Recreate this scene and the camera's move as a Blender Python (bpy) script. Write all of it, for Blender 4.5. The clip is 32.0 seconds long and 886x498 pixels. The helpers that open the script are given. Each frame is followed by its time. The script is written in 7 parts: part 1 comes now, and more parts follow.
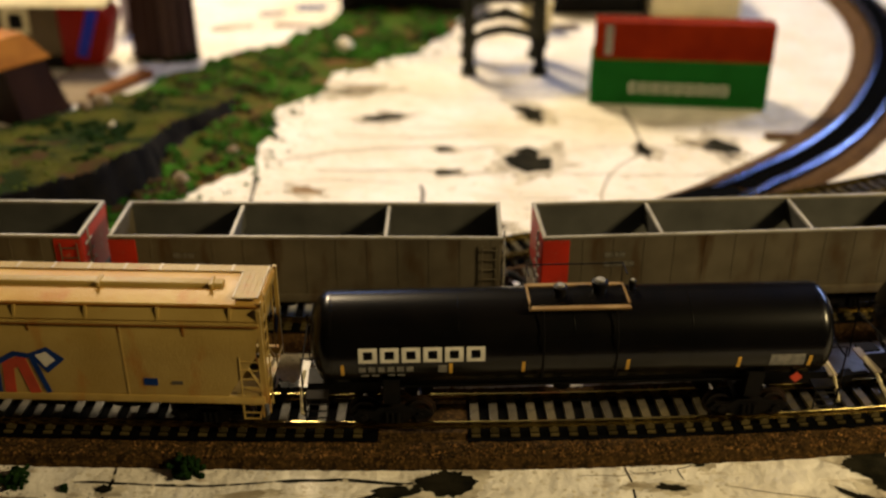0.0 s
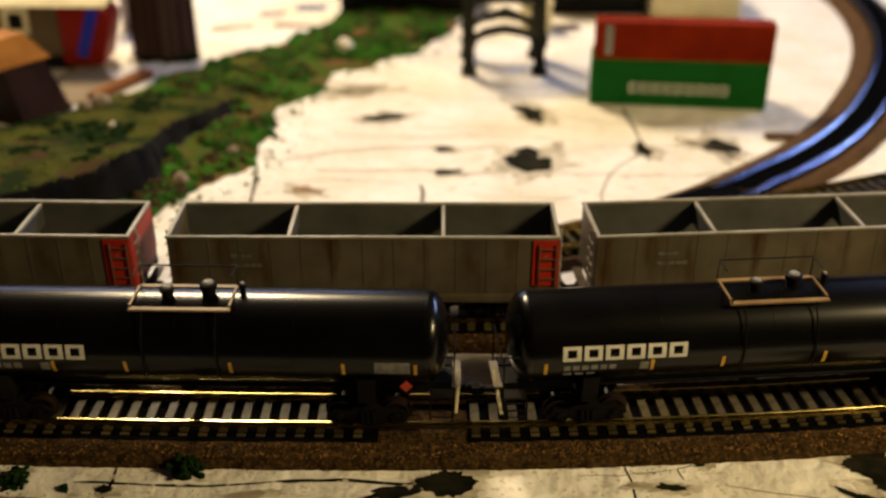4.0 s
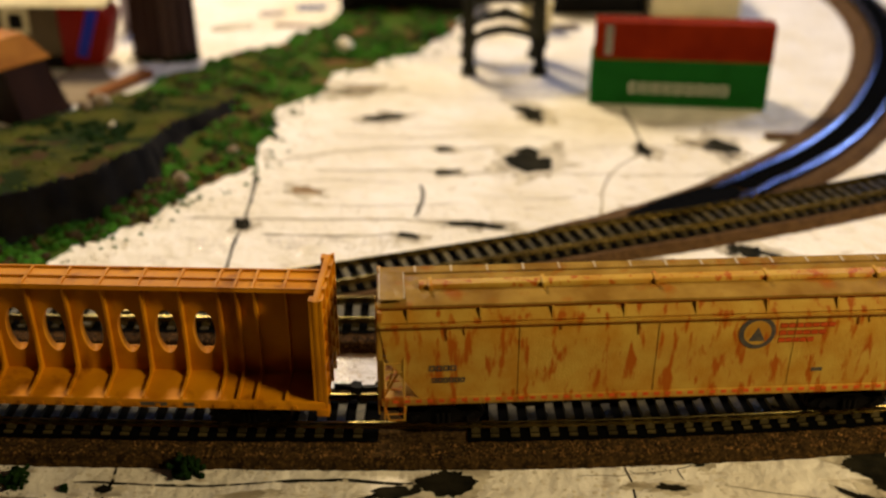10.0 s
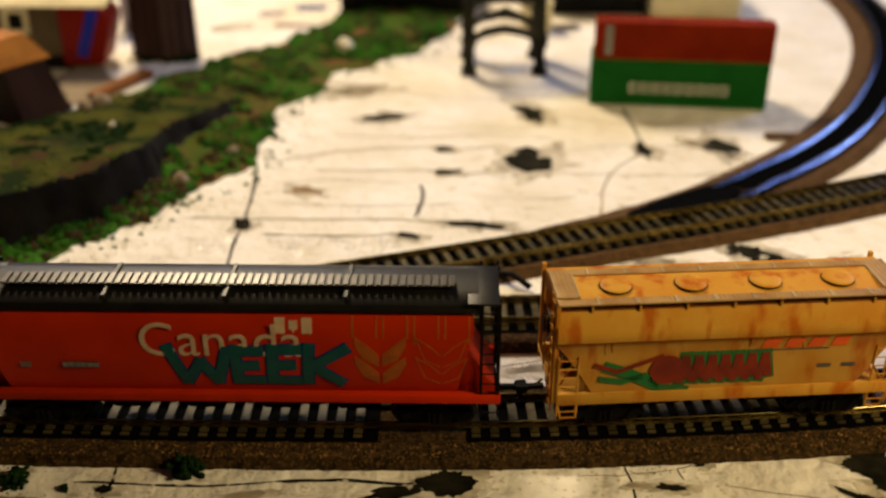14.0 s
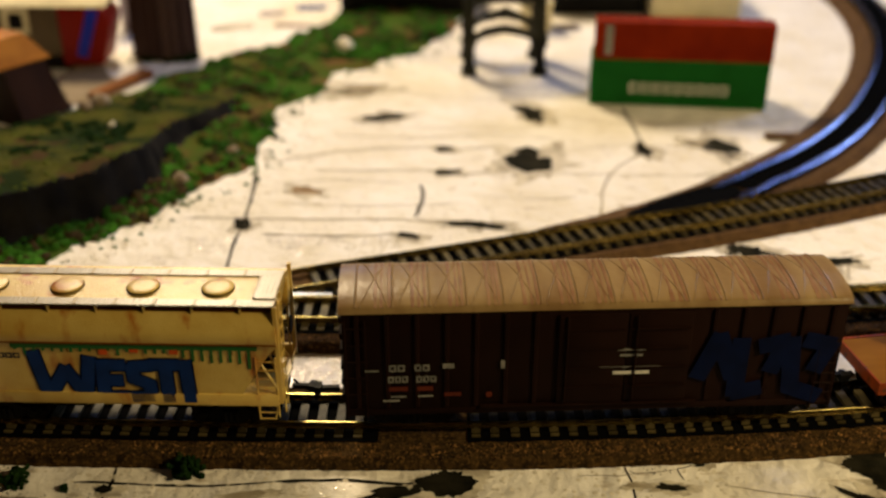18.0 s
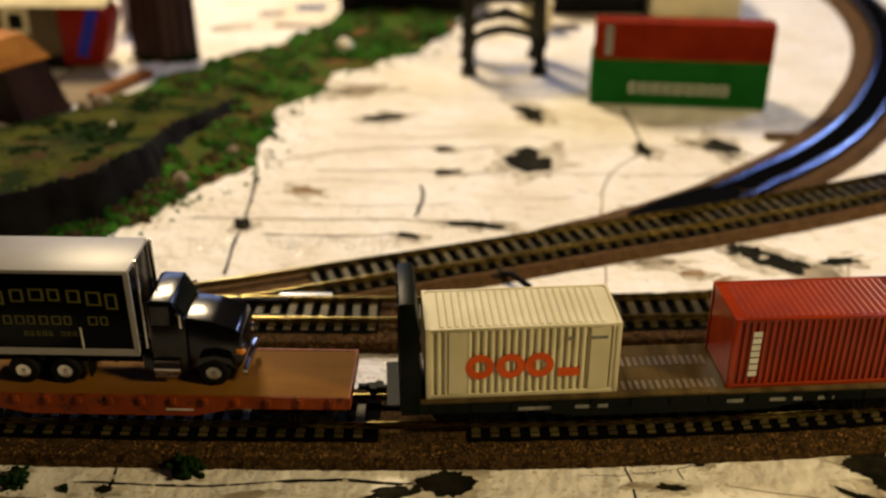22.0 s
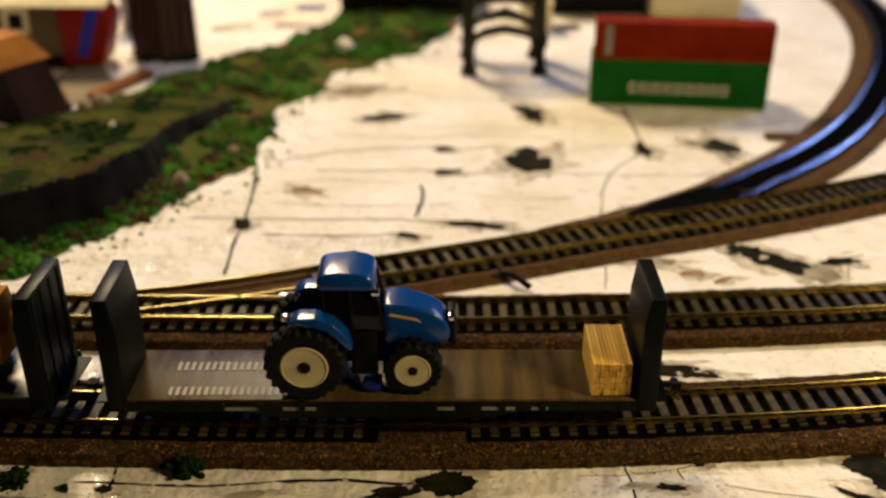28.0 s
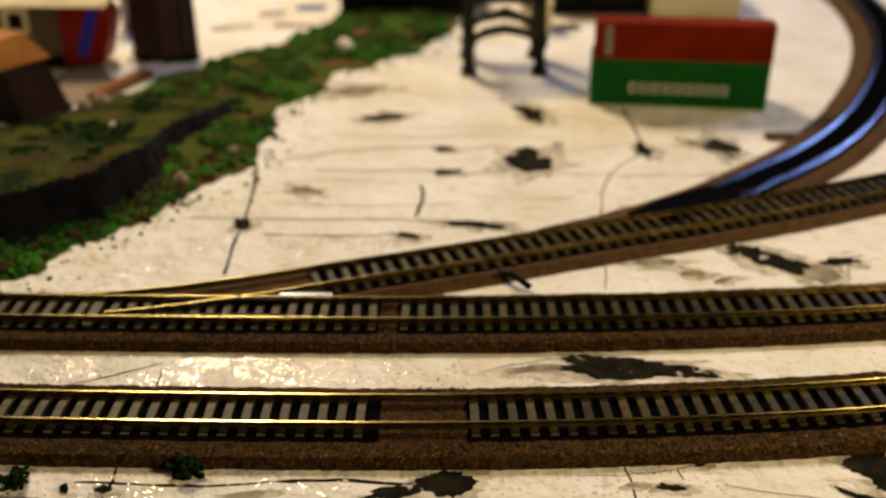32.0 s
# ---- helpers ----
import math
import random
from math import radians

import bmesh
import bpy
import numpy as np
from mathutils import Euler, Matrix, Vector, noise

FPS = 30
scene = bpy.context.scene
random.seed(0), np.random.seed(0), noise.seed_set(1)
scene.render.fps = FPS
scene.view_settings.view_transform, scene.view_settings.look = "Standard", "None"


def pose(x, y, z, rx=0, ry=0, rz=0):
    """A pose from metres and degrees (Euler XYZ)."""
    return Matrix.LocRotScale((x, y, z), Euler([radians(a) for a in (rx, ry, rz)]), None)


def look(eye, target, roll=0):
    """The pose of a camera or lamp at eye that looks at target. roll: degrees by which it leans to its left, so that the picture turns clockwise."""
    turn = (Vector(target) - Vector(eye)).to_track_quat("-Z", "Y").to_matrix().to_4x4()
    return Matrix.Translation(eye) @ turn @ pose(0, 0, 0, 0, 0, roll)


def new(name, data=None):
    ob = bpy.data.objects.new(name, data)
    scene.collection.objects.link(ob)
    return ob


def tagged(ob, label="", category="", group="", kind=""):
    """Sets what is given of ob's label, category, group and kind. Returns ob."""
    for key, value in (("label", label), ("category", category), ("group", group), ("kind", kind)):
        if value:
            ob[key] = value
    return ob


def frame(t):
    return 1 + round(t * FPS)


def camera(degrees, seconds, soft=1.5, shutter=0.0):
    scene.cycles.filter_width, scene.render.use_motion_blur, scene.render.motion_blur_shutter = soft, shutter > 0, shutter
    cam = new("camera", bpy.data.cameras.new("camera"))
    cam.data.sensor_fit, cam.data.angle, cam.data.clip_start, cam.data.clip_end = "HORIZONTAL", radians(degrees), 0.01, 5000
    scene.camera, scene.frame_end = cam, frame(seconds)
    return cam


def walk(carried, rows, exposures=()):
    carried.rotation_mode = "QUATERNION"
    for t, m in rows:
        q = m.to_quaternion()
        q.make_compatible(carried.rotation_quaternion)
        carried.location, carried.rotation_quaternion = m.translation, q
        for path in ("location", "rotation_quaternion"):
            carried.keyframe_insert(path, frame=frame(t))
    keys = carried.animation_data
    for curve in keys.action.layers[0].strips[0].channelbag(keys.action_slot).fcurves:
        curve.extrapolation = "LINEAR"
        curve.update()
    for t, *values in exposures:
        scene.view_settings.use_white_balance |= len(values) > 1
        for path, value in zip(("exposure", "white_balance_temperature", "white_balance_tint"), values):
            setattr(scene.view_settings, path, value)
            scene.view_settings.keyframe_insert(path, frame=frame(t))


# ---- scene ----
# A model railway of scale 1:87 on a painted table. World in metres; things are
# built in millimetres and shrunk by MM. z = 0 is the top of the rails.
MM = 0.001
cam = camera(46.08, 32.0, soft=2.4)
cam.data.dof.use_dof = True
cam.data.dof.focus_distance = 0.385
cam.data.dof.aperture_fstop = 6.5
EYE = pose(0, 0, 0.2394, 61.94, 0, 0)
walk(cam, [(0, EYE), (32, EYE)], exposures=[(0, 0.2), (3.5, 0.2), (6, 0.28), (7.2, 0.2), (8, 0.03), (10, 0.02), (29, 0.0), (30, -0.18), (31, -0.28), (32, -0.28)])

# ---- light: a warm hanging lamp beyond the tracks, a warm lamp at the near side, two bluish windows ----
room = bpy.data.worlds.new("room")
scene.world = room
room.use_nodes = True
room.node_tree.nodes["Background"].inputs[0].default_value = (1.0, 0.72, 0.45, 1)
room.node_tree.nodes["Background"].inputs[1].default_value = 0.006


def area(name, eye, target, w, h, watts, colour):
    d = bpy.data.lights.new(name, "AREA")
    d.shape, d.size, d.size_y, d.energy, d.color = "RECTANGLE", w, h, watts, colour
    ob = new(name, d)
    ob.matrix_world = look(eye, target)
    return ob


area("ceiling_lamp", (-0.375, 1.38, 0.93), (0, 0.5, 0), 0.26, 0.26, 21.5, (1.0, 0.785, 0.49))
area("side_lamp", (0.60, 0.05, 0.47), (0.2, 0.34, 0), 0.12, 0.12, 5.4, (1.0, 0.765, 0.38))
area("window_light", (-0.75, 2.9, 0.75), (0, 0.4, 0), 1.2, 0.35, 3.6, (0.38, 0.52, 1.0))
area("window_light", (1.50, 1.60, 0.95), (0.15, 0.45, 0), 0.9, 0.4, 17.5, (0.42, 0.55, 1.0))


# ---- materials ----
def mat(name, c, c2=None, scale=120.0, rough=0.6, metal=0.0, bump=0.0, grain=1500.0, stretch=(1, 1, 1), lo=0.35, hi=0.65,
        c3=None, lo3=0.58, hi3=0.7, scale3=300.0, stretch3=(1, 1, 1), vary=0.0, spec=0.22, deep=0.0006):
    """Base colour c broken by c2 in soft patches and by c3 in sharper spots or streaks, with a fine relief."""
    m = bpy.data.materials.new(name)
    m.use_nodes = True
    n, l = m.node_tree.nodes, m.node_tree.links
    b = n["Principled BSDF"]
    b.inputs["Roughness"].default_value, b.inputs["Metallic"].default_value = rough, metal
    b.inputs["Specular IOR Level"].default_value = spec
    co = n.new("ShaderNodeTexCoord")
    c2 = c2 or tuple(v * 0.72 for v in c)

    def patches(sc, st, a, z, detail):
        mp, t, r = n.new("ShaderNodeMapping"), n.new("ShaderNodeTexNoise"), n.new("ShaderNodeMapRange")
        mp.inputs["Scale"].default_value = st
        t.inputs["Scale"].default_value, t.inputs["Detail"].default_value = sc, detail
        r.inputs["From Min"].default_value, r.inputs["From Max"].default_value = a, z
        l.new(co.outputs["Object"], mp.inputs[0])
        l.new(mp.outputs[0], t.inputs["Vector"])
        l.new(t.outputs[0], r.inputs["Value"])
        return r.outputs[0]

    def mixed(f, x, y):
        k = n.new("ShaderNodeMix")
        k.data_type = "RGBA"
        l.new(f, k.inputs[0])
        for s, v in ((6, x), (7, y)):
            if isinstance(v, tuple):
                k.inputs[s].default_value = (*v, 1)
            else:
                l.new(v, k.inputs[s])
        return k.outputs[2]

    col = mixed(patches(scale, stretch, lo, hi, 5), c, c2)
    if c3:
        col = mixed(patches(scale3, stretch3, lo3, hi3, 8), col, c3)
    if vary:
        oi, r, h = n.new("ShaderNodeObjectInfo"), n.new("ShaderNodeMapRange"), n.new("ShaderNodeHueSaturation")
        r.inputs["To Min"].default_value, r.inputs["To Max"].default_value = 1 - vary, 1 + vary
        l.new(oi.outputs["Random"], r.inputs["Value"])
        l.new(r.outputs[0], h.inputs["Value"])
        l.new(col, h.inputs["Color"])
        col = h.outputs[0]
    l.new(col, b.inputs["Base Color"])
    if bump:
        t, k = n.new("ShaderNodeTexNoise"), n.new("ShaderNodeBump")
        t.inputs["Scale"].default_value, t.inputs["Detail"].default_value = grain, 6
        k.inputs["Strength"].default_value, k.inputs["Distance"].default_value = bump, deep
        l.new(co.outputs["Object"], t.inputs["Vector"])
        l.new(t.outputs[0], k.inputs["Height"])
        l.new(k.outputs[0], b.inputs["Normal"])
    return m


def glass(name, c):
    m = bpy.data.materials.new(name)
    m.use_nodes = True
    b = m.node_tree.nodes["Principled BSDF"]
    b.inputs["Base Color"].default_value = (*c, 1)
    b.inputs["Roughness"].default_value = 0.12
    b.inputs["Specular IOR Level"].default_value = 0.15
    b.inputs["Transmission Weight"].default_value = 0.12
    return m


M_GROUND = mat("white_board_paint", (0.80, 0.77, 0.745), (0.70, 0.65, 0.57), 22, 0.6, bump=1.0, grain=75, deep=0.0045, c3=(0.44, 0.37, 0.28), lo3=0.60, hi3=0.76, scale3=240, stretch3=(0.4, 1, 1), spec=0.2)


M_CRACK = mat("bare_dark_board", (0.006, 0.006, 0.004), (0.018, 0.016, 0.010), 160, 0.95, bump=0.6, spec=0.03, c3=(0.5, 0.46, 0.38), lo3=0.64, hi3=0.67, scale3=130)
M_DROP = mat("glossy_white_varnish", (0.78, 0.72, 0.62), None, 200, 0.05, spec=0.6)
M_BARE = mat("dark_bare_patch", (0.008, 0.008, 0.006), (0.022, 0.020, 0.013), 120, 0.95, bump=0.6, spec=0.03)
M_STAIN = mat("brown_stain", (0.16, 0.09, 0.04), (0.3, 0.2, 0.1), 200, 0.7)
M_CORK = mat("cork_roadbed", (0.048, 0.027, 0.0095), (0.014, 0.0085, 0.0034), 320, 0.95, bump=1.0, grain=1100, c3=(0.10, 0.055, 0.017), lo3=0.52, hi3=0.66, scale3=700, spec=0.05)
# Cork of the rear roadbed, with its own brown tones.
M_CORK3 = mat("rear_cork_roadbed", (0.040, 0.020, 0.007), (0.016, 0.008, 0.003), 220, 0.95, bump=1.0, grain=1300, c3=(0.12, 0.06, 0.018), lo3=0.55, hi3=0.64, scale3=800, spec=0.08)
# The same cork made paler: stronger light at the back is in its colour.
M_CORK2 = mat("lit_cork_roadbed", (0.10, 0.055, 0.022), (0.06, 0.032, 0.013), 200, 0.95, bump=1.0, grain=1300, c3=(0.16, 0.09, 0.035), lo3=0.58, hi3=0.66, scale3=900, spec=0.1)
M_RAIL = mat("brass_rail", (0.46, 0.37, 0.15), (0.26, 0.20, 0.075), 60, 0.24, 1.0)
# Rail metal tinted blue: the window's reflection is put into its colour.
M_STEEL = mat("blue_sheen_metal", (0.42, 0.47, 0.60), (0.32, 0.36, 0.46), 90, 0.24, 1.0)
M_TIE = mat("tan_tie_plastic", (0.060, 0.046, 0.018), (0.034, 0.026, 0.010), 150, 0.42, bump=0.4, vary=0.5, spec=0.14, c3=(0.02, 0.016, 0.008), lo3=0.60, hi3=0.72, scale3=500)
# Black ties and turnout base; as strips it paints shade between other ties.
M_BLACKTIE = mat("black_ties_and_gap_shade", (0.0015, 0.0015, 0.0016), None, 150, 0.9, spec=0.02)
M_GRASS = mat("green_ground_foam", (0.03, 0.085, 0.008), (0.075, 0.07, 0.014), 35, 0.95, bump=1.0, grain=700, c3=(0.12, 0.065, 0.026), lo3=0.53, hi3=0.62, scale3=45, spec=0.05)
M_OLIVE = mat("olive_turf", (0.058, 0.058, 0.009), (0.010, 0.019, 0.003), 30, 0.95, bump=1.0, grain=800, c3=(0.05, 0.028, 0.011), lo3=0.57, hi3=0.64, scale3=45, spec=0.05, lo=0.42, hi=0.56)
M_CLIFF = mat("black_painted_bank", (0.0020, 0.0020, 0.0024), (0.008, 0.007, 0.006), 60, 0.9, bump=0.8, grain=300, spec=0.08)
M_ROCK = mat("plaster_rock", (0.32, 0.26, 0.19), (0.16, 0.11, 0.07), 120, 0.85, bump=0.8)
M_CONT_RED = mat("red_container_paint", (0.20, 0.018, 0.003), (0.15, 0.012, 0.0025), 60, 0.7, spec=0.05)
M_CONT_GREEN = mat("green_container_paint", (0.009, 0.10, 0.014), (0.007, 0.08, 0.011), 60, 0.7, spec=0.06)
# Tan-grey darkened to hold the shade on the ground by the coach.
M_SHADEDTAN = mat("tan_grey_shaded_ground", (0.27, 0.215, 0.15), (0.19, 0.145, 0.095), 40, 0.8, bump=0.3, stretch=(1, 6, 1), spec=0.1)
M_BLUEPATCH = mat("blue_paint_spot", (0.05, 0.08, 0.3), None, 100, 0.6)
M_STICK = mat("dark_stick_wood", (0.10, 0.055, 0.025), None, 150, 0.8, bump=0.4)
M_CLUMP = mat("green_foam_clump", (0.038, 0.135, 0.011), (0.016, 0.06, 0.006), 30, 0.95, bump=1.0, c3=(0.085, 0.080, 0.014), lo3=0.56, hi3=0.64, scale3=70, spec=0.05, lo=0.42, hi=0.58)
M_CLUMP2 = mat("dark_foam_clump", (0.004, 0.013, 0.003), (0.010, 0.026, 0.005), 200, 0.95, bump=1.0, spec=0.03)
M_TUFT = mat("olive_tuft", (0.07, 0.085, 0.012), (0.04, 0.06, 0.008), 60, 0.95, bump=1.0, spec=0.05)
M_EARTH = mat("brown_earth_clod", (0.055, 0.036, 0.016), (0.024, 0.018, 0.009), 90, 0.95, bump=1.0, spec=0.05)
M_CRUMB = mat("white_plaster_crumb", (0.8, 0.75, 0.65), (0.7, 0.64, 0.52), 200, 0.4)
M_SHED = mat("brown_planks", (0.030, 0.012, 0.007), (0.015, 0.006, 0.004), 60, 0.7, stretch=(1, 1, 0.15), bump=0.5, grain=400, spec=0.1)
M_SHEDROOF = mat("orange_roof_card", (0.44, 0.18, 0.025), (0.28, 0.10, 0.014), 40, 0.6, bump=0.2, spec=0.1)
M_COACH = mat("grey_beige_coach_paint", (0.085, 0.062, 0.036), (0.06, 0.042, 0.024), 40, 0.55, spec=0.15)
M_COACHRED = mat("deep_red_coach_paint", (0.20, 0.010, 0.005), (0.15, 0.008, 0.004), 40, 0.5, spec=0.12)
M_TOWER = mat("dark_purple_brown_boards", (0.026, 0.010, 0.010), (0.045, 0.022, 0.02), 50, 0.7, stretch=(1, 1, 0.12), bump=0.5, grain=300, spec=0.2)
M_PLANK = mat("orange_brown_plank", (0.22, 0.075, 0.014), (0.13, 0.045, 0.010), 60, 0.7, bump=0.4, spec=0.1)
M_PORTAL = mat("dark_olive_steel", (0.010, 0.0105, 0.007), (0.03, 0.028, 0.02), 70, 0.7, bump=0.3, spec=0.1)
M_CARD = mat("cream_card", (0.62, 0.55, 0.36), None, 30, 0.7)
M_LILAC = mat("pale_lilac_card", (0.42, 0.36, 0.42), None, 30, 0.7)
M_BRIGHTBLUE = mat("bright_blue_paint", (0.01, 0.03, 0.5), None, 60, 0.4)
M_SMUDGE = mat("grey_smudge", (0.34, 0.30, 0.24), (0.60, 0.55, 0.46), 120, 0.8, lo=0.42, hi=0.58)
M_WALL = mat("room_paint", (0.10, 0.07, 0.05), None, 2, 0.9)
M_WOOD = mat("table_wood", (0.2, 0.12, 0.06), None, 20, 0.6, stretch=(1, 12, 12))


# ---- mesh helpers (millimetres) ----
def bm_new():
    return bmesh.new()


def box(bm, x0, x1, y0, y1, z0, z1, bev=0.0):
    v = [bm.verts.new((x, y, z)) for x in (x0, x1) for y in (y0, y1) for z in (z0, z1)]
    f = [bm.faces.new([v[i] for i in q]) for q in ((0, 1, 3, 2), (4, 6, 7, 5), (0, 4, 5, 1), (2, 3, 7, 6), (0, 2, 6, 4), (1, 5, 7, 3))]
    if bev:
        e = {k for q in f for k in q.edges}
        bmesh.ops.bevel(bm, geom=list(e), offset=bev, segments=2, affect="EDGES", profile=0.5)
    return bm


def prism(bm, prof, a, b, axis="x", bev=0.0, seg=2):
    """A closed outline (two coordinates) drawn out along an axis from a to b."""
    def at(u, w, k):
        return (k, u, w) if axis == "x" else (u, k, w) if axis == "y" else (u, w, k)
    p = [bm.verts.new(at(u, w, a)) for u, w in prof]
    q = [bm.verts.new(at(u, w, b)) for u, w in prof]
    n = len(prof)
    f = [bm.faces.new(p[::-1]), bm.faces.new(q)]
    f += [bm.faces.new((p[i], p[(i + 1) % n], q[(i + 1) % n], q[i])) for i in range(n)]
    if bev:
        bmesh.ops.bevel(bm, geom=list({e for k in f for e in k.edges}), offset=bev, segments=seg, affect="EDGES", profile=0.5)
    return p, q


def prism_bm(*args, **kw):
    bm = bm_new()
    prism(bm, *args, **kw)
    return bm


def cyl(bm, a, b, r, n=16, r2=None):
    a, b = Vector(a), Vector(b)
    d = (b - a)
    m = Matrix.Translation((a + b) / 2) @ d.to_track_quat("Z", "Y").to_matrix().to_4x4()
    bmesh.ops.create_cone(bm, cap_ends=True, segments=n, radius1=r, radius2=r if r2 is None else r2, depth=d.length, matrix=m)
    return bm


def rod(bm, pts, r, n=6):
    """One bent round bar through the points."""
    P = [Vector(p) for p in pts]
    rings = []
    side = None
    for i, p in enumerate(P):
        d = (P[min(i + 1, len(P) - 1)] - P[max(i - 1, 0)]).normalized()
        if side is None:
            side = d.orthogonal().normalized()
        side = (side - d * side.dot(d)).normalized()
        up = d.cross(side)
        rings.append([bm.verts.new(p + side * (r * math.cos(2 * math.pi * k / n)) + up * (r * math.sin(2 * math.pi * k / n))) for k in range(n)])
    for a, b in zip(rings, rings[1:]):
        for k in range(n):
            bm.faces.new((a[k], a[(k + 1) % n], b[(k + 1) % n], b[k]))
    bm.faces.new(rings[0][::-1])
    bm.faces.new(rings[-1])
    return bm


def lathe(bm, prof, c=(0, 0, 0), axis="y", n=28):
    """prof: (along, radius) pairs turned about an axis through c."""
    rings = []
    for k, r in prof:
        ring = []
        for i in range(n):
            a = 2 * math.pi * i / n
            u, w = r * math.cos(a), r * math.sin(a)
            o = (u, k, w) if axis == "y" else (k, u, w) if axis == "x" else (u, w, k)
            ring.append(bm.verts.new((c[0] + o[0], c[1] + o[1], c[2] + o[2])))
        rings.append(ring)
    for p, q in zip(rings, rings[1:]):
        for i in range(n):
            bm.faces.new((p[i], p[(i + 1) % n], q[(i + 1) % n], q[i]))
    bm.faces.new(rings[0][::-1])
    bm.faces.new(rings[-1])
    return bm


def mesh_of(name, bm, material, smooth=38):
    bmesh.ops.recalc_face_normals(bm, faces=bm.faces)
    bm.transform(Matrix.Scale(MM, 4))
    me = bpy.data.meshes.new(name)
    bm.to_mesh(me)
    bm.free()
    me.materials.append(material)
    if smooth:
        me.shade_smooth()
        me.set_sharp_from_angle(angle=radians(smooth))
    return me


def part(name, bm, material, parent, label="", smooth=38):
    ob = new(name, mesh_of(name, bm, material, smooth))
    ob.parent = parent
    return tagged(ob, label)


def mm(x, y, z, rx=0, ry=0, rz=0):
    return pose(x * MM, y * MM, z * MM, rx, ry, rz)


def thing(name, label, category, group="", m=None, kind=""):
    ob = new(name)
    ob.empty_display_size = 0.01
    if m is not None:
        ob.matrix_world = m
    return tagged(ob, label, category, group, kind)


def letters(name, body, size, x, y, z, material, parent, shear=0.0, bold=0.0, label=""):
    """Raised lettering on a side that faces -y; x, z: its lower left corner; size: capital height."""
    cu = bpy.data.curves.new(name, "FONT")
    cu.body, cu.size, cu.extrude, cu.shear, cu.offset = body, size * MM / 0.7, 0.00008, shear, bold * MM
    tmp = bpy.data.objects.new(name, cu)
    scene.collection.objects.link(tmp)
    me = bpy.data.meshes.new_from_object(tmp.evaluated_get(bpy.context.evaluated_depsgraph_get()))
    bpy.data.objects.remove(tmp)
    me.materials.clear()
    me.materials.append(material)
    ob = new(name, me)
    ob.parent = parent
    ob.matrix_local = mm(x, y, z, 90, 0, 0)
    return tagged(ob, label)


# ---- the two running lines, as arcs ----
def line(y0, h0, kl, kr):
    """Points every millimetre of a line that passes x = -30 at y0 with heading h0 and bends by kl before, kr after."""
    def k(x):
        return kl if -200 < x < -30 else kr if -30 <= x < 300 else 0.0
    x, y, h, ahead, behind = -30.0, y0, h0, [], []
    for i in range(3600):
        ahead.append((x, y, h))
        h2 = h + k(x) / 2
        x, y, h = x + math.cos(h2), y + math.sin(h2), h + k(x)
    x, y, h = -30.0, y0, h0
    for i in range(3600):
        h2 = h - k(x - 0.01) / 2
        x, y, h = x - math.cos(h2), y - math.sin(h2), h - k(x - 0.01)
        behind.append((x, y, h))
    return behind[::-1] + ahead


FRONT = line(321.05, -0.0075, 2.2e-4, 6.0e-4)
REAR = line(394.8, -0.008, 1.0e-4, 4.8e-4)


def on(ln, s):
    """Place and heading on a line, s millimetres from x = -30."""
    s += 3600
    i = max(0, min(len(ln) - 2, int(math.floor(s))))
    f = s - i
    a, b = ln[i], ln[i + 1]
    return tuple(p + (q - p) * f for p, q in zip(a, b))


def car_pose(ln, s, half):
    """A car whose two trucks stand half a base before and behind s."""
    a, b = on(ln, s - half), on(ln, s + half)
    return mm((a[0] + b[0]) / 2, (a[1] + b[1]) / 2, 0, 0, 0, math.degrees(math.atan2(b[1] - a[1], b[0] - a[0])))
# ---- materials of the rolling stock ----
M_BLACK = mat("black_plastic", (0.0022, 0.0022, 0.0024), (0.005, 0.004, 0.0035), 150, 0.55, spec=0.08)
M_RIMGREY = mat("grey_metal_rim", (0.45, 0.43, 0.38), None, 300, 0.22, 1.0)
M_GONMARK = mat("faded_dark_lettering", (0.13, 0.12, 0.10), None, 300, 0.6)
M_TANK = mat("black_tank_paint", (0.0012, 0.0012, 0.0013), (0.0028, 0.0024, 0.0022), 60, 0.24, spec=0.27)
M_WHEEL = mat("blackened_metal", (0.008, 0.007, 0.006), (0.02, 0.008, 0.003), 200, 0.5, 0.3)
M_WHITE = mat("white_lettering", (0.62, 0.60, 0.54), (0.5, 0.48, 0.42), 300, 0.6)
M_GREYMARK = mat("faded_lettering", (0.22, 0.21, 0.19), (0.12, 0.12, 0.11), 500, 0.6)
M_DARKMARK = mat("dark_lettering", (0.05, 0.045, 0.05), (0.10, 0.08, 0.05), 500, 0.6)
M_YELLOW = mat("yellow_reflector", (0.62, 0.36, 0.05), None, 300, 0.5)
M_REDMARK = mat("red_marking", (0.40, 0.045, 0.018), (0.3, 0.04, 0.018), 200, 0.55)
M_ORANGEMARK = mat("orange_marking", (0.60, 0.085, 0.008), (0.5, 0.07, 0.007), 200, 0.55)
M_BRASSY = mat("tan_walkway", (0.22, 0.145, 0.062), (0.15, 0.085, 0.03), 150, 0.45, spec=0.12)
M_CENTER = mat("yellow_orange_car_paint", (0.58, 0.235, 0.005), (0.43, 0.155, 0.003), 70, 0.5, bump=0.15, c3=(0.19, 0.05, 0.003), lo3=0.58, hi3=0.75, scale3=90, stretch3=(1, 1, 0.35), spec=0.06)
M_TAN = mat("rusty_tan_paint", (0.47, 0.295, 0.050), (0.40, 0.19, 0.020), 90, 0.45, bump=0.35, c3=(0.34, 0.085, 0.005), lo3=0.54, hi3=0.64, scale3=330, stretch3=(1, 1, 0.25), spec=0.08)
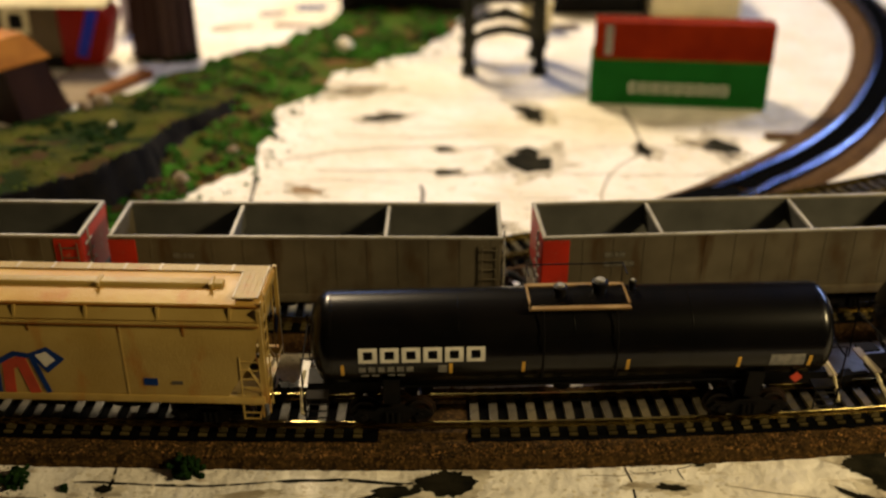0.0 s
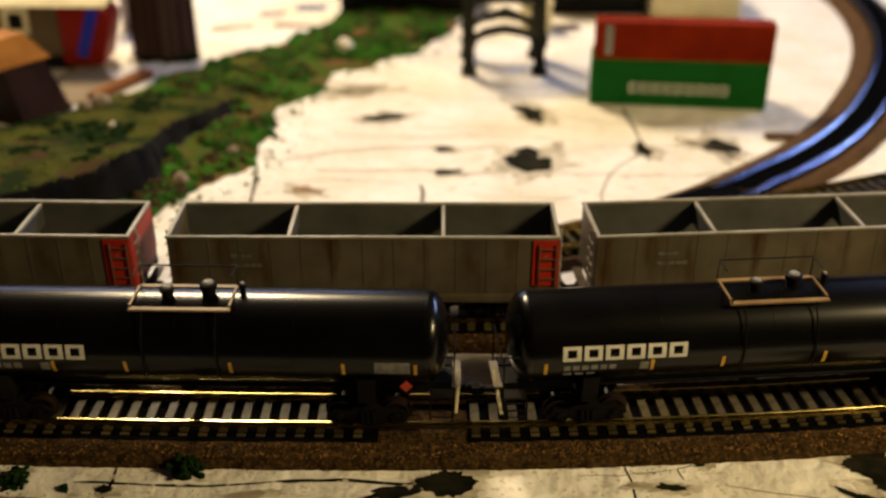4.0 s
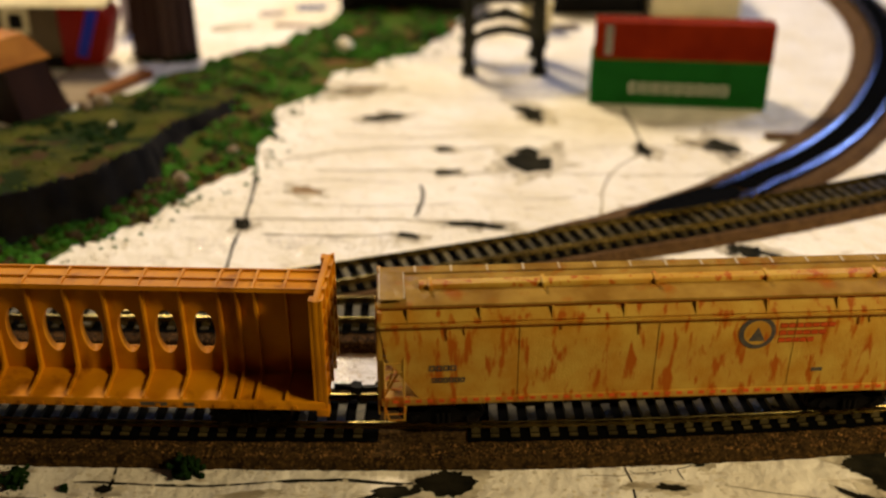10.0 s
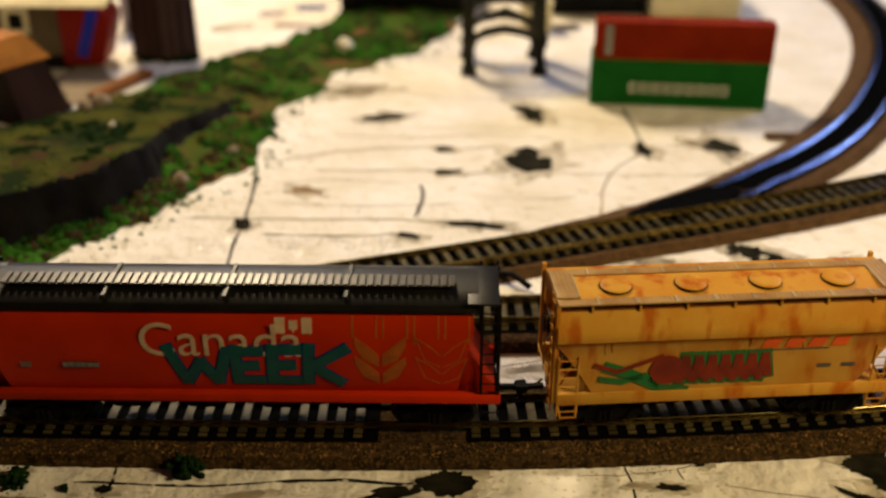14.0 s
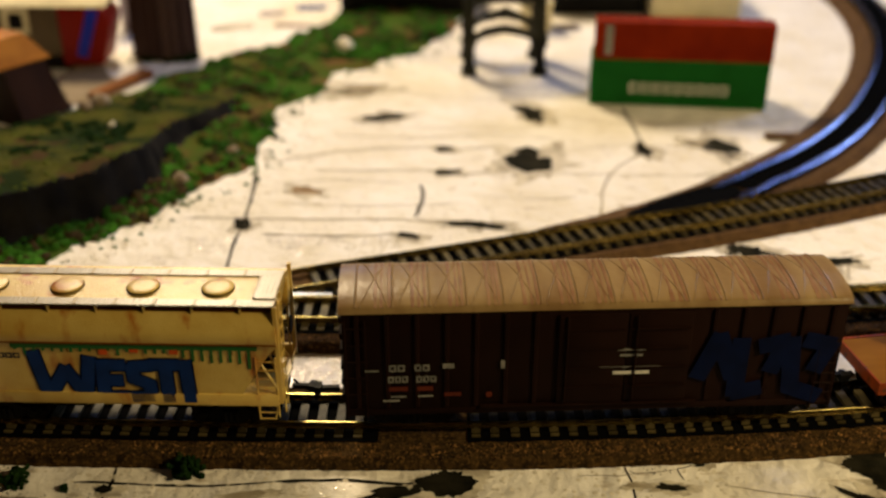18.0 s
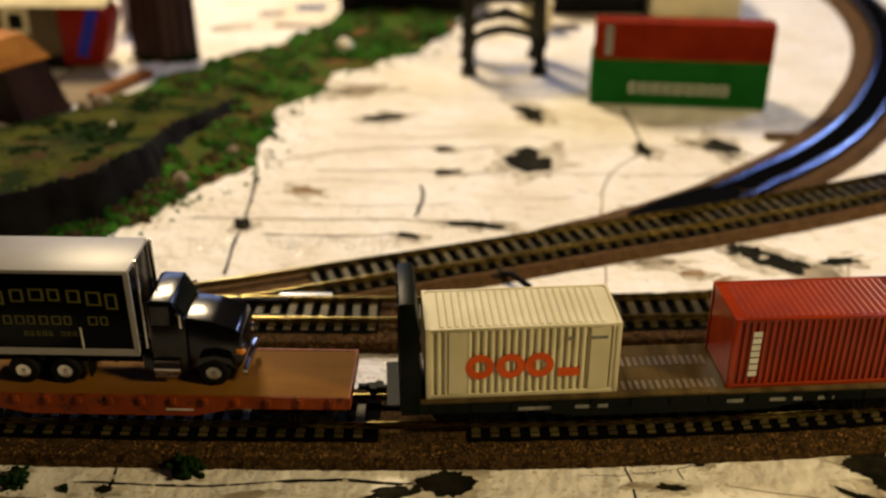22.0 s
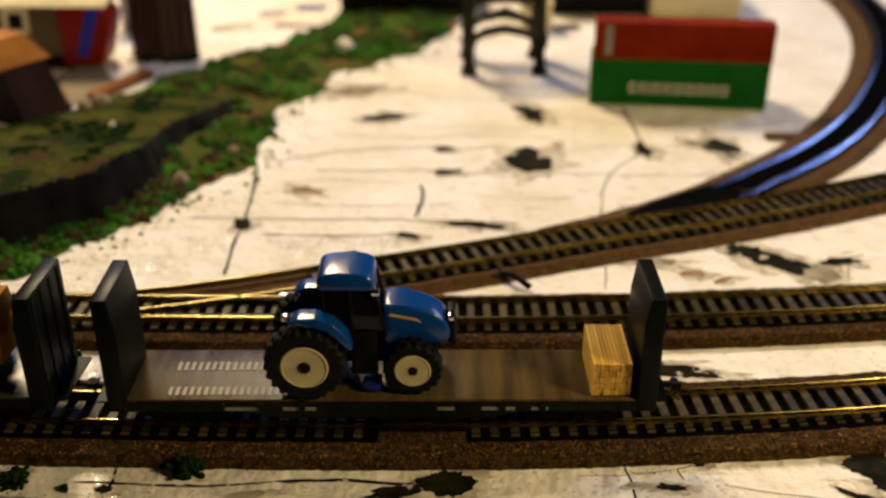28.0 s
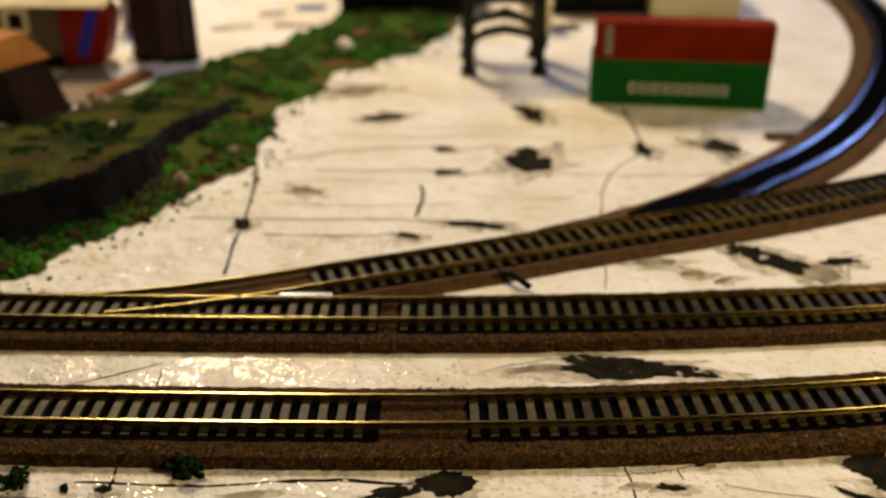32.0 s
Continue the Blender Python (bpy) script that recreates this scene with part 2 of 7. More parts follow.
M_TANROOF = mat("glossy_brown_roof", (0.33, 0.20, 0.04), (0.20, 0.10, 0.014), 70, 0.2, bump=0.5, grain=200, c3=(0.26, 0.08, 0.006), lo3=0.55, hi3=0.7, scale3=90, spec=0.5)
M_BUFF = mat("dull_buff_hopper_paint", (0.35, 0.245, 0.074), (0.28, 0.185, 0.048), 45, 0.42, bump=0.25, c3=(0.30, 0.11, 0.018), lo3=0.58, hi3=0.74, scale3=90, stretch3=(1, 1, 0.4), spec=0.15)
M_BUFFROOF = mat("stained_buff_roof", (0.48, 0.32, 0.085), (0.40, 0.21, 0.038), 45, 0.4, bump=0.3, c3=(0.40, 0.15, 0.025), lo3=0.52, hi3=0.68, scale3=80, spec=0.2)
M_CREAM = mat("cream_hopper_paint", (0.60, 0.44, 0.125), (0.47, 0.30, 0.06), 60, 0.34, bump=0.3, c3=(0.34, 0.10, 0.007), lo3=0.55, hi3=0.70, scale3=120, stretch3=(1, 1, 0.4), spec=0.4)
M_RUSTY = mat("rusty_orange_hopper_paint", (0.52, 0.275, 0.040), (0.47, 0.205, 0.022), 70, 0.45, bump=0.2, c3=(0.38, 0.10, 0.007), lo3=0.51, hi3=0.66, scale3=140, stretch3=(1, 1, 0.35), spec=0.06)
M_RUSTYLOW = mat("pale_hopper_paint", (0.44, 0.235, 0.040), (0.38, 0.16, 0.018), 60, 0.5, c3=(0.32, 0.075, 0.006), lo3=0.53, hi3=0.68, scale3=130, stretch3=(1, 1, 0.35), spec=0.08)
M_WALKWAY = mat("dull_tan_walkway", (0.34, 0.295, 0.225), (0.25, 0.205, 0.145), 120, 0.34, spec=0.45)
M_CANADA = mat("red_hopper_paint", (0.42, 0.021, 0.0012), (0.34, 0.016, 0.001), 50, 0.45, bump=0.06, spec=0.05)
M_WHEAT = mat("gold_wheat_marking", (0.36, 0.085, 0.007), None, 200, 0.55)
M_TEAL = mat("teal_spray_paint", (0.003, 0.07, 0.062), (0.003, 0.05, 0.06), 120, 0.5, spec=0.2)
M_BLUEPAINT = mat("blue_spray_paint", (0.003, 0.026, 0.15), (0.0025, 0.018, 0.10), 120, 0.55, spec=0.12)
M_GREENPAINT = mat("green_spray_paint", (0.016, 0.13, 0.034), (0.03, 0.10, 0.025), 90, 0.55, spec=0.1)
M_DARKBLUE = mat("dark_blue_spray_paint", (0.0015, 0.005, 0.030), (0.001, 0.003, 0.018), 120, 0.6, spec=0.05)
M_BOXCAR = mat("dark_brown_boxcar_paint", (0.0115, 0.0040, 0.0023), (0.008, 0.0028, 0.0017), 60, 0.6, bump=0.1, spec=0.05)
M_BOXROOF = mat("weathered_tan_roof", (0.27, 0.185, 0.082), (0.17, 0.10, 0.040), 60, 0.29, 0.0, stretch=(1.6, 0.4, 1), bump=0.35, grain=260, spec=0.36)
M_ROOFRUST = mat("brown_roof_streak", (0.15, 0.065, 0.025), (0.24, 0.13, 0.06), 110, 0.42, bump=0.1)
M_DECK = mat("brown_flat_deck", (0.175, 0.078, 0.011), (0.13, 0.054, 0.007), 80, 0.6, stretch=(0.3, 1, 1), bump=0.1, spec=0.03)
M_FLATSIDE = mat("orange_red_flat_side", (0.24, 0.040, 0.004), (0.15, 0.026, 0.004), 120, 0.5, bump=0.2, c3=(0.05, 0.018, 0.006), lo3=0.57, hi3=0.68, scale3=260, spec=0.12)
M_BULK = mat("dark_green_bulkhead_paint", (0.0042, 0.0062, 0.0040), (0.0025, 0.0038, 0.0025), 80, 0.36, bump=0.12, spec=0.06)
M_BULKDECK = mat("grey_brown_bulkhead_deck", (0.085, 0.056, 0.020), (0.040, 0.026, 0.009), 60, 0.25, bump=0.35, stretch=(3, 0.3, 1), spec=0.11)
M_GREYDECK = mat("worn_grey_deck_plate", (0.030, 0.031, 0.022), (0.017, 0.019, 0.012), 60, 0.25, bump=0.16, stretch=(0.4, 2, 1), spec=0.2)
M_DULLTREAD = mat("dull_brown_tread_plate", (0.125, 0.095, 0.064), (0.08, 0.06, 0.04), 200, 0.45, spec=0.25)
M_TREAD = mat("worn_tread_plate", (0.24, 0.20, 0.14), (0.15, 0.12, 0.08), 200, 0.35, spec=0.4)
M_BOX_WHITE = mat("cream_container_paint", (0.58, 0.53, 0.36), (0.50, 0.45, 0.29), 60, 0.45, spec=0.35)
M_BOX_RED = mat("brick_red_container_paint", (0.26, 0.026, 0.0022), (0.20, 0.019, 0.002), 60, 0.25, spec=0.24)
M_GON = mat("weathered_grey_gondola", (0.095, 0.080, 0.054), (0.055, 0.044, 0.028), 40, 0.5, bump=0.15, c3=(0.045, 0.025, 0.010), lo3=0.54, hi3=0.72, scale3=110, stretch3=(1, 1, 0.25), spec=0.10)
M_GONRIM = mat("pale_grey_gondola_rim", (0.32, 0.305, 0.265), (0.22, 0.205, 0.17), 100, 0.45)
M_GONIN = mat("bluish_grey_gondola_inside", (0.075, 0.075, 0.066), (0.048, 0.048, 0.042), 60, 0.55, bump=0.1)
M_RED = mat("faded_red_panel", (0.36, 0.020, 0.008), (0.26, 0.017, 0.008), 80, 0.5, c3=(0.2, 0.13, 0.09), lo3=0.63, hi3=0.72, scale3=200, spec=0.15)
M_TRUCKBOX = mat("black_van_side", (0.0010, 0.0010, 0.0011), None, 80, 0.25, spec=0.06)
M_TRUCKCAB = mat("glossy_black_cab_paint", (0.0014, 0.0014, 0.0016), None, 80, 0.2, spec=0.5)
M_SILVER = mat("silver_plastic", (0.42, 0.39, 0.33), (0.34, 0.31, 0.26), 90, 0.4, 0.1)
M_CHROME = mat("chrome", (0.72, 0.70, 0.66), (0.55, 0.53, 0.5), 200, 0.15, 1.0)
M_TYRE = mat("black_rubber", (0.004, 0.004, 0.004), (0.007, 0.007, 0.007), 200, 0.55, bump=0.2, spec=0.06)
M_TBLUE = mat("blue_tractor_paint", (0.002, 0.045, 0.22), (0.002, 0.036, 0.18), 60, 0.22, spec=0.4)
M_CREAMRIM = mat("cream_wheel_rim", (0.50, 0.44, 0.27), (0.4, 0.34, 0.2), 100, 0.4, spec=0.15)
M_TRED = mat("red_tractor_paint", (0.17, 0.007, 0.0015), (0.11, 0.005, 0.001), 80, 0.16, spec=0.26)
M_LOADER = mat("yellow_loader_paint", (0.44, 0.19, 0.003), (0.34, 0.13, 0.002), 60, 0.45, spec=0.05, c3=(0.12, 0.05, 0.004), lo3=0.62, hi3=0.74, scale3=200)
M_LUMBER = mat("honey_lumber", (0.60, 0.38, 0.085), (0.48, 0.27, 0.05), 200, 0.6, stretch=(1, 0.2, 1), vary=0.2, spec=0.08)
M_BLUEBASE = mat("blue_plastic_chock", (0.006, 0.022, 0.17), None, 100, 0.3)
M_PANE = glass("dark_glass", (0.004, 0.004, 0.005))
M_LAMPORANGE = mat("orange_lens", (0.75, 0.25, 0.03), None, 200, 0.3)

M_SOOT = mat("dull_dark_steel", (0.012, 0.010, 0.008), (0.007, 0.006, 0.005), 150, 0.7, spec=0.06)
M_DULLRED = mat("dull_red_rim", (0.035, 0.003, 0.002), None, 100, 0.4, spec=0.15)

M_RUSTWALK = mat("rusty_tan_walkway", (0.38, 0.235, 0.085), (0.28, 0.15, 0.045), 120, 0.38, spec=0.35)
M_WALKEDGE = mat("pale_walkway_edge", (0.42, 0.34, 0.22), (0.30, 0.22, 0.12), 120, 0.4)
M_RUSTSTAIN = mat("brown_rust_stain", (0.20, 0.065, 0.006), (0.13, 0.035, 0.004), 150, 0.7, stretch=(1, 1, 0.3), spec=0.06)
M_VANROOF = mat("pale_grey_roof", (0.31, 0.295, 0.285), (0.27, 0.26, 0.255), 60, 0.4, spec=0.3)
M_SLAT = mat("dark_roof_slat", (0.055, 0.045, 0.032), (0.035, 0.028, 0.02), 150, 0.32, spec=0.5)
M_OLDRED = mat("faded_brown_red_marking", (0.10, 0.020, 0.010), (0.07, 0.015, 0.008), 200, 0.6, spec=0.05)
M_GRAFRED = mat("dull_red_spray_paint", (0.20, 0.026, 0.012), (0.12, 0.02, 0.012), 120, 0.6, spec=0.06)
M_GLASSLIT = mat("grey_cab_window", (0.05, 0.05, 0.05), (0.02, 0.02, 0.02), 60, 0.15, spec=0.4)
M_ROOFBLACK = mat("black_roof_paint", (0.0035, 0.003, 0.0025), (0.007, 0.006, 0.004), 80, 0.4, bump=0.15, spec=0.25)
# ---- the setting: room, table, painted board ----
def slab(name, x0, x1, y0, y1, z0, z1, material, kind="structure"):
    bm = box(bm_new(), x0, x1, y0, y1, z0, z1)
    return tagged(new(name, mesh_of(name, bm, material, 0)), kind=kind)


slab("floor", -4600, 4600, -3000, 4100, -1000, -950, M_WOOD)
slab("ceiling", -4600, 4600, -3000, 4100, 1500, 1550, M_WALL)
slab("wall_north", -4600, 4600, 4100, 4200, -1000, 1550, M_WALL)
slab("wall_south", -4600, 4600, -3100, -3000, -1000, 1550, M_WALL)
slab("wall_west", -4700, -4600, -3100, 4200, -1000, 1550, M_WALL)
slab("wall_east", 4600, 4700, -3100, 4200, -1000, 1550, M_WALL)

GROUND_Z = -9.0


def ground_height(x, y):
    """Gentle unevenness of the board, flat along the running lines."""
    w = min(1.0, max(0.0, (y - 470) / 120.0))
    return GROUND_Z + w * 1.6 * (noise.noise((x * 0.006, y * 0.006, 3.1)) - 0.2)


def make_ground():
    bm = bm_new()
    xs = [-3700, -2400, -1200, -600] + [-500 + 20 * i for i in range(51)] + [600, 1200, 2400, 3700]
    ys = [236, 248] + [260 + 20 * i for i in range(45)] + [1200, 1500, 1900]
    g = [[bm.verts.new((x, y, ground_height(x, y))) for y in ys] for x in xs]
    for i in range(len(xs) - 1):
        for j in range(len(ys) - 1):
            bm.faces.new((g[i][j], g[i + 1][j], g[i + 1][j + 1], g[i][j + 1]))
    r = bmesh.ops.extrude_face_region(bm, geom=list(bm.faces))
    bmesh.ops.translate(bm, vec=(0, 0, -30), verts=[v for v in r["geom"] if isinstance(v, bmesh.types.BMVert)])
    for v in r["geom"]:
        if isinstance(v, bmesh.types.BMVert):
            v.co.z = -45
    return tagged(new("ground", mesh_of("ground", bm, M_GROUND)), "white painted scenery board with cracks and bare patches", "ground", kind="structure")


ground = make_ground()
slab("table", -3720, 3720, 232, 1910, -70, -46, M_WOOD)


def sweep(bm, pts, prof):
    """A closed cross profile (across, up) led along points (x, y, heading)."""
    rings = []
    for x, y, h in pts:
        c, s = math.cos(h), math.sin(h)
        rings.append([bm.verts.new((x - s * u, y + c * u, w)) for u, w in prof])
    n = len(prof)
    for p, q in zip(rings, rings[1:]):
        for i in range(n):
            bm.faces.new((p[i], p[(i + 1) % n], q[(i + 1) % n], q[i]))
    bm.faces.new(rings[0][::-1])
    bm.faces.new(rings[-1])
    return bm


def rail_profile(u):
    return [(u - 1.1, -2.6), (u + 1.1, -2.6), (u + 1.1, -2.3), (u + 0.25, -2.0), (u + 0.25, -0.8), (u + 0.5, -0.6), (u + 0.5, -0.14),
            (u + 0.34, 0), (u - 0.34, 0), (u - 0.5, -0.14), (u - 0.5, -0.6), (u - 0.25, -0.8), (u - 0.25, -2.0), (u - 1.1, -2.3)]


CORK = [(-21.5, -9.2), (-16.5, -4.35), (16.5, -4.35), (21.5, -9.2)]


def cork(bm, pts, prof=CORK, rough=0.8):
    """Roadbed with a crumbly edge."""
    out = []
    for x, y, h in pts:
        c, s = math.cos(h), math.sin(h)
        ring = []
        for u, w in prof:
            j = rough * (0.6 * noise.noise((x * 0.11, y * 0.11, u)) + 0.6 * noise.noise((x * 0.5, y * 0.5, u * 3)))
            ring.append(bm.verts.new((x - s * (u + j), y + c * (u + j), w + (0.5 * j if w > -6 else 0))))
        out.append(ring)
    n = len(prof)
    for p, q in zip(out, out[1:]):
        for i in range(n):
            bm.faces.new((p[i], p[(i + 1) % n], q[(i + 1) % n], q[i]))
    bm.faces.new(out[0][::-1])
    bm.faces.new(out[-1])
    return bm


def tie_mesh(name, length=26.4, width=3.2, material=None):
    bm = bm_new()
    # Ends dip under the black strip, so the rail's shadow is in the shape.
    prism(bm, [(-length / 2, -4.4), (-length / 2 + 0.1, -3.4), (-length / 2 + 1.1, -3.3), (-length / 2 + 1.3, -4.3), (-10.5, -4.3), (-10.2, -2.6), (10.2, -2.6), (10.5, -4.3), (length / 2 - 1.3, -4.3), (length / 2 - 1.1, -3.3), (length / 2 - 0.1, -3.4), (length / 2, -4.4)], -width / 2, width / 2)
    for u in (-8.75, 8.75):
        for d in (-1.9, 1.9):
            box(bm, -0.7, 0.7, u + d * 0.6 - 0.35, u + d * 0.6 + 0.35, -2.61, -2.2)
    return mesh_of(name, bm, material or M_TIE, 0)


def lay(track, ln, gaps, near, far_pts, rail_m, tie_m, pitch=7.24, phase=0.0):
    """Rails, roadbed and ties along a line; ties between s = near[0] and near[1] are single pieces, the others one part."""
    pts = far_pts
    for u in (-8.75, 8.75):
        part("rail", sweep(bm_new(), pts, rail_profile(u)), rail_m, track, smooth=30)
    me = None
    s = near[0] + phase
    while s < near[1]:
        x, y, h = on(ln, s)
        if not any(a < s < b for a, b in gaps):
            if me is None:
                me = tie_mesh("tie", material=tie_m)
            o = new("tie", me)
            o.parent = track
            o.matrix_local = mm(x, y, random.uniform(-0.05, 0.05), 0, 0, math.degrees(h) + random.uniform(-1.2, 1.2))
        s += pitch
    bm = bm_new()
    for a, b in ((-3500, near[0]), (near[1], 3500)):
        s = a
        while s < b:
            x, y, h = on(ln, s)
            m = Matrix.Translation((x, y, 0)) @ Matrix.Rotation(h, 4, "Z")
            k = len(bm.verts)
            box(bm, -1.75, 1.75, -10.2, 10.2, -4.4, -2.6)
            bm.verts.ensure_lookup_table()
            for v in bm.verts[k:]:
                v.co = m @ v.co
            s += pitch * 2 if abs(s) > 500 else pitch
    tagged(part("distant_ties", bm, tie_m, track, smooth=0), kind="stuff")


def spaced(ln, a, b, step):
    return [on(ln, a + step * i) for i in range(int((b - a) / step) + 1)]


FAR = lambda ln: spaced(ln, -3550, -350, 100) + spaced(ln, -340, 420, 1.5) + spaced(ln, 450, 3550, 100)
front_track = thing("railway_track", "model railway track with brass rails and brown ties on cork", "railway track")
lay(front_track, FRONT, [(5, 40)], (-260, 330), FAR(FRONT), M_RAIL, M_TIE, phase=5.2)
part("roadbed", cork(bm_new(), FAR(FRONT), [(-25.9, -9.2), (-24.9, -5.4), (-23.9, -4.45), (-20.5, -4.25), (-17.0, -4.4), (15.0, -4.4), (18.6, -4.4), (22.5, -9.2)]), M_CORK, front_track, "brown crumbly cork roadbed")
rear_track = thing("railway_track", "second model railway track with a turnout, on brown cork", "railway track")
lay(rear_track, REAR, [(1, 11)], (-300, 360), FAR(REAR), M_RAIL, M_TIE, phase=2.0)
part("roadbed", cork(bm_new(), FAR(REAR), [(-24.0, -9.2), (-22.9, -5.4), (-21.9, -4.45), (-19.5, -4.25), (-17.0, -4.4), (15.0, -4.4), (17.4, -4.4), (22.0, -9.2)]), M_CORK3, rear_track, "brown crumbly cork roadbed")
# Black strips put the shade between and beside the ties into colour.
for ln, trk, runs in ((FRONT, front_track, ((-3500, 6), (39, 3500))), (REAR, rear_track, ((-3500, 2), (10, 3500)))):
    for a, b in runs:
        part("tie_web", sweep(bm_new(), [on(ln, a + (b - a) * i / 180) for i in range(181)], [(-15.6, -4.6), (-15.2, -4.05), (14.4, -4.05), (14.8, -4.6)]), M_BLACKTIE, trk, "black strip under the ties, painting the shade between them")
def strew_crumbs(track, ln, u0, u1, count, seed):
    """Loose grains on the near shoulder of a roadbed, joined into one part."""
    rnd, vs, fs = random.Random(seed), [], []
    for _ in range(count):
        x, y, h = on(ln, rnd.uniform(-230, 300))
        u, r = rnd.uniform(u0, u1), rnd.choice((0.2, 0.25, 0.3, 0.4, 0.55))
        c, s, o = math.cos(h), math.sin(h), len(vs)
        px, py, pz = x - s * u, y + c * u, -4.45 + 0.3 * r
        for dx, dy, dz in ((1, 0, 0), (0, 1, 0), (-1, 0, 0), (0, -1, 0), (0, 0, 1), (0, 0, -1)):
            k = r * rnd.uniform(0.7, 1.4)
            vs.append(((px + dx * k) * MM, (py + dy * k) * MM, (pz + dz * k) * MM))
        fs += [(o + a, o + (a + 1) % 4, o + 4) for a in range(4)] + [(o + (a + 1) % 4, o + a, o + 5) for a in range(4)]
    me = bpy.data.meshes.new("cork_crumb")
    me.from_pydata(vs, [], fs)
    me.materials.append(M_CRUMBCORK)
    ob = new("cork_crumb", me)
    ob.parent = track
    tagged(ob, "loose brown cork crumbs", kind="stuff")


M_CRUMBCORK = mat("cork_crumb", (0.14, 0.072, 0.024), (0.026, 0.017, 0.007), 400, 0.9, c3=(0.27, 0.14, 0.045), lo3=0.58, hi3=0.66, scale3=350, lo=0.42, hi=0.58, spec=0.08)
strew_crumbs(front_track, FRONT, -24.6, -16.2, 6500, 21)
strew_crumbs(front_track, FRONT, 15.5, 18.6, 900, 22)
strew_crumbs(rear_track, REAR, -22.6, -16.2, 4200, 23)
# ---- the diverging line with its two turnouts ----
def spline(pts, step=4.0):
    """A smooth line (x, y, heading) through points."""
    out = []
    P = [Vector(p) for p in pts]
    P = [P[0] * 2 - P[1]] + P + [P[-1] * 2 - P[-2]]
    for i in range(1, len(P) - 2):
        n = max(2, int((P[i + 1] - P[i]).length / step))
        for k in range(n):
            t = k / n
            a, b, c, d = P[i - 1:i + 3]
            q = 0.5 * (2 * b + (c - a) * t + (2 * a - 5 * b + 4 * c - d) * t * t + (3 * b - a - 3 * c + d) * t ** 3)
            out.append(q)
    out.append(P[-2])
    res = []
    for i, q in enumerate(out):
        a, b = out[max(0, i - 1)], out[min(len(out) - 1, i + 1)]
        res.append((q.x, q.y, math.atan2(b.y - a.y, b.x - a.x)))
    return res


def single_ties(track, pts, pitch, material, start=0.0, length=26.4, skip=()):
    me, run, want = tie_mesh("tie", length, 2.9, material), 0.0, start
    for (x, y, h), (x2, y2, h2) in zip(pts, pts[1:]):
        d = math.hypot(x2 - x, y2 - y)
        while want <= run + d:
            f = (want - run) / d
            px, py = x + (x2 - x) * f, y + (y2 - y) * f
            if not any(a < px < b for a, b in skip):
                o = new("tie", me)
                o.parent = track
                o.matrix_local = mm(px, py, -0.03, 0, 0, math.degrees(h))
            want += pitch
        run += d


DIVERGE = spline([(-196, 397.6), (-150, 399.6), (-100, 411), (-48, 428), (20, 450), (73, 468.5), (145, 492), (192, 509), (243, 529), (330, 564), (470, 618), (700, 716)])
CURVE = spline([(60, 463), (112, 490), (157, 520), (183, 542), (207, 563), (232, 588), (265, 629), (298, 682), (328, 741), (355, 812), (372, 890), (376, 960), (362, 1040), (318, 1120), (240, 1180)])
side_track = thing("railway_track", "diverging model railway track curving away on brown cork", "railway track")
tail = [p for p in DIVERGE if p[0] > -152]
for u in (-8.75, 8.75):
    part("rail", sweep(bm_new(), tail if u < 0 else DIVERGE, rail_profile(u)), M_RAIL, side_track, smooth=30)
single_ties(side_track, [p for p in DIVERGE if -62 < p[0] < 330], 7.24, M_TIE, 2.0)
# The same black strip paints the gaps here as shade.
part("tie_web", sweep(bm_new(), [p for p in DIVERGE if p[0] > -62], [(-14.6, -4.6), (-14.4, -4.1), (14.4, -4.1), (14.6, -4.6)]), M_BLACKTIE, side_track, "black strip under the ties, painting the shade between them")
part("roadbed", cork(bm_new(), DIVERGE, [(u, w - 0.06) for u, w in CORK]), M_CORK2, side_track, "brown crumbly cork roadbed")
for pts, u in ((spaced(REAR, -92, -40, 4), 6.6), (spaced(REAR, -92, -40, 4), -6.6)):
    part("guard_rail", sweep(bm_new(), pts, [(a * 0.8 + u, b) for a, b in [(-1, -2.6), (1, -2.6), (0.6, -0.1), (-0.6, -0.1)]]), M_BLACK, side_track, smooth=30)
part("switch_tie_bar", box(bm_new(), -157, -153, 384, 408, -3.2, -2.3), M_TIE, side_track)
part("frog", box(bm_new(), -74, -50, 405.2, 407.2, -2.7, -0.1), M_STEEL, side_track, "bright metal frog")
part("switch_lever", rod(bm_new(), [(26, 437, -6), (33, 430, -3.5), (41, 424, -7)], 1.6, 8), M_BLACK, side_track, "black switch lever")
part("switch_motor", box(bm_new(), 18, 30, 432, 440, -9, -5.2, 0.8), M_BLACK, side_track)
curve_track = thing("railway_track", "black-tied curved track with bluish shining rails", "railway track")
for u in (-8.75, 8.75):
    part("rail", sweep(bm_new(), [p for p in CURVE if p[0] > 152], rail_profile(u)), M_STEEL, curve_track, "rail with the window's blue sheen in its colour", 30)
single_ties(curve_track, [p for p in CURVE if p[1] > 492 and p[1] < 1000], 7.24, M_BLACKTIE, 0.0, 23.0)
part("roadbed", cork(bm_new(), CURVE, [(-21.5, -9.3), (-16.5, -4.47), (19.5, -4.47), (27, -9.3)]), M_CORK2, curve_track, "brown crumbly cork roadbed")
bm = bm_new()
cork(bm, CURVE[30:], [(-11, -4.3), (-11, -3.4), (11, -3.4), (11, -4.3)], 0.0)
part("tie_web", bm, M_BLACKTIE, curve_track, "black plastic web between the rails")
